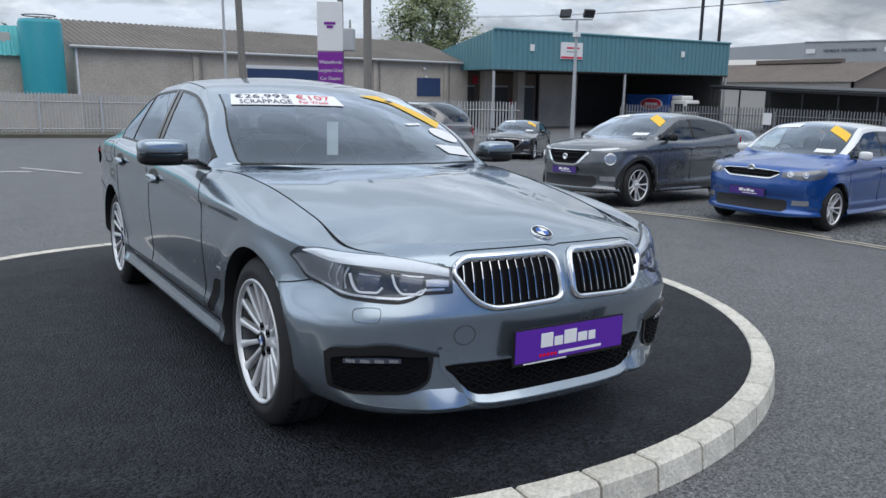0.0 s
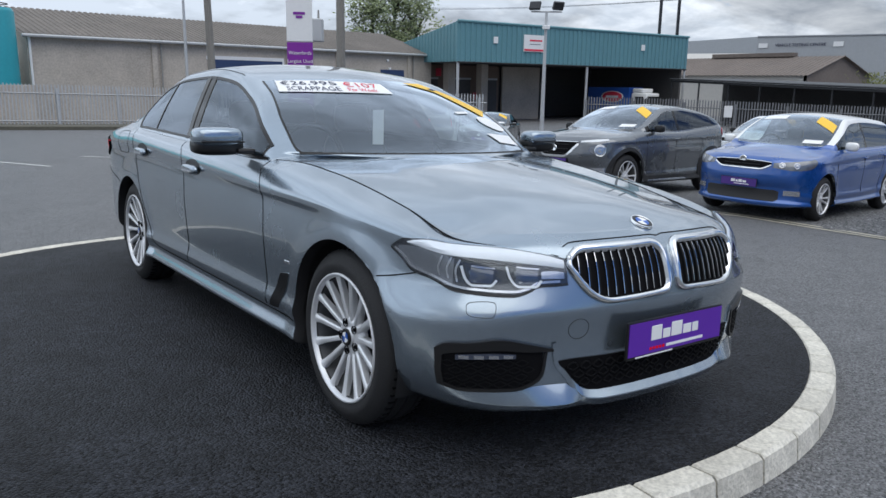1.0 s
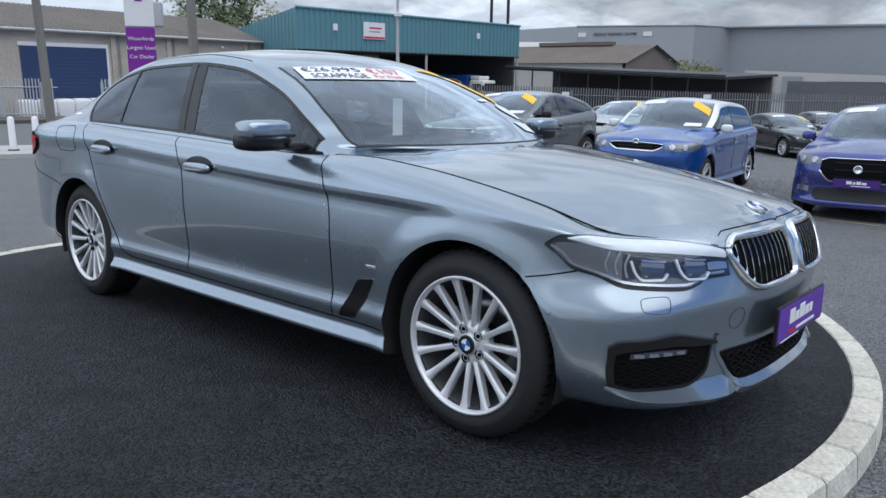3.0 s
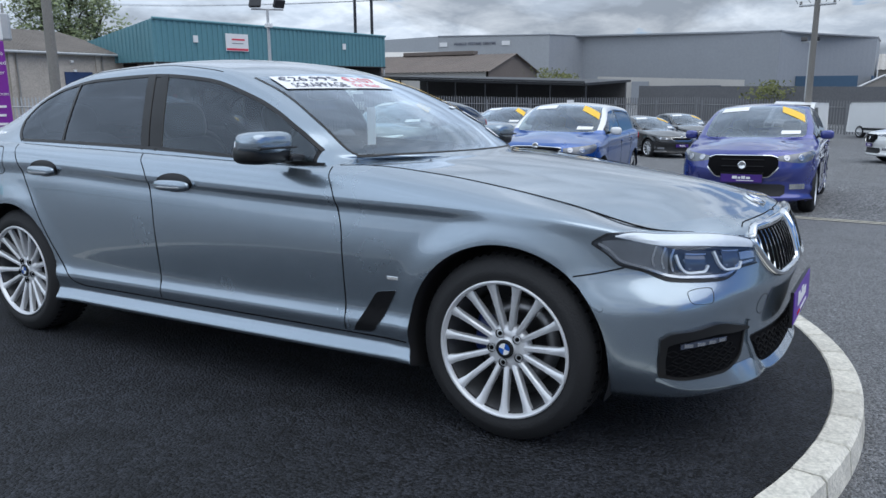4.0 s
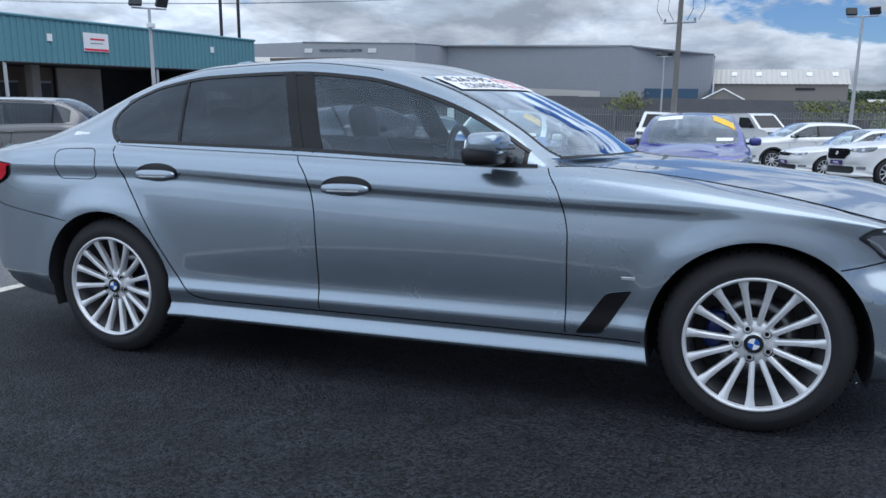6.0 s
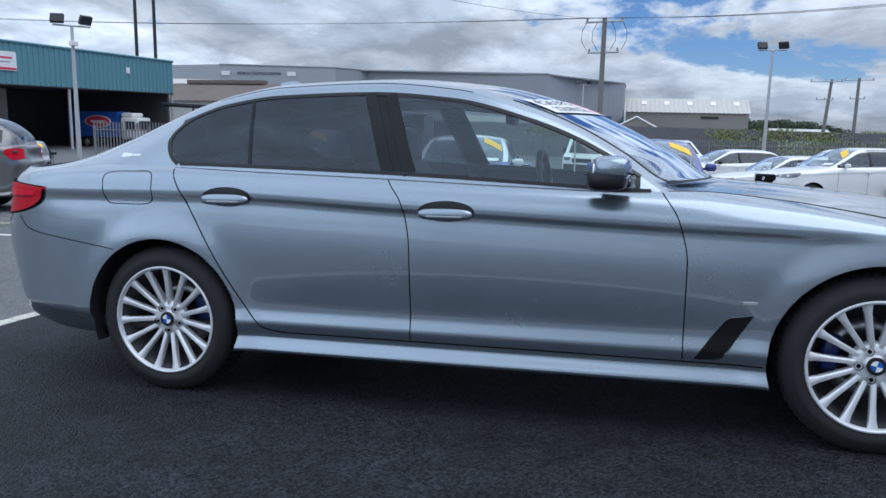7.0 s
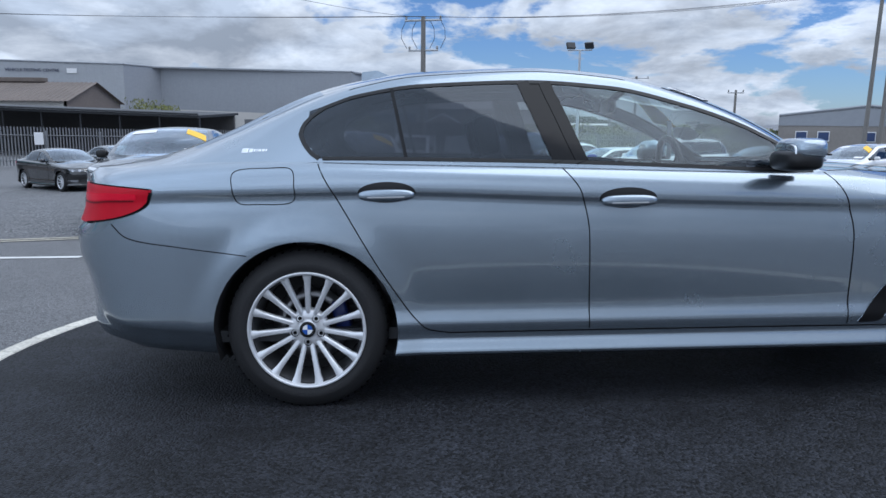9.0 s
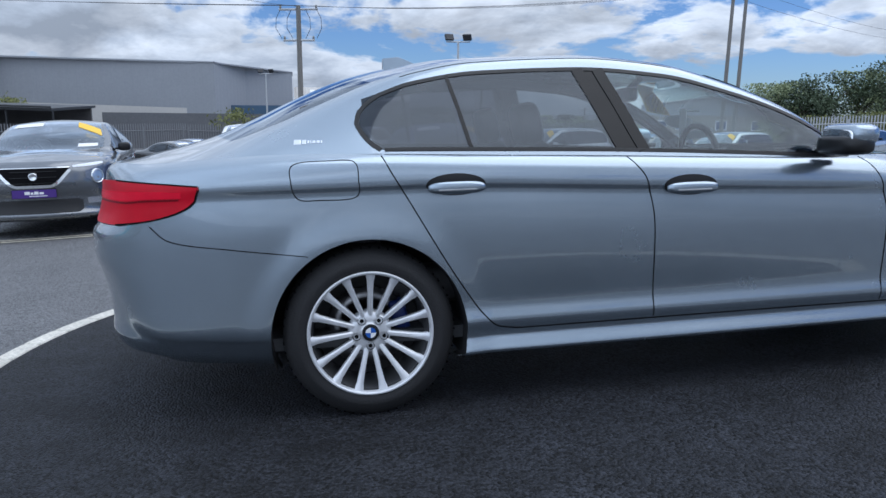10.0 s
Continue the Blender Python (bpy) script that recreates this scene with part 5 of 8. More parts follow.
def strip_text(words, u0, u1, v0, v1, material, parent):
    """Lettering stretched over a stretch of the price strip: u along it, v down it."""
    me = text_mesh("sticker_text", words, 1.0, material, .0, "LEFT")
    xs, ys = [v.co.x for v in me.vertices], [v.co.y for v in me.vertices]
    t = np.linspace(0, 1, 3)
    for v in me.vertices:
        u = u0 + (u1 - u0) * (v.co.x - min(xs)) / (max(xs) - min(xs))
        w = v1 + (v0 - v1) * (v.co.y - min(ys)) / (max(ys) - min(ys))
        a = np.array([np.interp(u, t, [p[c] for p in STRIP_T]) for c in (0, 1)])
        b = np.array([np.interp(u, t, [p[c] for p in STRIP_B]) for c in (0, 1)])
        q = a + (b - a) * w
        v.co = HB.on_top(q[0], q[1], .0075)[0] * (-1, 1, 1)
    return piece("sticker_text", me, parent)


st = screen_sheet(-1, STRIP_T, STRIP_B, "price_sticker", M_WHITE, "white windscreen price strip with navy and red print")
strip_text("\u20ac26,995", .05, .60, .08, .50, M_NAVY, st)
strip_text("SCRAPPAGE", .10, .60, .60, .92, M_NAVY, st)
strip_text("\u20ac107", .66, .94, .08, .55, M_REDPRINT, st)
strip_text("Per Week", .66, .90, .66, .92, M_REDPRINT, st)
yb = screen_sheet(1, [(-.050, 19.2), (-.157, 17.4), (-.36, 14.3)], [(-.075, 21.6), (-.165, 19.0), (-.42, 16.3)], "yellow_banner", M_YELLOW, "yellow diagonal windscreen banner")
screen_sheet(1, [(-.12, 18.6), (-.14, 18.2)], [(-.135, 19.4), (-.155, 18.9)], "banner_mark", M_NAVY, "", .008, 4, 2)
ov = []
for t in np.linspace(0, 2 * math.pi, 28, endpoint=False):
    u, w = math.cos(t), math.sin(t)
    ov.append((-.478 + .050 * u + .034 * w, 16.2 + 1.55 * u - .9 * w))
piece("round_sticker", mesh_from("round_sticker", [HB.on_top(a, r, .005)[0] for a, r in ov], [list(range(28))], M_WHITE, False), hero, label="white oval windscreen sticker")
screen_sheet(1, [(-.555, 18.8), (-.57, 14.8)], [(-.615, 17.8), (-.640, 14.3)], "paper_notice", M_WHITE, "white paper notice behind the screen", .005, 6, 3)
screen_sheet(1, [(-.385, 20.2), (-.375, 18.4)], [(-.402, 20.0), (-.392, 18.2)], "paper_notice", M_WHITE, "narrow white sticker", .005, 5, 3)
# the card that hangs from the mirror
part("mirror_tag", box(-.048, .022, -.302, -.300, 1.015, 1.205), M_WHITE, hero, "white card hanging from the mirror")

# ---- ground, island, road ----
M_ROAD = chippings("worn_asphalt", (0.145, 0.145, 0.149), 120, 0.75, 0.22, 0.35, 0.012, 0.5)
M_LOT = chippings("coarse_chippings", (0.130, 0.132, 0.137), 45, 0.85, 0.25, 0.25, 0.05)
M_FRESH = chippings("fresh_black_asphalt", (0.0170, 0.0184, 0.0230), 95, 0.95, 0.75, 0.8, 0.003, 0.66)
M_FRESH.node_tree.nodes["Principled BSDF"].inputs["Specular IOR Level"].default_value = 0.28
M_KERB = mat("pale_concrete_kerb", (0.60, 0.57, 0.50), 0.85, vary=0.42, grain=70, bump=0.5, big=9.0, random_value=0.08)
M_LINE = mat("white_road_paint", (0.62, 0.62, 0.60), 0.7, vary=0.25, grain=60, bump=0.2, big=3)
M_YLINE = mat("yellow_road_paint", (0.52, 0.48, 0.38), 0.7, vary=0.3, grain=50, bump=0.2, big=3)


LINE_X = curve((-12, 5.3), (-8, 5.9), (-4, 6.6), (-1.1, 7.3), (.5, 7.6), (1.8, 7.45), (4.1, 6.8), (5.4, 6.45), (6.8, 6.2), (9, 5.9), (14, 5.5))


def sheet(name, xs, ys, lift, material, edge=None):
    verts, faces = [], []
    for x in xs:
        for y in ys:
            q = x if edge is None else max(x, float(edge(y)))
            verts.append((q, y, ground_z(q, y) + ROAD + lift))
    n = len(ys)
    for i in range(len(xs) - 1):
        for j in range(n - 1):
            faces.append((i * n + j, (i + 1) * n + j, (i + 1) * n + j + 1, i * n + j + 1))
    return new(name, mesh_from(name, verts, faces, material))


far = [-1500, -700, -300, -140, -80]
xs = far + list(np.arange(-50, 81, 1.25)) + [100, 140, 200, 320, 700, 1500]
tagged(sheet("road", xs, xs, 0, M_ROAD), "worn grey asphalt road and yard", "road", kind="structure")
tagged(sheet("parking_lot", np.arange(5.0, 70, 1.25), np.arange(-50, 15.1, 1.25), .005, M_LOT, LINE_X), "coarse grey chippings of the sales yard", "ground", kind="structure")

ISLAND_C, ISLAND_R = (0.02, 0.40), 2.998


def island():
    verts, faces = [], []
    n = 96
    R = ISLAND_R - .121
    rings = [R, R * .75, R * .5, R * .25]
    for q in rings:
        for k in range(n):
            x, y = ISLAND_C[0] + q * math.cos(2 * math.pi * k / n), ISLAND_C[1] + q * math.sin(2 * math.pi * k / n)
            verts.append((x, y, ground_z(x, y)))
    for i in range(3):
        for k in range(n):
            faces.append((i * n + k, i * n + (k + 1) % n, (i + 1) * n + (k + 1) % n, (i + 1) * n + k))
    faces.append([3 * n + k for k in range(n)])
    for k in range(n):
        x, y, z = verts[k]
        verts.append((x, y, z + ROAD - .02))
    b = 4 * n
    for k in range(n):
        faces.append((k, b + k, b + (k + 1) % n, (k + 1) % n))
    tagged(new("island", mesh_from("island", verts, faces, M_FRESH)), "round island of fresh black asphalt", "ground", kind="structure")
    kerb = thing("kerb", "round kerb of pale concrete blocks", "kerb", kind="structure")
    nb = 64
    t = 2 * math.pi / nb
    g = .0021
    prof = [(ISLAND_R - .122, -.14), (ISLAND_R - .122, -.006), (ISLAND_R - .114, .004), (ISLAND_R - .022, .006), (ISLAND_R - .006, -.008), (ISLAND_R + .008, -.14)]
    v, f = [], []
    for e, dz in ((-t / 2 + g, -.006), (-t / 2 + g + .0022, 0), (0, 0), (t / 2 - g - .0022, 0), (t / 2 - g, -.006)):
        for r, z in prof:
            v.append((r * math.cos(e) - ISLAND_R, r * math.sin(e), z + (dz if z > -.1 else 0)))
    m = len(prof)
    for i in range(4):
        for j in range(m - 1):
            f.append((i * m + j, (i + 1) * m + j, (i + 1) * m + j + 1, i * m + j + 1))
    f += [list(range(m)), list(range(4 * m, 5 * m))[::-1]]
    me = mesh_from("kerb_block", v, f, M_KERB, False)
    rng = random.Random(4)
    tilt = Vector((0, 0, 1)).rotation_difference(Vector((.031, .0255, 1))).to_matrix().to_4x4()
    for k in range(nb):
        a = t * k + .02
        x, y = ISLAND_C[0] + ISLAND_R * math.cos(a), ISLAND_C[1] + ISLAND_R * math.sin(a)
        piece("kerb_block", me, kerb, Matrix.Translation((x, y, ground_z(x, y) + rng.uniform(-.0012, .0012))) @ tilt @ pose(0, 0, 0, rng.uniform(-.15, .15), 0, math.degrees(a) + rng.uniform(-.12, .12)))


island()


def road_line(name, pts, width, material, label, lift=.006):
    verts, faces = [], []
    P = []
    for a, b in zip(pts, pts[1:]):
        L = math.dist(a, b)
        for q in range(max(1, int(L / .8))):
            P.append((a[0] + (b[0] - a[0]) * q / max(1, int(L / .8)), a[1] + (b[1] - a[1]) * q / max(1, int(L / .8))))
    P.append(pts[-1])
    for i, p in enumerate(P):
        a, b = P[max(0, i - 1)], P[min(len(P) - 1, i + 1)]
        d = Vector((b[0] - a[0], b[1] - a[1])).normalized()
        nx, ny = -d.y * width / 2, d.x * width / 2
        for sx in (-1, 1):
            x, y = p[0] + sx * nx, p[1] + sx * ny
            verts.append((x, y, ground_z(x, y) + ROAD + lift))
    for i in range(len(P) - 1):
        faces.append((2 * i, 2 * i + 2, 2 * i + 3, 2 * i + 1))
    return tagged(new(name, mesh_from(name, verts, faces, material)), label, "road marking", kind="structure")


for dx in (0.0, .20):
    road_line("yellow_line", [(float(LINE_X(y)) - .12 + dx, y) for y in np.linspace(12, -12, 25)], .075, M_YLINE, "worn pale yellow kerbside line", .011)
road_line("white_line", [(4.70, 9.0), (4.62, 7.2), (4.53, 4.95)], .13, M_LINE, "worn white road line", .006)
road_line("white_line", [(-3.4, 15.3), (-.48, 14.4)], .16, M_LINE, "white arrow stroke painted on the road", .006)
road_line("white_line", [(-.6, 15.75), (.43, 13.66)], .10, M_LINE, "white arrow stroke painted on the road", .006)
road_line("white_line", [(1.6, 16.8), (3.9, 14.9)], .10, M_LINE, "thin white road line", .006)

# footpath corner beyond the island, with white bollards
def footpath():
    P = [(2.0, 15.0), (8.0, 13.9), (8.8, 17.2), (2.8, 18.3)]
    verts = [(x, y, ground_z(x, y) + ROAD + .10) for x, y in P] + [(x, y, ground_z(x, y) + ROAD - .05) for x, y in P]
    faces = [(0, 1, 2, 3)] + [(i, 4 + i, 4 + (i + 1) % 4, (i + 1) % 4) for i in range(4)]
    tagged(new("pavement", mesh_from("pavement", verts, faces, M_PAVE, False)), "pale concrete footpath with a raised edge", "pavement", kind="structure")
    for x, y in ((3.75, 15.9), (4.35, 16.1)):
        z = ground_z(x, y) + ROAD + .10
        b = thing("bollard", "white painted steel bollard on the footpath", "bollard", Matrix.Translation((x, y, z)), "bollards")
        v, f = lathe([(-.02, .075), (.72, .072), (.77, .055), (.785, 0)], 20, "z")
        piece("bollard_post", mesh_from("bollard_post", v, f, M_WHITE), b)
        v, f = lathe([(0, .12), (.03, .115), (.035, .07)], 20, "z")
        piece("base_collar", mesh_from("base_collar", v, f, M_MATT), b)


M_PAVE = mat("pale_concrete_paving", (0.42, 0.41, 0.39), 0.85, vary=0.2, grain=30, bump=0.3, big=1.2)
footpath()

# ---- parked cars ----


def gen_spec(L, W, H, wb, ovf, nose, cowl_s, cowl_z, roof_s, roof_e, deck=None, clear=.19, wheel=.315, nose_n=2.7, tail_n=3.6, belt=None, panes=2, rise=.06):
    """A body from its length, width, height, wheelbase and the main points of its outline."""
    f, r, w = -L / 2, L / 2, W / 2
    ax = (f + ovf, f + ovf + wb)
    belt = belt or H * .665
    crease = belt - .12
    if deck is None:                      # hatchback or estate: steep rear window
        tail_t, b0, b1 = belt + rise, roof_e, r - .13
        rail_end = [(roof_e + .02, H - .10), (r - .22, belt + .22), (r - .12, belt + rise + .02)]
        cen_end = [(roof_e, H - .025), (r - .22, belt + .30), (r - .11, belt + rise + .01)]
        cab = curve((cowl_s - .10, 0), (cowl_s + .05, 1), (r - .2, 1), (r - .11, .2))
        bow = curve((f + .14, 0), (f + .4, -.04), (cowl_s, -.20), (roof_s, -.08), (0.6, 0), (roof_e, .04), (r - .2, .02), (r - .11, 0))
    else:
        dz, ds = deck
        tail_t, b0, b1 = dz - .03, roof_e, ds
        rail_end = [(roof_e, H - .12), ((roof_e + ds) / 2, (H + dz) / 2 - .06), (ds, dz + .02), (r - .2, dz)]
        cen_end = [(roof_e, H - .06), ((roof_e + ds) / 2, (H + dz) / 2 + .0), (ds, dz + .03), (r - .11, dz - .02)]
        cab = curve((cowl_s - .10, 0), (cowl_s + .05, 1), (ds - .05, 1), (ds + .2, 0))
        bow = curve((f + .14, 0), (f + .4, -.04), (cowl_s, -.22), (roof_s, -.10), (0.5, 0), (roof_e, .08), (ds, .12), (r - .11, 0))
    de = (r - .42) if deck is None else roof_e + .10
    mid = (cowl_s + roof_s) / 2
    pp = ((cowl_s + .16, .12 + cowl_s * .0 + .10, M_GLASS), (.30, de - .28, M_TINT), (de - .24, de + .3, M_TINT))
    return dict(
        front=f, rear=r, corner_f=ax[0] + .08, corner_r=ax[1] + .05, nose_n=nose_n, tail_n=tail_n,
        width=curve((ax[0], w - .01), (0, w), (ax[1], w - .005)),
        crease=curve((f + .1, nose - .10), (ax[0], crease - .05), (0, crease), (r, crease + .05)),
        top=curve((f + .1, nose - .015), (ax[0], (nose + cowl_z) / 2 - .01), (cowl_s - .05, cowl_z - .02), (0, belt), (ax[1], belt + rise * .6), (r - .05, belt + rise)) if deck is None else
        curve((f + .1, nose - .015), (ax[0], (nose + cowl_z) / 2 - .01), (cowl_s - .05, cowl_z - .02), (0, belt), (ax[1], belt + .04), (r - .05, deck[0] - .03)),
        tuck=curve((f + .2, .14), (ax[0], .16), (cowl_s - .1, .10), (cowl_s + .3, .06), (ax[1], .06), (r - .1, .09)),
        under=curve((ax[0], 0), (ax[0] + .4, .8), (ax[1] + .2, .8), (r, .2)),
        floor=curve((f, clear + .02), (0, clear), (r, clear + .06)),
        nose_b=clear + .01, nose_t=nose, tail_b=clear + .08, tail_t=tail_t,
        axles=ax, wheel_z=wheel, arch=wheel + .055, flare=.016,
        rail_f=curve((cowl_s - .1, .95), (mid, .88), (roof_s, .78), (.6, .76), (roof_e, .78), (r - .1, .86)),
        rail_z=curve((cowl_s - .10, cowl_z), (cowl_s + .05, cowl_z + .05), (mid, (cowl_z + H) / 2 - .01), (roof_s, H - .085), (roof_s + .45, H - .055), *rail_end),
        centre_z=curve((f + .14, nose), (f + .35, nose + .05), (ax[0], (nose + cowl_z) / 2 + .05), (cowl_s - .02, cowl_z + .015), (mid, (cowl_z + H) / 2 + .035), (roof_s, H - .035), (roof_s + .45, H), *cen_end),
        bow=bow, cabin=cab, bulge=.012, ws=(cowl_s, roof_s), bl=(b0, b1), dlo=(cowl_s + .10, de), dlo_bow=.05, dlo_rows=(1, 10), panes=pp)


def parked_car(name, label, colour, m, spec, spokes=10, lamp="wide", roof_colour=None, stickers=True, plate=True, grille="bar", fine=True, cladding=False, group="parked cars", twin=0.0, rails=False, badge=True, lit_plate=None):
    car = thing(name, label, "car", m, group)
    B = Body(**spec)
    k = B.k
    car_body(car, B, colour, .05 if fine else .07, 2, None, roof_colour)
    interior(car, k, True, False)
    W, wz = float(k["width"](0.0)), k["wheel_z"]
    kind = "w%d_%d_%d" % (spokes, round(wz * 1000), round(twin * 1000))
    for yy in k["axles"]:
        for sx in (-1, 1):
            add_wheel(car, kind, sx * (W - .125), yy, wz, wz, .205, wz * .70, spokes, twin, 11)
    ah, ay, hr = B.at_h, B.at_y, B.at_hr
    nt, nb, f, r = k["nose_t"], k["nose_b"], k["front"], k["rear"]
    hh = nt - nb
    for sg in (-1, 1):
        if lamp == "wide":
            tp = [(ah(W * .50), nt - .075), (ah(W * .78), nt - .045), (ay(f + .42), nt - .02), (ay(f + .52), nt - .01)]
            bt = [(ah(W * .50), nt - .135), (ah(W * .78), nt - .165), (ay(f + .42), nt - .13), (ay(f + .52), nt - .05)]
        elif lamp == "round":
            tp = [(ah(W * .66), nt - .16), (ah(W * .76), nt - .135), (ah(W * .90), nt - .15), (ay(f + .36), nt - .18)]
            bt = [(ah(W * .66), nt - .22), (ah(W * .76), nt - .28), (ah(W * .90), nt - .285), (ay(f + .36), nt - .25)]
        else:
            tp = [(ah(W * .48), nt - .08), (ah(W * .8), nt - .05), (ay(f + .38), nt - .035)]
            bt = [(ah(W * .48), nt - .115), (ah(W * .8), nt - .13), (ay(f + .38), nt - .07)]
        hl = patch(B, sg, tp, bt, "headlight", M_HOUSING, car, .004, 14, 5, "clear headlight")
        for q in (.62, .80) if lamp != "round" else (.80,):
            hq, rs = W * q, (1.9 if lamp == "round" else 1.0)
            p, n = B.on_shell(ah(hq), nt - (.10 if lamp != "round" else .21))
            qq = Vector((n[0] * sg, n[1], n[2])).to_track_quat("X", "Z").to_matrix().to_4x4()
            v, fc = lathe([(.004, .045 * rs), (.012, .042 * rs), (.006, .030 * rs), (.012, .012 * rs), (.013, 0)], 18)
            piece("lamp_reflector", mesh_from("lamp_reflector", v, fc, M_LAMPIN), hl, Matrix.Translation((p[0] * sg, p[1], p[2])) @ qq)
            if lamp == "round":
                v, fc = lathe([(.0, .098), (.014, .096), (.018, .088), (.010, .080)], 24)
                piece("lamp_ring", mesh_from("lamp_ring", v, fc, M_CHROME), hl, Matrix.Translation((p[0] * sg, p[1], p[2])) @ qq)
                patch(B, sg, [(ah(W * .52), nt - .065), (ah(W * .78), nt - .04), (ay(f + .40), nt - .03)], [(ah(W * .52), nt - .090), (ah(W * .78), nt - .075), (ay(f + .40), nt - .05)], "running_light", M_DRL, hl, .008, 12, 3)
        tz = float(k["top"](r - .2))
        patch(B, sg, [(ay(r - .34), tz - .09), (hr(W * .86), tz - .06), (hr(W * .60), tz - .07)], [(ay(r - .34), tz - .16), (hr(W * .86), tz - .27), (hr(W * .60), tz - .24)], "tail_light", M_RED, car, .010, 12, 4, "red tail light")
        # door mirror, handles, sills
        s0 = k["ws"][0]
        z0 = float(k["top"](s0 + .25)) + .07
        mir = rounded_part("door_mirror", (sg * (W + .045), s0 + .28, z0 - .01), (.088, .055, .062), roof_colour or (M_BLACK if cladding else colour), car, .6, n=12)
        part("mirror_arm", box(sg * (W - .10), sg * W, s0 + .27, s0 + .33, z0 - .05, z0 - .02), M_BLACK, mir)
        for yc in (.12, k["axles"][1] - .35):
            zc = float(k["crease"](yc)) + .0
            p, n = B.on_shell(ay(yc), zc)
            rounded_part("door_handle", (p[0] * sg + sg * .015, p[1], p[2]), (.014, .085, .014), colour, car, .6, n=10)
        for ys in (s0 + .06, .14, ):
            shell_line(B, [(ay(ys), float(k["top"](ys)) - .01), (ay(ys - .02), .6), (ay(ys), float(k["floor"](0)) + .18)], sg, .008, .002, "shut_line", M_GAP, car, 8)
        shell_line(B, [(ay(k["axles"][1] - .30), float(k["top"](.9)) - .01), (ay(k["axles"][1] - .42), .62), (ay(k["axles"][1] - .48), float(k["floor"](0)) + .18)], sg, .008, .002, "shut_line", M_GAP, car, 8)
        if cladding:
            for yw in k["axles"]:
                lp = []
                for t in np.linspace(math.radians(-25), math.radians(205), 26):
                    lp.append((ay(yw + (k["arch"] + .03) * math.cos(t)), max(wz + (k["arch"] + .03) * math.sin(t), k["floor"](0) + .03)))
                pn = [B.on_shell(a, float(z)) for a, z in lp]
                piece("arch_cladding", strip(mirrored([p for p, _ in pn], sg), mirrored([q for _, q in pn], sg), .065, .010, "arch_cladding", M_MATT), car)
            shell_line(B, [(ay(k["axles"][0] + k["arch"]), k["floor"](0) + .10), (ay(0), k["floor"](0) + .10), (ay(k["axles"][1] - k["arch"]), k["floor"](0) + .10)], sg, .13, .008, "sill_cladding", M_MATT, car, 10)
        if rails:
            pts = [B.on_top(q, NR - 1.5, .035)[0] * (sg, 1, 1) for q in np.linspace(k["ws"][1] + .15, k["bl"][0] - .1, 10)]
            part("roof_rail", add_sweep(bmesh.new(), pts, .018, 6), M_CHROME, car)
        # fog lamps and lower intake
        patch(B, sg, [(ah(W * .68), nb + hh * .36), (ah(W * .86), nb + hh * .36)], [(ah(W * .68), nb + hh * .26), (ah(W * .86), nb + hh * .26)], "fog_lamp", M_LAMPIN, car, .008, 6, 3)
        patch(B, sg, [(0, nb + hh * .36), (ah(W * .55), nb + hh * .36), (ah(W * .62), nb + hh * .33)], [(0, nb + hh * .13), (ah(W * .55), nb + hh * .13), (ah(W * .62), nb + hh * .18)], "lower_intake", M_MATT, car, .006, 10, 4)
        if grille == "bar":
            gp = [(0, nt - .055), (ah(W * .36), nt - .065), (ah(W * .47), nt - .075)], [(0, nt - .165), (ah(W * .30), nt - .165), (ah(W * .47), nt - .105)]
        elif grille == "tall":
            gp = [(0, nt - .07), (ah(W * .40), nt - .07), (ah(W * .50), nt - .10)], [(0, nt - .34), (ah(W * .34), nt - .34), (ah(W * .50), nt - .22)]
        else:
            gp = [(0, nt - .085), (ah(W * .40), nt - .085), (ah(W * .48), nt - .085)], [(0, nt - .315), (ah(W * .20), nt - .315), (ah(W * .48), nt - .115)]
        gg = patch(B, sg, gp[0], gp[1], "grille", M_GAP, car, .008, 12, 4)
        for q in range(3):
            z = float(curve(*gp[0])(0)) - (q + .6) * (float(curve(*gp[0])(0)) - float(curve(*gp[1])(0))) / 3.2
            shell_line(B, [(.004, z), (ah(W * .2), z), (ah(W * .30), z)], sg, .007, .014, "grille_bar", M_BLACK, gg, 6)
        edge = gp[1]
        shell_line(B, [(max(.001, a), z) for a, z in edge], sg, .040 if grille == "vee" else .018, .018, "grille_trim", M_CHROME, gg, 12)
        shell_line(B, [(max(.001, a), z) for a, z in gp[0]], sg, .010, .014, "grille_trim", M_CHROME, gg, 10)
    if badge:
        p, n = B.on_shell(0, nt - (.05 if grille == "bar" else .19))
        v, fc = lathe([(.0, .052), (.014, .050), (.016, .040), (.010, .036), (.010, 0)], 24)
        piece("front_badge", mesh_from("front_badge", v, fc, M_CHROME), car, Matrix.Translation((0, p[1] - .01, p[2])) @ pose(0, 0, 0, 0, 0, -90))
    if plate:
        p, n = B.on_shell(0, nb + hh * .47)
        dealer_plate(car, Matrix.Translation((0, p[1] - .022, nb + hh * .47)), .52, .115, M_PURPLE2)
    if stickers:
        s1, dz = k["ws"][1], k["ws"][1] - k["ws"][0]
        decal(B, 1, s1 - .58 * dz, s1 - .34 * dz, NR + 1.6, NR + 6.8, "yellow_banner", M_YELLOW, car, .005, "yellow diagonal windscreen banner", 8, 3, .28 * dz)
        decal(B, -1, s1 - .26 * dz, s1 - .09 * dz, NR + 2.6, NR + 9.0, "price_sticker", M_WHITE, car, .005, "white windscreen price strip", 8, 3)
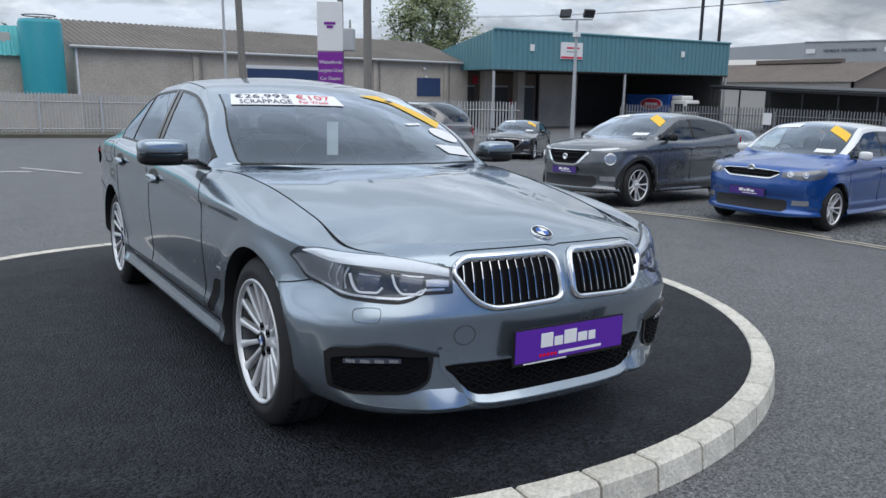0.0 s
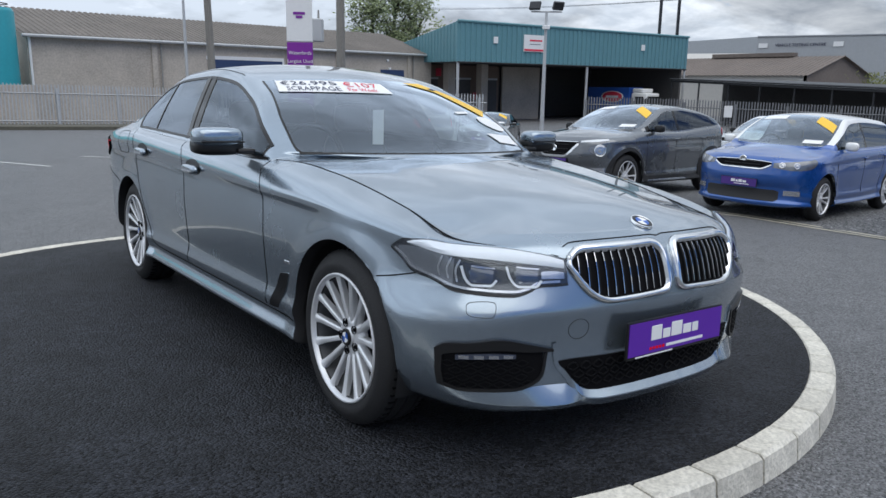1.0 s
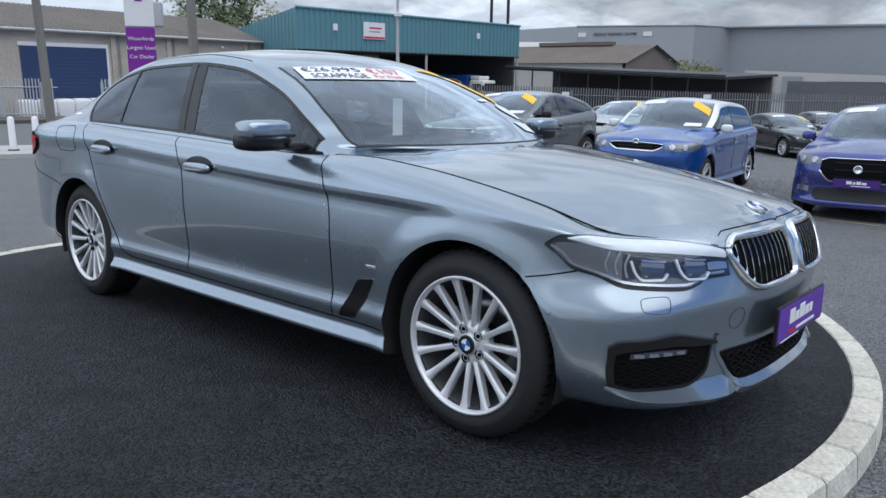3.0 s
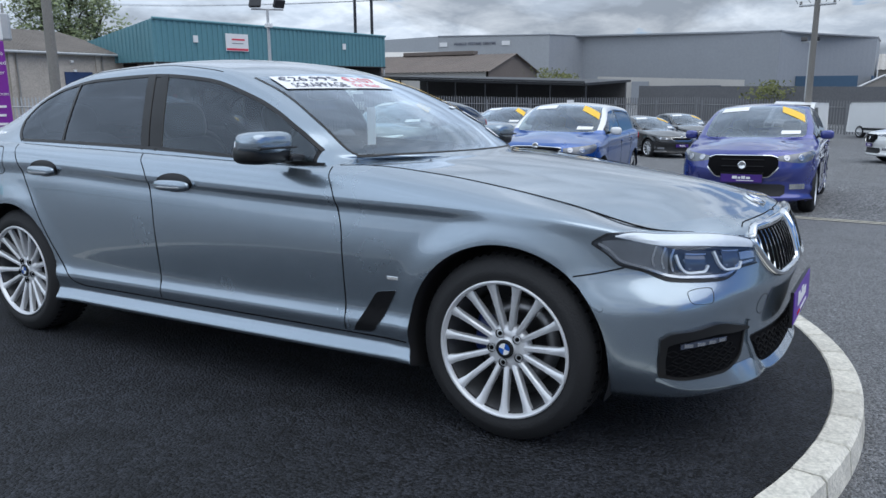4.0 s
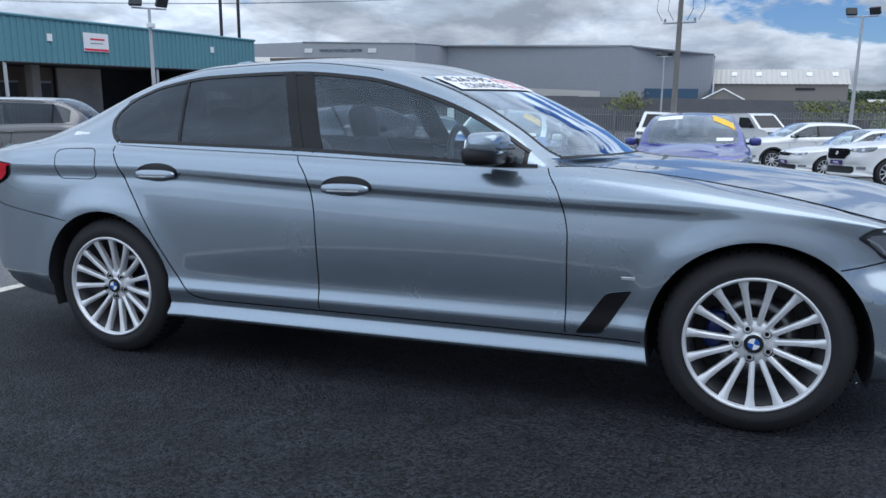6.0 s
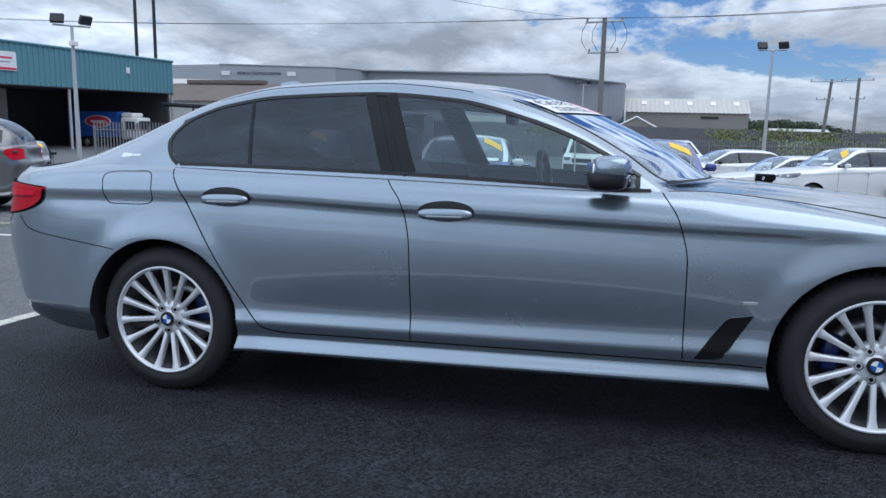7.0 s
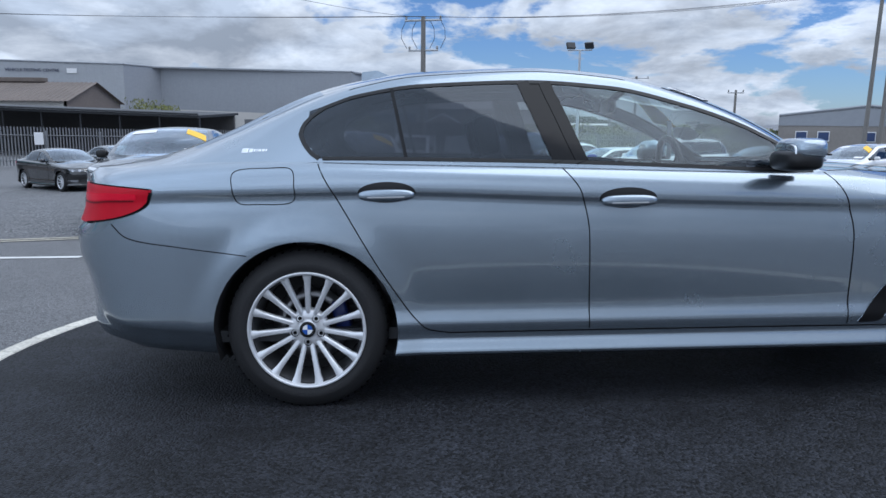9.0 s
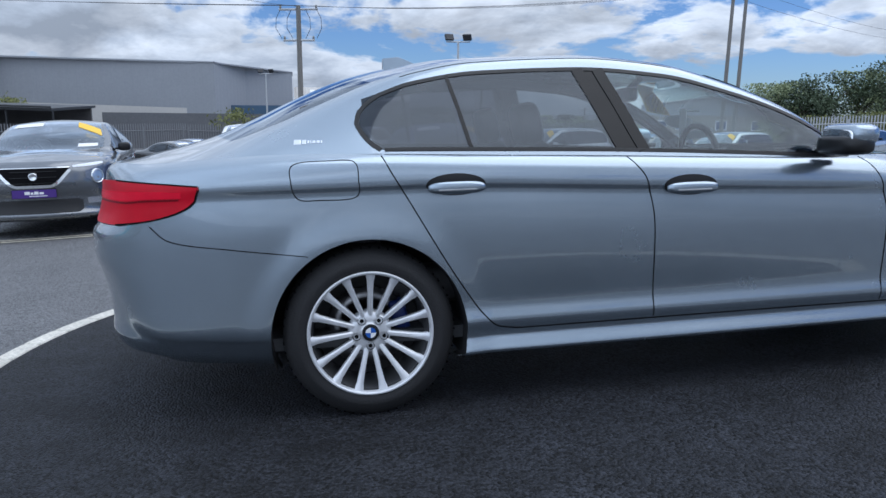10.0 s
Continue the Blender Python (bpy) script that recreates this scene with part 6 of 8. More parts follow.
        decal(B, 1, k["ws"][0] + .10 * dz, k["ws"][0] + .20 * dz, NR + 2.5, NR + 6.5, "paper_notice", M_WHITE, car, .005, "white paper notice behind the screen", 6, 3)
    return car


P_GREY = paint("gunmetal_paint", (0.135, 0.145, 0.16), 0.7, 0.26)
P_BLUE = paint("bright_blue_paint", (0.010, 0.076, 0.31), 0.35, 0.3)
P_VBLUE = paint("violet_blue_paint", (0.034, 0.044, 0.24), 0.4, 0.3)
P_WHITE = paint("white_paint", (0.78, 0.78, 0.77), 0.0, 0.35)
P_BLACK = paint("black_paint", (0.012, 0.012, 0.014), 0.2, 0.25)
P_SILVER = paint("silver_paint", (0.48, 0.49, 0.50), 0.6, 0.3)
P_BROWNGREY = paint("warm_grey_paint", (0.16, 0.155, 0.155), 0.6, 0.3)

CROSS = lambda: gen_spec(4.21, 1.80, 1.565, 2.636, .83, .99, -.80, 1.10, .02, 1.0, None, .22, .36, 2.5, 3.2, 1.08, 2, .17)
HATCH = lambda: gen_spec(3.99, 1.73, 1.467, 2.47, .82, .86, -.88, .98, -.10, 1.28, None, .17, .305, 2.9, 3.8, .965, 2, .05)
HATCH2 = lambda: gen_spec(4.03, 1.74, 1.474, 2.57, .81, .86, -.92, .98, -.12, 1.30, None, .17, .31, 2.7, 3.8, .97, 2, .05)
SALOON = lambda: gen_spec(4.65, 1.83, 1.42, 2.82, .82, .80, -.72, .96, .10, 1.05, (1.06, 1.62), .16, .325, 2.6, 3.4, .96)
SUV = lambda: gen_spec(4.48, 1.85, 1.66, 2.67, .87, 1.02, -.85, 1.14, .0, 1.45, None, .22, .35, 2.8, 3.8, 1.12, 2, .06)
BIGSUV = lambda: gen_spec(4.88, 1.94, 1.76, 2.93, .88, 1.06, -.85, 1.20, .05, 1.70, None, .23, .37, 2.9, 3.8, 1.18, 2, .05)
ESTATE = lambda: gen_spec(4.77, 1.83, 1.48, 2.79, .90, .82, -.78, .97, .05, 1.70, None, .16, .325, 2.6, 3.6, .97, 2, .05)

parked_car("crossover_car", "gunmetal grey crossover with black wheel-arch trim", P_GREY, on_road(8.64, 5.24, -84), CROSS(), 10, "round", None, True, True, "vee", True, True, twin=.10)
parked_car("hatchback_car", "bright blue hatchback with a white roof", P_BLUE, on_road(9.21, 2.29, -84), HATCH(), 10, "wide", P_WHITE, twin=.10)
parked_car("hatchback_car", "violet blue hatchback with a dark front grille", P_VBLUE, on_road(9.25, -.82, -88), HATCH2(), 10, "wide", None, True, True, "tall")
parked_car("crossover_car", "silver grey crossover with roof rails", P_SILVER, on_road(17.0, 7.3, -88), SUV(), 10, "slim", None, fine=False, cladding=True, rails=True)
parked_car("saloon_car", "black saloon with a large hexagonal grille", P_BLACK, on_road(16.4, 18.6, -50), SALOON(), 10, "slim", None, True, True, "tall", False)
parked_car("large_suv", "warm grey SUV seen from its tail", P_BROWNGREY, on_road(7.2, 12.7, -152), BIGSUV(), 10, "wide", None, False, False, fine=False, rails=True)
parked_car("saloon_car", "black saloon with twin grilles and a sloping roof", P_BLACK, on_road(25.65, 5.7, -42), SALOON(), 10, "slim", None, True, True, "bar", False)
parked_car("saloon_car", "black saloon parked close beside another", P_BLACK, on_road(31.8, 5.9, -48), SALOON(), 10, "slim", None, True, False, "bar", False)
parked_car("saloon_car", "black coupe-like saloon near the palisade fence", P_BLACK, on_road(22.8, 13.8, -40), SALOON(), 10, "slim", None, False, True, "bar", False)
parked_car("saloon_car", "dark grey saloon beside the palisade fence", P_GREY, on_road(29.6, 14.6, -38), SALOON(), 10, "slim", None, False, False, "bar", False)
parked_car("crossover_car", "white SUV with a chrome-barred grille", P_WHITE, on_road(26.7, -3.83, -158), SUV(), 10, "slim", None, False, True, "tall", False, True)
parked_car("estate_car", "white estate car with dark windows", P_WHITE, on_road(23.25, -5.25, -158), ESTATE(), 10, "slim", None, False, True, "bar", False)
parked_car("large_suv", "white seven-seat SUV with roof rails", P_WHITE, on_road(20.0, -6.35, -155), BIGSUV(), 10, "wide", None, True, True, "tall", False, rails=True)
parked_car("estate_car", "black estate car in the yard row", P_BLACK, on_road(20.2, -9.7, -155), ESTATE(), 10, "slim", None, False, True, "bar", False)
parked_car("estate_car", "white estate car in the yard row", P_WHITE, on_road(20.8, -13.2, -153), ESTATE(), 10, "slim", None, True, True, "tall", False)
parked_car("hatchback_car", "silver hatchback at the end of the yard row", P_SILVER, on_road(19.6, -17.4, -150), HATCH(), 10, "wide", None, True, True, "bar", False)


def van(m, label):
    """A panel van: tall box body, sloping nose, black lower trim."""
    v = thing("panel_van", label, "van", m, "vans")
    out = [(-2.55, .35), (-2.60, .62), (-2.52, .98), (-1.95, 1.14), (-1.15, 1.88), (-.85, 1.97), (2.45, 1.95), (2.55, 1.80), (2.60, .40), (2.55, .32)]
    verts, faces = [], []
    n = len(out)
    for x, k in ((-.95, .985), (-.99, 1.0), (.99, 1.0), (.95, .985)):
        for y, z in out:
            taper = max(0, (z - 1.1)) * .10
            verts.append((x * (1 - taper / .95 * .9 if abs(x) > .9 else 1), y * k, .32 + (z - .32) * (k if z > 1 else 1)))
    for i in range(3):
        for j in range(n):
            faces.append((i * n + j, i * n + (j + 1) % n, (i + 1) * n + (j + 1) % n, (i + 1) * n + j))
    faces += [list(range(n))[::-1], list(range(3 * n, 4 * n))]
    me = mesh_from("body", verts, faces, P_WHITE, True)
    me.set_sharp_from_angle(angle=radians(25))
    piece("body", me, v)
    for sg in (-1, 1):
        bm = bmesh.new()
        q = [bm.verts.new((sg * (.99 - max(0, z - 1.1) * .10 + .004), y, z)) for y, z in ((-1.62, 1.18), (-1.08, 1.72), (-.35, 1.74), (-.35, 1.16))]
        bm.faces.new(q)
        part("side_window", bm, M_BLACK, v)
        rounded_part("door_mirror", (sg * 1.10, -1.45, 1.28), (.10, .07, .14), M_BLACK, v, .5, n=10)
        part("headlight", box(sg * .60, sg * .93, -2.585, -2.50, .80, .98, .03), M_LAMPIN, v)
        part("side_trim", box(sg * .985, sg * 1.0, -1.1, 1.3, .46, .58, .004), M_MATT, v)
    bm = bmesh.new()
    bm.faces.new([bm.verts.new(p) for p in ((-.80, -1.93, 1.18), (.80, -1.93, 1.18), (.74, -1.20, 1.85), (-.74, -1.20, 1.85))])
    part("windscreen", bm, M_BLACK, v)
    part("front_bumper", box(-.93, .93, -2.63, -2.45, .34, .62, .04), M_MATT, v)
    part("grille", box(-.50, .50, -2.60, -2.52, .70, .92, .03), M_BLACK, v)
    for yy in (-1.65, 1.60):
        for sx in (-1, 1):
            add_wheel(v, "van", sx * .86, yy, .34, .34, .22, .22, 10)
    return v


van(on_road(44.5, -2.4, -48), "white panel van with a black bumper")
van(on_road(38.5, 1.9, -95), "white panel van with a plain box body")


def truck(m):
    """A delivery lorry: white cab, blue box with an oval red mark."""
    t = thing("delivery_lorry", "blue box lorry with a white cab and oval red mark", "lorry", m)
    M_BOX = mat("lorry_blue", (0.02, 0.09, 0.38), 0.4, vary=0.08, grain=20)
    part("cargo_box", box(-1.22, 1.22, -.9, 4.6, 1.0, 3.5, .03), M_BOX, t)
    cab = part("cab", box(-1.18, 1.18, -3.1, -1.1, .75, 2.95, .18), P_WHITE, t, smooth=True)
    part("windscreen", box(-1.05, 1.05, -3.14, -3.0, 1.75, 2.6, .05), M_BLACK, t)
    for sg in (-1, 1):
        part("side_window", box(sg * 1.17, sg * 1.20, -2.7, -1.6, 1.75, 2.55, .02), M_BLACK, t)
        rounded_part("door_mirror", (sg * 1.38, -3.1, 2.1), (.10, .08, .28), M_BLACK, t, .5, n=10)
        v, f = lathe([(.0, 1.0), (.012, .98), (.012, 0)], 32)
        o = piece("oval_mark", mesh_from("oval_mark", v, f, M_REDPRINT), t, Matrix.Translation((sg * 1.225, 1.3, 2.5)) @ Matrix.Diagonal((sg, 1.3, .55, 1)))
        o2 = piece("mark_rim", mesh_from("mark_rim", [(x, y, z) for x, y, z in lathe([(.0, 1.12), (.006, 1.12), (.006, 1.0)], 32)[0]], lathe([(.0, 1.12), (.006, 1.12), (.006, 1.0)], 32)[1], M_WHITE), t, Matrix.Translation((sg * 1.225, 1.3, 2.5)) @ Matrix.Diagonal((sg, 1.3, .55, 1)))
        part("mark_bar", box(sg * 1.236, sg * 1.245, .5, 2.1, 2.38, 2.62, .002), M_WHITE, t)
    part("chassis", box(-.5, .5, -3.0, 4.5, .55, .95), M_MATT, t)
    part("bumper", box(-1.15, 1.15, -3.2, -2.9, .4, .85, .05), M_MATT, t)
    part("roof_deflector", box(-1.0, 1.0, -2.4, -1.1, 2.95, 3.4, .15), P_WHITE, t)
    for yy in (-2.2, 2.6):
        for sx in (-1, 1):
            add_wheel(t, "lorry", sx * 1.05, yy, .46, .46, .28, .29, 10)


truck(on_road(51.4, 41.7, 5) @ Matrix.Scale(.82, 4))

# ---- buildings, fences, poles, trees ----
M_RENDER = mat("grey_brown_render", (0.44, 0.395, 0.345), 0.9, vary=0.38, grain=11, bump=0.4, big=0.5, blotch=0.15)
M_ASBESTOS = mat("weathered_fibre_cement", (0.16, 0.143, 0.128), 0.9, vary=0.42, grain=6, bump=0.2, big=0.4, blotch=0.1)
M_BROWNROOF = mat("rusty_brown_roof", (0.15, 0.125, 0.11), 0.85, vary=0.35, grain=5, big=0.3, blotch=0.1)
M_TEAL = mat("teal_cladding", (0.110, 0.250, 0.290), 0.50, vary=0.10, grain=8, big=0.4, streak=0.2)
M_TEAL2 = mat("bright_teal_paint", (0.02, 0.28, 0.34), 0.45, vary=0.10, grain=8, big=0.6)
M_TEALROOF = mat("pale_teal_roof", (0.08, 0.42, 0.44), 0.5, vary=0.10, grain=8, big=0.6)
M_GREYCLAD = mat("grey_cladding", (0.29, 0.305, 0.33), 0.5, vary=0.09, grain=3, big=0.15)
M_GREYCLAD2 = mat("pale_grey_cladding", (0.36, 0.375, 0.395), 0.5, vary=0.09, grain=3, big=0.15)
M_PALEROOF = mat("pale_sheet_roof", (0.50, 0.48, 0.45), 0.6, vary=0.08, grain=3, big=0.2)
M_TANWALL = mat("tan_wall", (0.26, 0.24, 0.22), 0.85, vary=0.12, grain=6, big=0.4)
M_GALV = mat("galvanised_steel", (0.48, 0.49, 0.50), 0.55, 0.3, vary=0.15, grain=30, big=2)
M_OLDSTEEL = mat("weathered_grey_steel", (0.20, 0.205, 0.215), 0.65, 0.2, vary=0.2, grain=30, big=2)
M_BLOCK = mat("dark_block_wall", (0.14, 0.142, 0.15), 0.9, vary=0.2, grain=8, bump=0.2, big=0.8)
M_BRICKWALL = mat("brown_wall", (0.20, 0.15, 0.125), 0.9, vary=0.25, grain=12, bump=0.2, big=0.7)
M_WOOD = mat("weathered_pole_wood", (0.20, 0.19, 0.175), 0.9, vary=0.3, grain=30, bump=0.5, big=3, streak=0.15)
M_CONC = mat("grey_concrete", (0.28, 0.275, 0.265), 0.9, vary=0.2, grain=20, bump=0.3, big=1)
M_DARKSTEEL = mat("dark_steel", (0.035, 0.036, 0.04), 0.5, 0.3, vary=0.15)
# dark base colour stands in for the shade inside open-fronted sheds
M_SHADE = mat("shaded_shed_wall", (0.10, 0.098, 0.10), 0.9, vary=0.2, grain=5, big=0.5)
M_ROLLER = mat("blue_roller_door", (0.03, 0.055, 0.14), 0.5, vary=0.12, grain=10)
M_SIGNW = mat("white_sign_panel", (0.78, 0.78, 0.78), 0.4, vary=0.04, grain=10)
M_SIGNP = mat("purple_sign_panel", (0.20, 0.02, 0.30), 0.4, vary=0.05, grain=10)
M_MOSS = mat("mossy_concrete", (0.10, 0.095, 0.075), 0.9, vary=0.3, grain=8, bump=0.3)
M_BAND = mat("dark_blue_cladding", (0.05, 0.10, 0.17), 0.5, vary=0.08, grain=4)
M_LEAF = mat("spring_leaves", (0.22, 0.26, 0.13), 0.7, vary=0.35, grain=6, big=1.2)
M_LEAFD = mat("dark_leaves", (0.05, 0.075, 0.036), 0.7, vary=0.35, grain=6, big=1.0)
M_BUSH = mat("gorse_bush", (0.12, 0.13, 0.035), 0.75, vary=0.35, grain=6, big=1.0)
M_BARK = mat("bark", (0.09, 0.075, 0.06), 0.9, vary=0.3, grain=20, bump=0.4)


def base_z(x, y):
    return ground_z(x, y) + ROAD


def ribbed(name, origin, along, up, length, height, pitch, depth, material, parent=None, label="", slope_top=None):
    """A ribbed sheet: trapezoid ribs that run in the up direction. slope_top: height at the far end."""
    o, a, u = Vector(origin), Vector(along).normalized(), Vector(up).normalized()
    n = a.cross(u).normalized()
    verts, faces = [], []
    cnt = max(1, int(length / pitch))
    xs = []
    for i in range(cnt):
        x = i * length / cnt
        p = length / cnt
        xs += [(x, 0), (x + p * .35, 0), (x + p * .45, depth), (x + p * .90, depth)]
    xs.append((length, 0))
    for x, d in xs:
        hh = height if slope_top is None else height + (slope_top - height) * x / length
        verts += [o + a * x + n * d, o + a * x + n * d + u * hh]
    for i in range(len(xs) - 1):
        faces.append((2 * i, 2 * i + 2, 2 * i + 3, 2 * i + 1))
    me = mesh_from(name, verts, faces, material, False)
    return piece(name, me, parent, label=label)


def slab(name, pts, thick, material, parent=None, label=""):
    """A flat panel from corner points, with thickness along its normal (backwards)."""
    P = [Vector(p) for p in pts]
    n = (P[1] - P[0]).cross(P[2] - P[0]).normalized()
    verts = P + [p - n * thick for p in P]
    m = len(P)
    faces = [list(range(m)), list(range(m, 2 * m))[::-1]] + [(i, i + m, (i + 1) % m + m, (i + 1) % m) for i in range(m)]
    return piece(name, mesh_from(name, verts, faces, material, False), parent, label=label)


def palisade(name, a, b, h, label, pitch=.155, z_off=0.0, steel=None):
    """A palisade fence: pointed pales on two rails, posts every 2.75 m."""
    steel = steel or M_GALV
    f = thing(name, label, "fence", group="palisade fences")
    a, b = Vector((*a, 0)), Vector((*b, 0))
    d = (b - a)
    L = d.length
    d.normalize()
    n = Vector((-d.y, d.x, 0))
    verts, faces = [], []
    rng = random.Random(7)
    for i in range(int(L / pitch)):
        p = a + d * (i * pitch)
        z0 = base_z(p.x, p.y) + .06 + z_off
        w = .034
        hh = h + rng.uniform(-.01, .01)
        q = [p - d * w, p - d * w * .4 + n * .012, p + d * w * .4 + n * .012, p + d * w]
        k = len(verts)
        for v in q:
            verts.append((v.x, v.y, z0))
        for v in q:
            verts.append((v.x, v.y, z0 + hh - .09))
        for s in (-.7, -.15, .5):
            v = p + d * w * s + n * .018
            verts.append((v.x, v.y, z0 + hh))
        faces += [(k, k + 1, k + 5, k + 4), (k + 1, k + 2, k + 6, k + 5), (k + 2, k + 3, k + 7, k + 6), (k + 4, k + 5, k + 8), (k + 5, k + 6, k + 9), (k + 6, k + 7, k + 10)]
    ob = piece("fence_pale", mesh_from("fence_pale", verts, faces, steel, False), f)
    ob["kind"] = "stuff"
    for zr in (.35, h - .40):
        pts = [(a + d * s) for s in np.linspace(0, L, max(2, int(L / 4)))]
        bm = add_sweep(bmesh.new(), [(p.x - n.x * .02, p.y - n.y * .02, base_z(p.x, p.y) + zr + z_off) for p in pts], .025, 4)
        part("fence_rail", bm, steel, f)
    cnt = int(L / 2.75)
    for i in range(cnt + 1):
        p = a + d * (i * 2.75)
        z0 = base_z(p.x, p.y) + z_off
        part("fence_post", box(p.x - .05 - n.x * .05, p.x + .05 - n.x * .05, p.y - .05 - n.y * .05, p.y + .05 - n.y * .05, z0 - .3, z0 + h - .15), steel, f)
    return f


def tree(x, y, z0, h, spread, material, label, seed, leaves=2600, leaf=.22, name="tree", bare=.25, trunk=True):
    """A tapered trunk with limbs and a crown of many small leaf clumps."""
    t = thing(name, label, "tree", group="trees")
    rng = random.Random(seed)
    tips = []
    if trunk:
        bm = bmesh.new()
        add_sweep(bm, [(x, y, z0 - .3), (x + .1, y, z0 + h * .25), (x + .05, y + .1, z0 + h * .5), (x, y, z0 + h * .8)], [h * .028, h * .022, h * .015, h * .006], 8)
        for i in range(14):
            zb = z0 + h * rng.uniform(.22, .75)
            an = rng.uniform(0, 6.28)
            ln = spread * rng.uniform(.5, 1.0) * (1.1 - abs((zb - z0) / h - .5))
            e = (x + math.cos(an) * ln, y + math.sin(an) * ln, zb + h * rng.uniform(.08, .25))
            add_sweep(bm, [(x, y, zb), ((x + e[0]) / 2, (y + e[1]) / 2, (zb + e[2]) / 2 + h * .02), e], [h * .010, h * .006, h * .002], 5)
            tips.append(e)
        part("trunk", bm, M_BARK, t)
    clumps = tips + [(x + rng.gauss(0, .42) * spread, y + rng.gauss(0, .42) * spread, z0 + h * (bare + (1 - bare) * rng.random() ** .8)) for _ in range(34)]
    verts, faces = [], []
    for i in range(leaves):
        c = rng.choice(clumps)
        r = spread * .24
        p = Vector((c[0] + rng.gauss(0, r), c[1] + rng.gauss(0, r), c[2] + rng.gauss(0, r * .7)))
        if p.z < z0 + h * bare * .6 or p.z > z0 + h:
            continue
        u = Vector((rng.gauss(0, 1), rng.gauss(0, 1), rng.gauss(0, 1))).normalized()
        w = u.orthogonal().normalized()
        s = leaf * rng.uniform(.5, 1.2)
        k = len(verts)
        verts += [p - u * s, p + w * s * .5, p + u * s, p - w * s * .5]
        faces.append((k, k + 1, k + 2, k + 3))
    piece("crown", mesh_from("crown", verts, faces, material, False), t)
    return t


def left_building():
    """Long rendered shed with a fibre-cement roof, across the road."""
    A, Bp = Vector((4.1, 42.0, 0)), Vector((33.0, 46.2, 0))
    d = (Bp - A).normalized()
    n = Vector((d.y, -d.x, 0))
    L = (Bp - A).length
    zb, ze, zr = -1.8, 3.60, 5.35
    dep = 6.5
    b = thing("shed_building", "long grey-brown rendered shed with a fibre-cement roof", "building")
    at = lambda s, z, back=0.0: A + d * s - n * back + Vector((0, 0, z))
    slab("wall", [at(0, zb), at(L, zb), at(L, ze), at(0, ze)], .25, M_RENDER, b)
    # gable end
    slab("gable_wall", [at(0, zb, 2 * dep), at(0, zb, .26), at(0, ze, .26), at(0, zr - .02, dep), at(0, ze, 2 * dep)], .25, M_RENDER, b)
    ribbed("roof", at(-.3, ze - .05, -.35), d, (at(0, zr, dep) - at(0, ze - .05, -.35)), L + .6, (at(0, zr, dep) - at(0, ze - .05, -.35)).length, .34, .05, M_ASBESTOS, b)
    slab("roof_back", [at(-.3, zr, dep), at(L + .3, zr, dep), at(L + .3, ze, 2 * dep), at(-.3, ze, 2 * dep)], .05, M_ASBESTOS, b)
    bm = add_sweep(bmesh.new(), [at(-.3, ze - .12, -.38), at(L + .3, ze - .12, -.38)], .09, 8)
    part("gutter", bm, M_GALV, b)
    part("downpipe", add_sweep(bmesh.new(), [at(.1, ze - .15, -.12), at(.1, zb, -.12)], .07, 8), M_WHITE, b, "white downpipe")
    for s in (7.2, 16.4, 20.5, 27.2):
        part("downpipe", add_sweep(bmesh.new(), [at(s, ze - .15, -.10), at(s, zb, -.10)], .05, 8), M_CONC, b)
        part("pilaster", box(-.16, .16, -.05, .05, 0, ze - zb - .1), M_RENDER, b, m=Matrix.Translation(at(s - .4, zb, -.05)) @ pose(0, 0, 0, 0, 0, math.degrees(math.atan2(d.y, d.x))))
    rot = pose(0, 0, 0, 0, 0, math.degrees(math.atan2(d.y, d.x)))
    # blue roller door
    D = lambda s, z: Matrix.Translation(at(s, z, 0)) @ rot
    dr = part("roller_door", box(0, 5.3, -.05, .02, 0, 3.9), M_ROLLER, b, "dark blue roller door", m=D(10.2, -1.3))
    for q in range(18):
        part("door_slat", box(0, 5.3, -.065, -.05, .06 + q * .21, .20 + q * .21), M_ROLLER, dr)
    part("door_frame", box(-.12, 5.42, -.08, 0, 3.9, 4.12, .01), M_SIGNW, b, m=D(10.2, -1.3))
    part("door_frame", box(5.3, 5.45, -.08, 0, 0, 3.9, .01), M_SIGNW, b, m=D(10.2, -1.3))
    part("window", box(0, 2.3, -.06, -.02, 0, 1.35, .01), M_ROLLER, b, m=D(24.0, .95))
    part("bulkhead_light", box(0, .22, -.18, -.02, 0, .16, .03), M_SIGNW, b, m=D(24.5, 2.9))
    part("bulkhead_light", box(0, .22, -.18, -.02, 0, .16, .03), M_SIGNW, b, m=D(24.7, 2.3))
    # annex in teal on the far left
    c = thing("teal_annex", "pale teal roofed annex with a rendered wall", "building")
    part("annex_wall", box(-22, 1.9, 42.5, 50, -1.8, 3.0), M_RENDER, c)
    ribbed("annex_roof", (-22, 42.2, 2.9), (1, 0, 0), (0, .45, .9), 24.0, 1.75, .4, .04, M_TEALROOF, c)
    part("rooflight", box(-.4, 1.2, 42.55, 42.62, 3.2, 4.1, .01), M_PALEROOF, c)
    tk = thing("teal_tank", "tall bright teal cylindrical tank", "tank")
    v, f = lathe([(-1.2, 1.05), (4.55, 1.05), (4.75, .95), (4.78, 0)], 36, "z")
    piece("tank_shell", mesh_from("tank_shell", v, f, M_TEAL2), tk, Matrix.Translation((2.55, 41.6, 0)))
    part("tank_rail", add_sweep(bmesh.new(), [(2.55 + .8 * math.cos(t), 41.6 + .8 * math.sin(t), 4.95) for t in np.linspace(0, 6.0, 14)], .03, 5), M_DARKSTEEL, tk)
    lw = thing("yard_wall", "low rendered wall beside the tank", "wall")
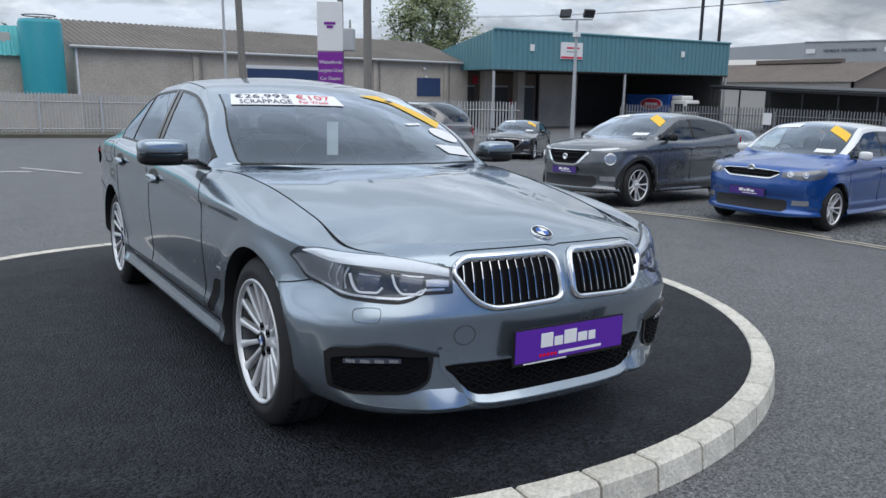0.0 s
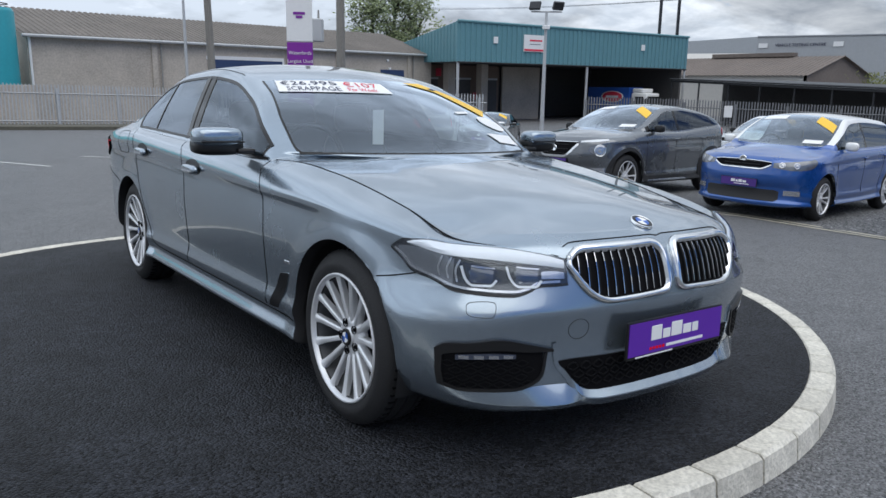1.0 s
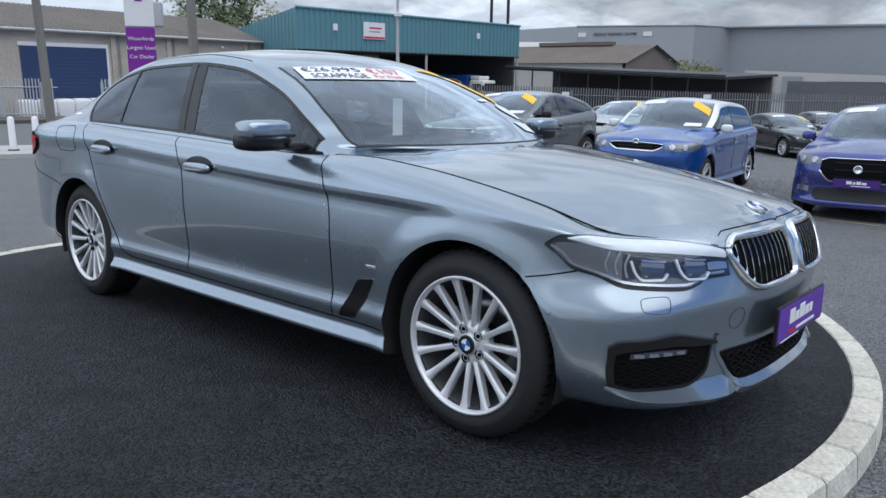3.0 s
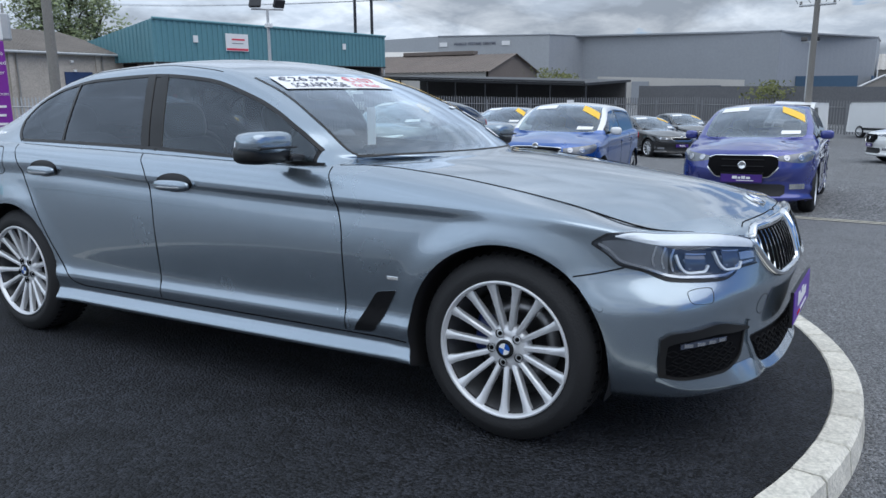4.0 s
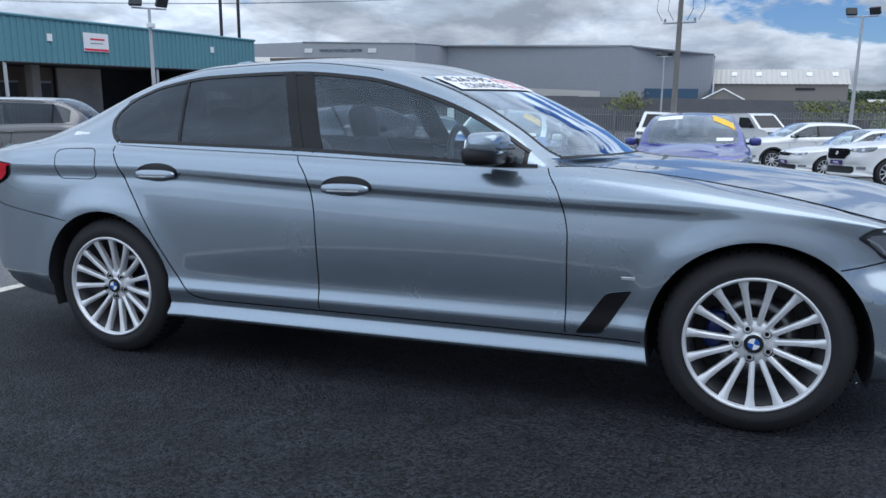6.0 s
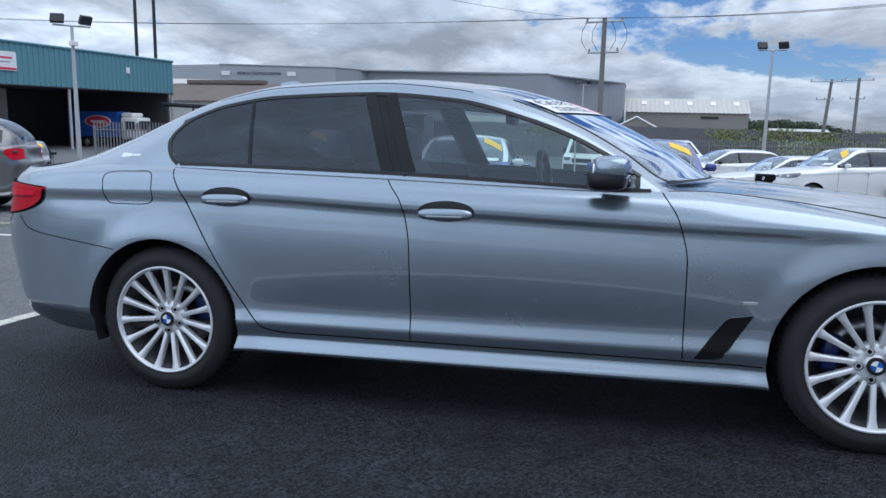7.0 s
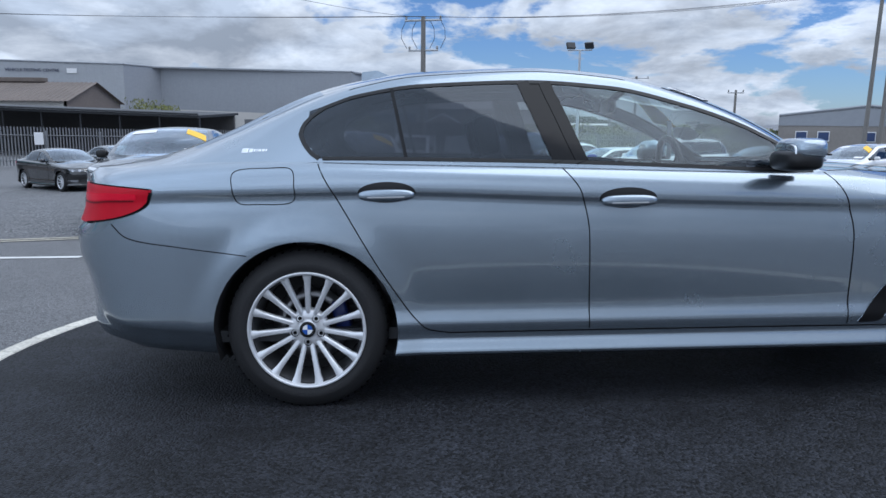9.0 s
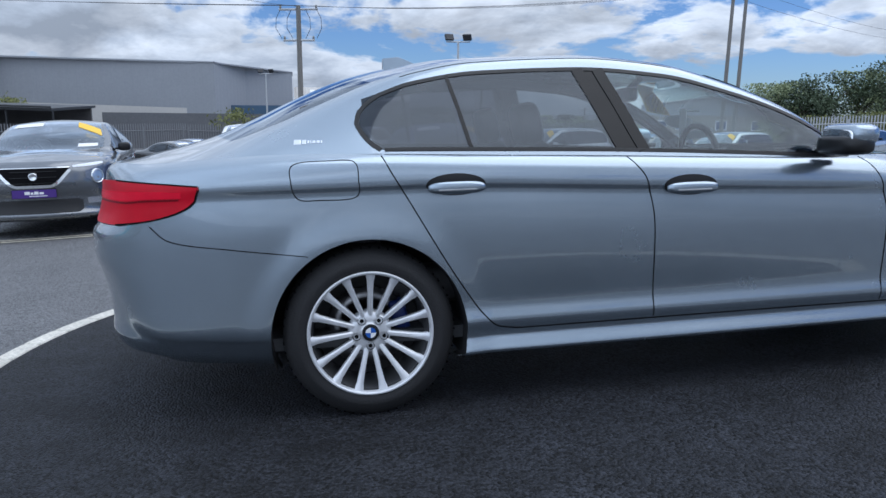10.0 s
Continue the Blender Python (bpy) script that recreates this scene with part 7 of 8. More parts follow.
    part("wall_body", box(.2, 4.0, 39.9, 40.2, -1.8, .95, .02), M_RENDER, lw)


left_building()
for q in range(6):
    bag = thing("wrapped_pallet", "white plastic-wrapped pallet load beside the shed wall", "pallet", group="wrapped pallets")
    rounded_part("wrapped_load", (13.9 + q * 1.06, 42.45 + q * .154, -.95), (.50, .45, .62), M_SIGNW, bag, .35, n=20)
    part("pallet_base", box(13.9 + q * 1.06 - .5, 13.9 + q * 1.06 + .5, 42.0 + q * .154, 42.9 + q * .154, -1.75, -1.56, .01), M_WOOD, bag)
palisade("palisade_fence", (-34.0, 35.4), (13.5, 37.2), 2.05, "galvanised palisade fence along the road")
fk = new("verge_kerb", mesh_from("verge_kerb", [(x, y, base_z(x, y) + z) for x in np.linspace(-34, 14, 17) for y, z in ((34.7, -.1), (34.7, .16), (35.1, .18), (38.0, .2))], [(i * 4 + j, (i + 1) * 4 + j, (i + 1) * 4 + j + 1, i * 4 + j + 1) for i in range(16) for j in range(3)], M_MOSS, False))
tagged(fk, "low concrete kerb under the palisade fence", "kerb", kind="structure")
palisade("palisade_fence", (14.5, 34.4), (22.6, 26.4), 2.05, "galvanised palisade fence round the canopy yard")
palisade("palisade_fence", (31.0, 27.5), (47.5, 8.5), 2.05, "weathered grey palisade fence behind the sales yard", steel=M_OLDSTEEL)
palisade("palisade_fence", (47.5, 8.5), (50.0, -26.0), 2.0, "weathered palisade fence at the yard's far side", steel=M_OLDSTEEL)


def canopy():
    """Open-fronted depot under a teal ribbed fascia."""
    A, Bp = Vector((31.9, 41.3, 0)), Vector((56.0, 39.3, 0))
    d = (Bp - A).normalized()
    n = Vector((d.y, -d.x, 0))
    L = (Bp - A).length
    zt, zf = 5.80, 2.95
    c = thing("depot_canopy", "open depot with a teal ribbed fascia and steel posts", "building")
    at = lambda s, z, back=0.0: A + d * s - n * back + Vector((0, 0, z))
    ribbed("fascia", at(0, zf), d, (0, 0, 1), L, zt - zf, .46, .06, M_TEAL, c, "teal ribbed metal fascia", 2.72)
    part("fascia_cap", add_sweep(bmesh.new(), [at(-.05, zt + .02, -.05), at(L + .05, 5.70, -.05)], .10, 6), M_TEAL, c)
    part("fascia_edge", add_sweep(bmesh.new(), [at(0, zf - .03, -.03), at(L, zf - .03, -.03)], .06, 6), M_DARKSTEEL, c)
    # side fascia, sloping down to the back
    ribbed("side_fascia", at(0, zf, 14.0), n, (0, 0, 1), 14.0, .75, .46, .06, M_TEAL, c, "sloping teal side cladding", zt - zf)
    slab("roof", [at(0, zt - .02, .05), at(L, zt - .05, .05), at(L, zf + .72, 14), at(0, zf + .72, 14)], .08, M_TEAL, c)
    # ceiling, inner walls and doorways have the canopy's shade in their colour
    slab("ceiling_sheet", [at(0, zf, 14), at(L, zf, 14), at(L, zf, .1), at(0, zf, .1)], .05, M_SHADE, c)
    for s in (.1, 12.6, L - .1):
        part("canopy_post", add_sweep(bmesh.new(), [at(s, -2.0, .1), at(s, zf, .1)], .11, 8), M_GALV, c)
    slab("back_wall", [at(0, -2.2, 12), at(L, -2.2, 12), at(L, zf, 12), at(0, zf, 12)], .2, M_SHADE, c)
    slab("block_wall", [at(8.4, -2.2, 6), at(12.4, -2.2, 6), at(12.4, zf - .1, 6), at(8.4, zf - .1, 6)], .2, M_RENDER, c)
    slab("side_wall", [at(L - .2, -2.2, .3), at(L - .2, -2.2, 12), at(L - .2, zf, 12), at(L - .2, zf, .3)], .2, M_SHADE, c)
    for s in (2.4, 5.6):
        part("inner_post", box(-.35, .35, -.35, .35, -2.2, zf, .02), M_RENDER, c, m=Matrix.Translation(at(s, 0, 5)))
    part("platform", box(0, 7.5, 0, 3.0, -2.2, -.75, .02), M_CONC, c, m=Matrix.Translation(at(1.5, 0, 7.5)))
    rot = pose(0, 0, 0, 0, 0, math.degrees(math.atan2(d.y, d.x)))
    sg = part("fascia_sign", box(0, 2.1, -.14, -.09, 0, 1.25, .01), M_SIGNW, c, "white sign board with a red band", m=Matrix.Translation(at(5.9, 3.85)) @ rot)
    part("sign_band", box(.05, 2.05, -.155, -.14, .05, .20), M_REDPRINT, sg)
    part("sign_bar", box(.55, 1.75, -.155, -.14, .78, .90), M_REDPRINT, sg)
    part("sign_bar", box(.55, 1.6, -.155, -.14, .54, .58), M_NAVY, sg)
    for s in (3.1, 18.4):
        part("fascia_plate", box(0, .40, -.12, -.08, 0, .48, .01), M_SIGNW, c, m=Matrix.Translation(at(s, 4.35)) @ rot)
    slab("inner_wall", [at(0, -2.2, 6.4), at(8.3, -2.2, 6.4), at(8.3, zf - .1, 6.4), at(0, zf - .1, 6.4)], .2, M_BRICKWALL, c, "brown rendered inner wall")
    for s, w in ((.5, 1.6), (3.0, 2.3), (6.1, 1.9)):
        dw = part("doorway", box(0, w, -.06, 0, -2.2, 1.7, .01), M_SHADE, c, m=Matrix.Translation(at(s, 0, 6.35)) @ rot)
        part("door_frame", box(-.08, w + .08, -.04, .02, 1.7, 1.85, .01), M_GALV, dw)
    for s, z in ((1.9, 1.95), (5.55, .05)):
        part("red_notice", box(0, .5, -.06, -.02, 0, .62, .01), M_REDPRINT, c, "red wall notice", m=Matrix.Translation(at(s, z, 6.3)) @ rot)
    for s in (1.2, 4.0):
        part("wall_box", box(0, .5, -.1, 0, 0, .8, .02), M_REDPRINT, c, m=Matrix.Translation(at(s + 1.5, .2, 11.7)) @ rot)
    for x, y in ((59.2, 45.1), (60.9, 44.3)):
        ch = thing("flue_stack", "thin dark steel flue behind the depot", "flue", group="flue stacks")
        part("flue_pipe", tube((x, y, -1.8), (x, y, 13.0), .16, .15, 12), M_DARKSTEEL, ch)


canopy()


def testing_centre():
    """Large grey clad hall with a projecting sign end."""
    c = thing("testing_hall", "very large grey metal-clad hall", "building")
    lo = -2.5
    prof = [((118, 92), 9.5), ((109.3, 66), 9.25), ((112.3, 47.0), 9.0), ((118.0, 43.5), 8.95), ((116.5, 13.4), 8.45), ((126, 9.5), 8.2), ((136, 2.0), 8.1), ((150, 2.0), 8.1)]
    rng = random.Random(3)
    for (p, z0), (q, z1) in zip(prof[1:], prof[2:]):
        a, b = Vector((*p, lo)), Vector((*q, lo))
        L = (b - a).length
        mt = M_GREYCLAD2 if p[1] > 50 else M_GREYCLAD
        ribbed("wall_cladding", a, b - a, (0, 0, 1), L, z0 - lo, 1.1, .010, mt, c, "", z1 - lo)
        part("parapet_trim", add_sweep(bmesh.new(), [(*p, z0 + .03), (*q, z1 + .03)], .14, 6), M_GREYCLAD, c)
    slab("end_wall", [(118, 92, lo), (109.3, 66, lo), (109.3, 66, 9.25), (118, 92, 9.4)], .3, M_GREYCLAD2, c)
    slab("roof", [(150, 92, 9.3), (118, 92, 9.3), (109.5, 66, 9.1), (117, 43, 8.8), (116.5, 13.4, 8.3), (136, 2, 8.0), (150, 2, 8.0)][::-1], .2, M_GREYCLAD, c)
    # low lean-to with doors in front of the long wall
    slab("lean_to_wall", [(113.0, 39, lo), (111.5, 17, lo), (111.5, 17, 1.7), (113.0, 39, 2.4)], .2, M_PALEROOF, c, "pale lean-to wall")
    for y in (36.0, 32.0):
        part("shutter", box(112.2, 112.4, y - 1.3, y + 1.3, lo, 1.6, .02), M_GREYCLAD, c)
    part("wall_lettering", box(111.0, 111.1, 20, 27, .55, .95), M_NAVY, c)
    part("teal_band", box(121.0, 121.3, 3.4, 11.5, 0.2, 2.2), M_BAND, c, "dark blue lower wall band")
    part("teal_band", box(126, 137, 1.7, 1.9, 0.2, 2.2), M_BAND, c)
    me = text_mesh("wall_letters", "VEHICLE TESTING CENTRE", .62, M_NAVY, .02)
    d = Vector((112.3 - 109.3, 47.0 - 66, 0)).normalized()
    ang = math.degrees(math.atan2(d.y, d.x))
    p = Vector((109.3, 66, 0)) + d * 6.6
    piece("wall_letters", me, c, Matrix.Translation((p.x - .12, p.y, 7.9)) @ pose(0, 0, 0, 90, 0, ang), "dark capital letters on the parapet")
    for s in (1.0, 12.0):
        q = Vector((109.3, 66, 0)) + d * s
        part("wall_emblem", box(-.7, .7, -.12, -.06, -.35, .35, .01), M_SIGNW, c, m=Matrix.Translation((q.x, q.y, 7.9)) @ pose(0, 0, 0, 0, 0, ang))
    # pale warehouse with rooflights beyond
    w = thing("warehouse", "tan warehouse with a pale roof and rooflights", "building")
    part("wall", box(139, 160, -19.5, 1.5, lo, 3.3), M_TANWALL, w)
    ribbed("roof", (138.7, 1.7, 3.2), (0, -1, 0), (.75, 0, .42), 21.5, 5.2, .8, .05, M_PALEROOF, w)
    for q in range(5):
        slab("rooflight", [(141.0, -1.2 - 4 * q, 4.62), (141.0, -2.1 - 4 * q, 4.62), (142.2, -2.1 - 4 * q, 5.28), (142.2, -1.2 - 4 * q, 5.28)], .03, M_SIGNW, w)
    part("wall_sign", box(138.9, 139, -14.5, -11.5, 2.2, 2.6), M_DARKSTEEL, w)
    h = thing("gabled_house", "small grey house with a white-edged gable", "building")
    x0 = 92.0
    slab("gable_wall", [(x0, 2.5, lo), (x0, -3.5, lo), (x0, -3.5, .35), (x0, -.5, 1.9), (x0, 2.5, .35)], 6, M_TANWALL, h)
    for a, b in (((x0 - .1, 2.8, .25), (x0 - .1, -.5, 2.0)), ((x0 - .1, -.5, 2.0), (x0 - .1, -3.8, .25))):
        part("bargeboard", add_sweep(bmesh.new(), [a, b], .10, 4), M_SIGNW, h)


testing_centre()


def brown_shed():
    s = thing("brown_roof_shed", "shed with a weathered brown roof and pale wall", "building")
    x0, x1, xr = 71.0, 84.0, 77.5
    y0, y1 = 36.4, 66.0
    ze, zr, lo = 2.75, 4.75, -2.5
    slab("wall", [(x0, y1, lo), (x0, y0, lo), (x0, y0, ze), (x0, y1, ze)], .2, M_PALEROOF, s)
    slab("gable_wall", [(x0, y0, lo), (x1, y0, lo), (x1, y0, ze), (xr, y0, zr - .05), (x0, y0, ze)], .2, M_BROWNROOF, s)
    ribbed("roof", (x0 - .4, y1, ze - .1), (0, -1, 0), (xr - x0 + .4, 0, zr - ze + .1), y1 - y0 + .4, Vector((xr - x0 + .4, 0, zr - ze + .1)).length, .5, .05, M_BROWNROOF, s)
    slab("roof_back", [(xr, y0 - .4, zr), (x1 + .3, y0 - .4, ze - .1), (x1 + .3, y1, ze - .1), (xr, y1, zr)], .05, M_BROWNROOF, s)
    part("ridge_vent", box(xr - .5, xr + .5, y0 + 5, y0 + 15, zr, zr + .45, .05), M_BROWNROOF, s)
    b = thing("long_shed", "pale long roof behind the depot", "building")
    slab("roof_sheet", [(88, 80, 2.0), (88, 58, 2.0), (98, 58, 6.2), (98, 80, 6.6)], .1, M_PALEROOF, b)
    part("shed_wall", box(88.2, 98, 58.2, 80, -2.5, 2.0), M_TANWALL, b)
    # open lean-to in front with a dark roof edge
    k = thing("open_lean_to", "long open lean-to with a dark flat roof on thin posts", "shelter")
    A, Bp = Vector((51.0, 37.0, 1.95)), Vector((49.0, 17.0, 1.35))
    slab("roof", [A, Bp, Bp + Vector((9, -.5, .25)), A + Vector((9, .5, .25))], .18, M_DARKSTEEL, k)
    for q in range(8):
        p = A.lerp(Bp, q / 7)
        part("post", tube((p.x + .2, p.y, -2.2), (p.x + .2, p.y, p.z - .1), .07), M_DARKSTEEL, k)
    slab("back_wall", [(59, 37.4, -2.5), (57, 16.6, -2.5), (57, 16.6, 1.4), (59, 37.4, 2.0)], .2, M_SHADE, k)
    part("eaves_beam", add_sweep(bmesh.new(), [A + Vector((-.1, 0, .08)), Bp + Vector((-.1, 0, .08))], .07, 6), M_DARKSTEEL, k)
    # low dark wall carrying on to the right
    lw = thing("yard_wall", "long low grey block wall behind the fence", "wall")
    slab("wall_body", [(62, 17, -2.5), (66, -22, -2.5), (66, -22, .75), (62, 17, 1.1)], .3, M_BLOCK, lw)
    for i, (x, y, h, sp, sd) in enumerate(((63, 26, 1.9, 1.6, 3), (61, 23.4, 1.3, 1.1, 4), (60.8, 6.5, 2.2, 1.5, 5), (61, -8, 1.6, 2.0, 6), (62, -11.5, 1.7, 2.0, 8), (62.5, -15, 1.5, 2.0, 9))):
        tree(x, y, -1.7 + (2.6 if y > 20 else 1.0), h, sp, M_BUSH, "yellow-green bush on the yard's edge", 20 + i, 500, .16, "bush", .0, False)
    nb = thing("fence_notice", "white notice tied to the fence", "sign", group="fence notices")
    part("notice_board", box(-.02, .02, -.22, .22, -.32, .32, .005), M_SIGNW, nb, m=Matrix.Translation((36.0, 21.4, .05)) @ pose(0, 0, 0, 0, 0, 41))
    nb = thing("fence_notice", "white notice tied to the fence", "sign", group="fence notices")
    part("notice_board", box(-.02, .02, -.22, .22, -.32, .32, .005), M_SIGNW, nb, m=Matrix.Translation((41.5, 15.1, .0)) @ pose(0, 0, 0, 0, 0, 41))


brown_shed()


def wire(name, a, b, sag, r=.009, n=20):
    pts = [Vector(a).lerp(Vector(b), t) - Vector((0, 0, sag * 4 * t * (1 - t))) for t in np.linspace(0, 1, n)]
    return tagged(part(name, add_sweep(bmesh.new(), pts, r, 4), M_DARKSTEEL), "thin dark overhead cable", "cable", "overhead cables")


def utility_pole(x, y, top, label, arms=(), r=.15, lean=(0, 0), material=None, drop=False):
    p = thing("utility_pole", label, "pole", group="utility poles")
    z0 = base_z(x, y)
    part("pole_shaft", add_sweep(bmesh.new(), [(x, y, z0 - .4), (x + lean[0], y + lean[1], top)], [r, r * .72], 10), material or M_WOOD, p)
    for z, hw, dx, dy in arms:
        arm = part("crossarm", add_sweep(bmesh.new(), [(x - dx * hw, y - dy * hw, z), (x + dx * hw, y + dy * hw, z)], .06, 6), M_GALV, p)
        for q in (-.92, 0, .92):
            px, py = x + dx * hw * q, y + dy * hw * q
            v, f = lathe([(0, .03), (.05, .07), (.08, .04), (.13, .07), (.17, .03), (.2, 0)], 8, "z")
            piece("insulator", mesh_from("insulator", v, f, M_CONC), p, Matrix.Translation((px, py, z + .04)))
    return p


def poles():
    up = utility_pole
    up(8.7, 16.2, 7.6, "thick weathered wooden pole beside the road", r=.14)
    up(6.0, 19.3, 7.4, "leaning dark wooden pole with a cable", r=.13, lean=(-.18, 0))
    up(11.95, 40.6, 6.6, "slim grey pole against the shed", r=.10, material=M_GALV)
    q = up(11.28, 23.5, 7.4, "wooden pole that carries a transformer box", ((5.6, .55, .8, -.6),), r=.14)
    part("transformer", box(-.42, .42, -.3, .3, -.42, .42, .04), M_GALV, q, "grey transformer box", m=Matrix.Translation((11.26, 23.2, 3.25)) @ pose(0, 0, 0, 0, 0, -35))
    for s in (-.22, .22):
        part("bushing", tube((11.26 + s, 23.2 - s * .6, 3.6), (11.26 + s, 23.2 - s * .6, 4.0), .05, .03), M_CONC, q)
    # pole with crossarms and drop loops
    py = up(37.9, 1.4, 6.65, "wooden power pole with two crossarms", ((6.45, 1.05, .3, .95), (4.88, .85, .3, .95)), r=.17)
    for s in (-.95, -.35, .35, .95):
        x, y = 37.9 + .3 * s, 1.4 + .95 * s
        pts = [(x, y, 6.5), (x - .05, y + .25 * (1 if s > 0 else -1), 6.0), (x, y + .28 * (1 if s > 0 else -1), 5.5), (x, y * 1.0 - .02, 4.98)]
        part("drop_loop", add_sweep(bmesh.new(), pts, .016, 5), M_DARKSTEEL, py)
    up(81.7, -19.0, 6.0, "far wooden pole with a crossarm", ((5.8, 1.5, .2, .98), (4.0, .8, .2, .98)), r=.2, lean=(0, -.5))
    up(84.0, -22.6, 6.3, "far wooden pole with a crossarm", ((6.1, 1.4, .2, .98), (4.2, .7, .2, .98)), r=.2)
    up(30.37, -18.75, 7.6, "tall dark wooden pole", r=.11, lean=(.0, -.25))
    up(31.03, -19.85, 7.6, "tall dark wooden pole beside its twin", ((6.9, .25, .3, .95),), r=.11, lean=(.0, -.25))
    up(56.0, -23.0, 3.7, "short pole with a transformer near the low hall", ((3.5, .6, .2, .98),), r=.12)
    up(120.0, -47.0, 2.1, "distant short wooden pole with a crossarm", ((1.9, .8, .2, .98),), r=.16)
    for dz, dy in ((0, -.9), (0, .1), (0, .9)):
        wire("cable", (37.9, 1.4 + dy, 6.65 + dz), (31.0, -19.9 + dy * .3, 7.3), .5)
        wire("cable", (37.9, 1.4 + dy, 6.65 + dz), (44.0, 70 + dy, 9.5), .9)
    wire("cable", (6.0, 19.3, 5.6), (-26, 30, 4.9), .25)
    wire("cable", (6.0, 19.3, 5.6), (11.0, 23.6, 5.3), .18)
    wire("cable", (8.7, 16.2, 7.2), (37.9, 1.4, 6.6), .9)
    for dx in (0, .6):
        wire("cable", (31.0, -19.9, 7.2 - dx), (60, -60, 8.5 - dx), .6)

    def lamp_post(x, y, top, label, yaw, heads=2):
        p = thing("lamp_post", label, "lamp post", group="lamp posts")
        z0 = base_z(x, y)
        part("post", add_sweep(bmesh.new(), [(x, y, z0 - .3), (x, y, z0 + 1.2), (x, y, top)], [.10, .085, .05], 12), M_GALV, p)
        c, s = math.cos(radians(yaw)), math.sin(radians(yaw))
        part("head_bar", add_sweep(bmesh.new(), [(x - c * .6, y - s * .6, top), (x + c * .6, y + s * .6, top)], .035, 6), M_GALV, p)
        for q in (-1, 1):
            hd = part("floodlight", box(-.22, .22, -.07, .07, -.16, .16, .02), M_DARKSTEEL, p, m=Matrix.Translation((x + c * .45 * q, y + s * .45 * q, top + .22)) @ pose(0, 0, 0, 25 * q, 0, yaw + 25 * q))
        if heads == 3:
            part("camera_housing", box(-.12, .12, -.1, .1, -.08, .08, .02), M_SIGNW, p, m=Matrix.Translation((x - .1, y - .12, top - .6)))
        return p

    lamp_post(19.1, 18.6, 4.15, "galvanised lamp post with two floodlights", -40, 3)
    lamp_post(34.3, -6.4, 4.65, "galvanised lamp post with two floodlights", 80)
    lamp_post(62.0, 4.0, 4.3, "distant lamp post with two floodlights", 80)

    s = thing("totem_sign", "tall dealer totem, white above purple", "sign")
    m = Matrix.Translation((9.65, 20.9, 0)) @ pose(0, 0, 0, 0, 0, -28)
    part("sign_body", box(-.44, .44, -.12, .12, 2.68, 4.35, .02), M_SIGNW, s, "white upper panel", m=m)
    part("sign_base", box(-.44, .44, -.12, .12, -1.2, 2.66, .02), M_SIGNP, s, "purple lower panel", m=m)
    for z, w in ((3.62, .40), (3.50, .22)):
        part("mark_bar", box(-w / 2, w / 2, -.135, -.12, z - .045, z + .045), M_SIGNP, s, m=m)
    for words, z in (("Waterfords", 2.30), ("Largest Used", 2.02), ("Car Dealer", 1.74)):
        piece("sign_words", text_mesh("sign_words", words, .165, M_WHITE, .004), s, m @ Matrix.Translation((0, -.13, z)) @ pose(0, 0, 0, 90), "white sign lettering")
    piece("sign_words", text_mesh("sign_words", "OPENING HOURS", .105, M_WHITE, .004), s, m @ Matrix.Translation((0, -.13, 1.10)) @ pose(0, 0, 0, 90), "white sign lettering")
    for z, w in ((.74, .62), (.48, .56), (.22, .60), (-.04, .34)):
        part("sign_strip", box(-w / 2, w / 2, -.135, -.12, z - .035, z + .035), M_WHITE, s, m=m)


poles()


def low_hall():
    h = thing("low_hall", "low tan hall with a shallow grey-edged gable", "building")
    L, P, R = Vector((46, -22, 0)), Vector((43.6, -26.6, 0)), Vector((41.0, -31.6, 0))
    back = Vector((.885, -.46, 0)) * 12
    lo, up = -2.4, Vector((0, 0, 1))
    at = lambda v, z: v + up * z
    slab("wall", [at(L, lo), at(R, lo), at(R, 1.62), at(P, 2.22), at(L, 1.62)], .3, M_TANWALL, h)
    part("roof_trim", add_sweep(bmesh.new(), [at(L, 1.68), at(P, 2.30), at(R, 1.68)], .09, 6), M_GREYCLAD, h)
    slab("wall_band", [at(L, 1.02) - back * .003, at(R, 1.02) - back * .003, at(R, 1.55) - back * .003, at(P, 2.15) - back * .003, at(L, 1.55) - back * .003], .03, M_GREYCLAD, h)
    slab("end_wall", [at(L + back, lo), at(L, lo), at(L, 1.6), at(L + back, 1.6)], .3, M_TANWALL, h)
    slab("roof", [at(L, 1.66), at(P, 2.26), at(P + back, 2.26), at(L + back, 1.66)], .1, M_GREYCLAD, h)
    slab("roof", [at(P, 2.26), at(R, 1.66), at(R + back, 1.66), at(P + back, 2.26)], .1, M_GREYCLAD, h)
    d = (R - L).normalized()
    yaw = math.degrees(math.atan2(d.y, d.x))
    for t in (.13, .25, .49, .70, .88):
        w = part("window", box(-.36, .36, -.05, .05, -.32, .32, .01), M_SIGNW, h, m=Matrix.Translation(at(L.lerp(R, t), .35) - back * .004) @ pose(0, 0, 0, 0, 0, yaw))
        part("window_pane", box(-.31, .31, -.07, .07, -.27, .27), M_ROLLER, w)
    palisade("palisade_fence", (36.0, -27.0), (20.0, -40.0), 2.0, "palisade fence in front of the trees")


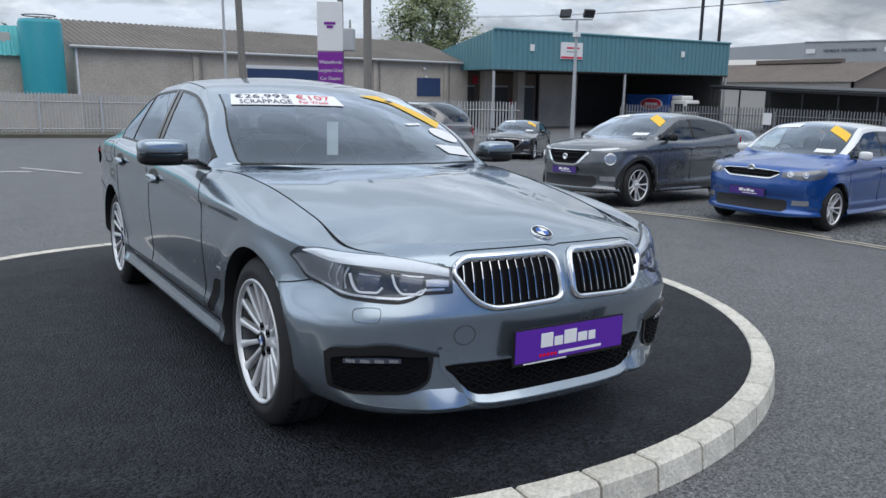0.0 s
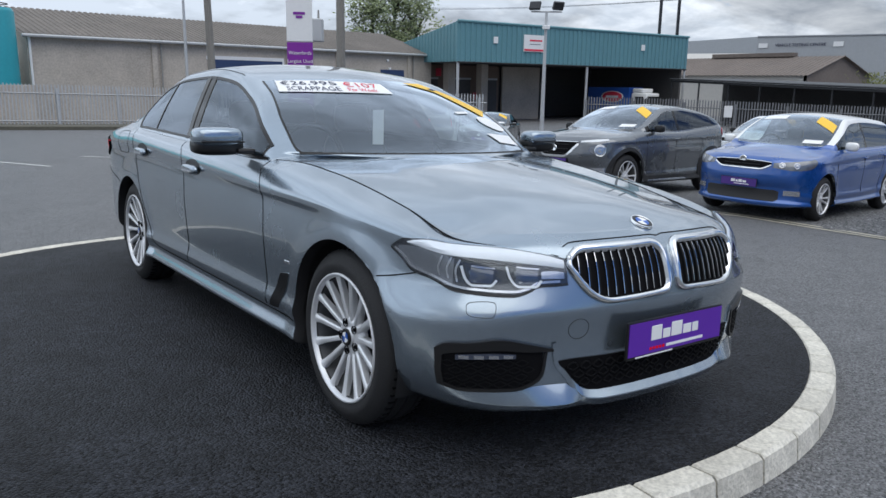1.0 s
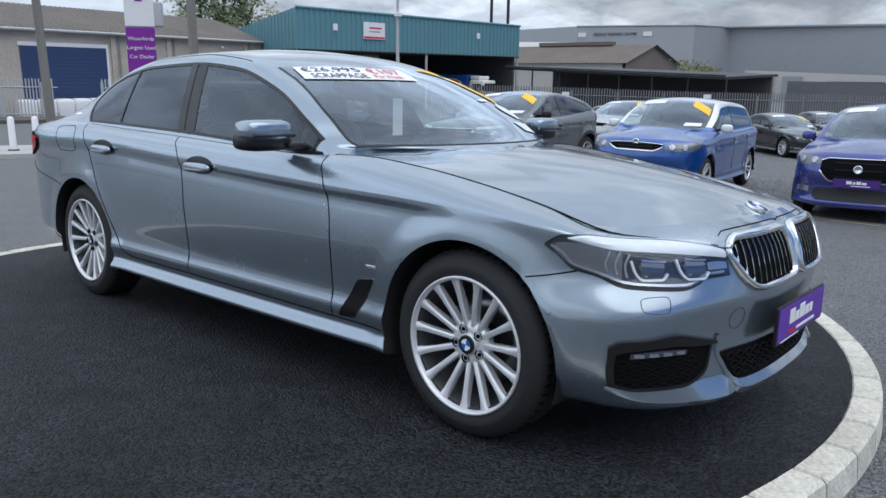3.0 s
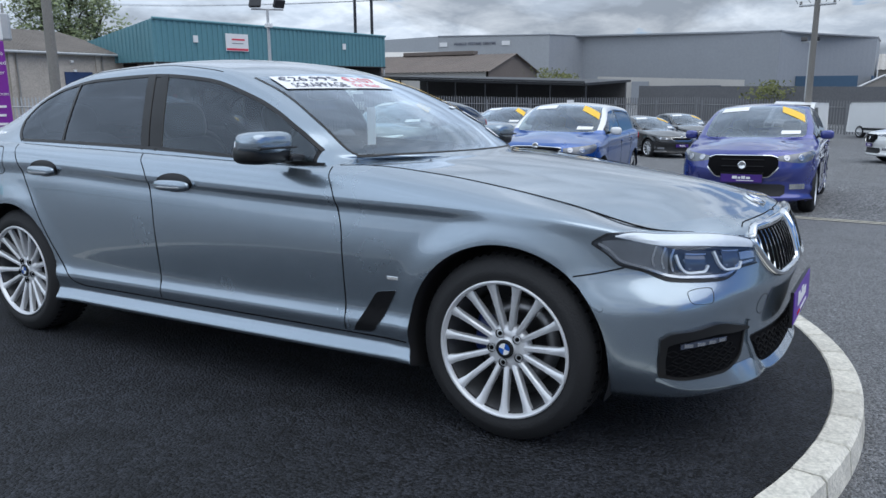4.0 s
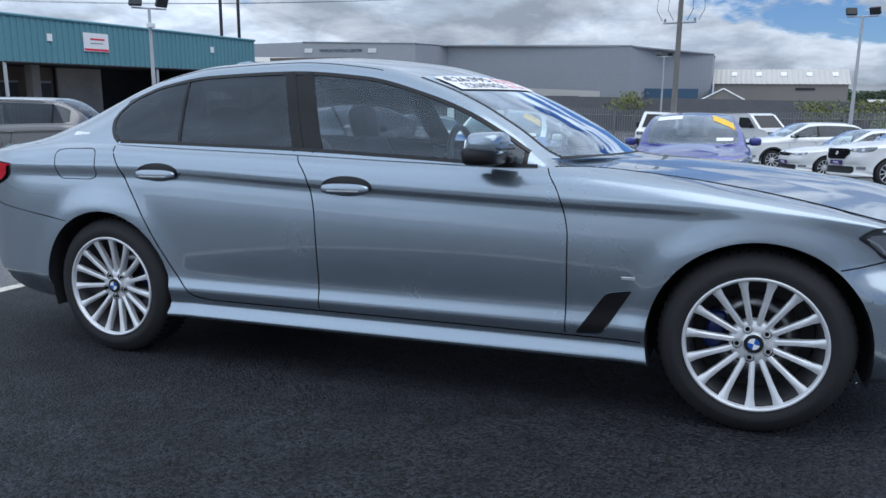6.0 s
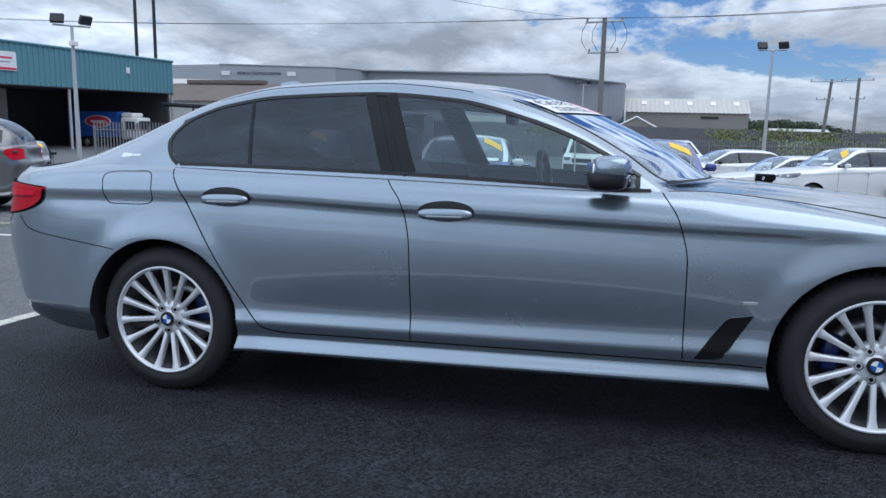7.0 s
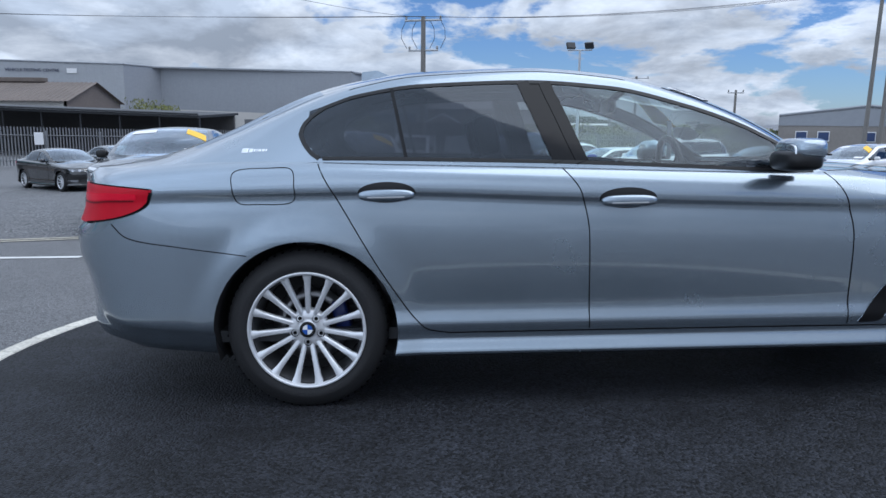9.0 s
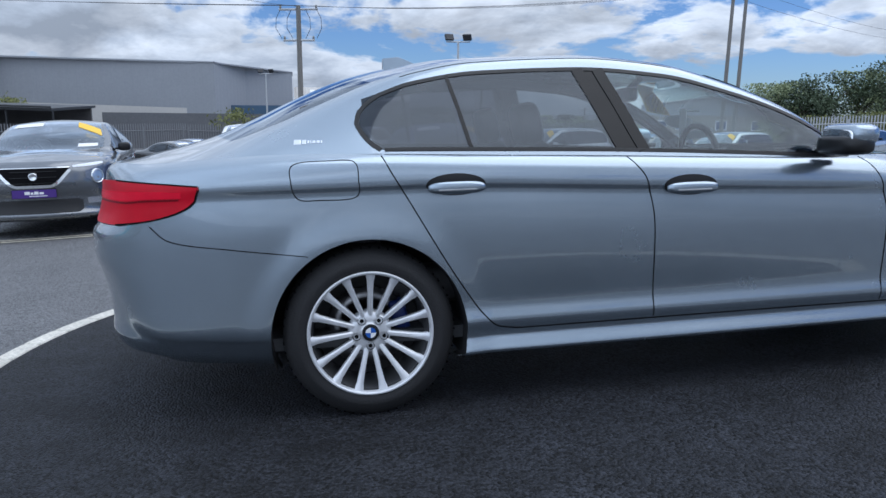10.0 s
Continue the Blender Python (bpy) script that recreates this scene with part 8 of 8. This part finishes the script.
low_hall()
tree(37.0, 62.0, -1.0, 12.5, 2.6, M_LEAF, "tall thinly leafed spring tree behind the shed", 1, 5200, .21, bare=.3)
tree(40.2, 63.0, -1.0, 13.5, 2.4, M_LEAF, "tall thinly leafed spring tree behind the shed", 2, 5200, .21, bare=.3)
tree(43.4, 64.0, -1.0, 12.0, 2.3, M_LEAF, "tall thinly leafed spring tree behind the shed", 5, 4200, .21, bare=.3)
tree(-1.0, 56.0, -1.0, 6.6, 2.2, M_LEAFD, "small dark tree behind the teal annex", 3, 1800, .18)
rng = random.Random(11)
for i in range(10):
    x, y = 41.8 - i * .95 + rng.uniform(-.4, .4), -29.6 - i * 1.25 + rng.uniform(-.4, .4)
    tree(x, y, -2.0, 4.9 + min(i, 4) * .38 + rng.uniform(-.3, .3), 1.55, M_LEAFD if i % 3 else M_LEAF, "dense green tree at the edge of the yard", 40 + i, 5200, .10, bare=.0)
for i in range(6):
    x, y = 36.6 - i * 1.1 + rng.uniform(-.3, .3), -29.4 - i * 1.3 + rng.uniform(-.3, .3)
    tree(x, y, -1.9, 3.0 + rng.uniform(-.3, .3), 1.3, M_BUSH, "light green bush below the trees", 60 + i, 3000, .085, "bush", .0, False)
for i in range(11):
    tree(192 + rng.uniform(-3, 3), -25 - i * 2.2, -2.4, 4.9 + rng.uniform(-.5, .5) - max(0, i - 6) * .35, 2.0, M_LEAFD, "distant dark conifer in a shelter belt", 80 + i, 1500, .30, bare=.0)
for i in range(14):
    tree(188 + rng.uniform(-6, 6), -49 - i * 3.1, -2.6, 2.2 + rng.uniform(-.5, 1.3), 2.0, M_LEAF if i % 3 else M_LEAFD, "low distant tree on the skyline", 140 + i, 1100, .30, bare=.0)
fh = thing("far_hall", "low tan hall with a pale grey roof", "building")
part("wall", box(146.5, 156, -34.6, -24.6, -2.6, -.3, .02), M_TANWALL, fh)
slab("roof", [(146.0, -24.2, -.35), (146.0, -35.0, -.35), (151.0, -35.0, .75), (151.0, -24.2, .75)], .12, M_PALEROOF, fh)
for i in range(11):
    x, y = 56.0 - i * .95 + rng.uniform(-.6, .6), -13.0 - i * 1.9 + rng.uniform(-.5, .5)
    tree(x, y, -2.3, 2.6 + rng.uniform(-.4, .5), 1.9, M_BUSH if i % 3 else M_LEAF, "yellow-green hedge bush beyond the yard", 120 + i, 1600, .13, "bush", .0, False)
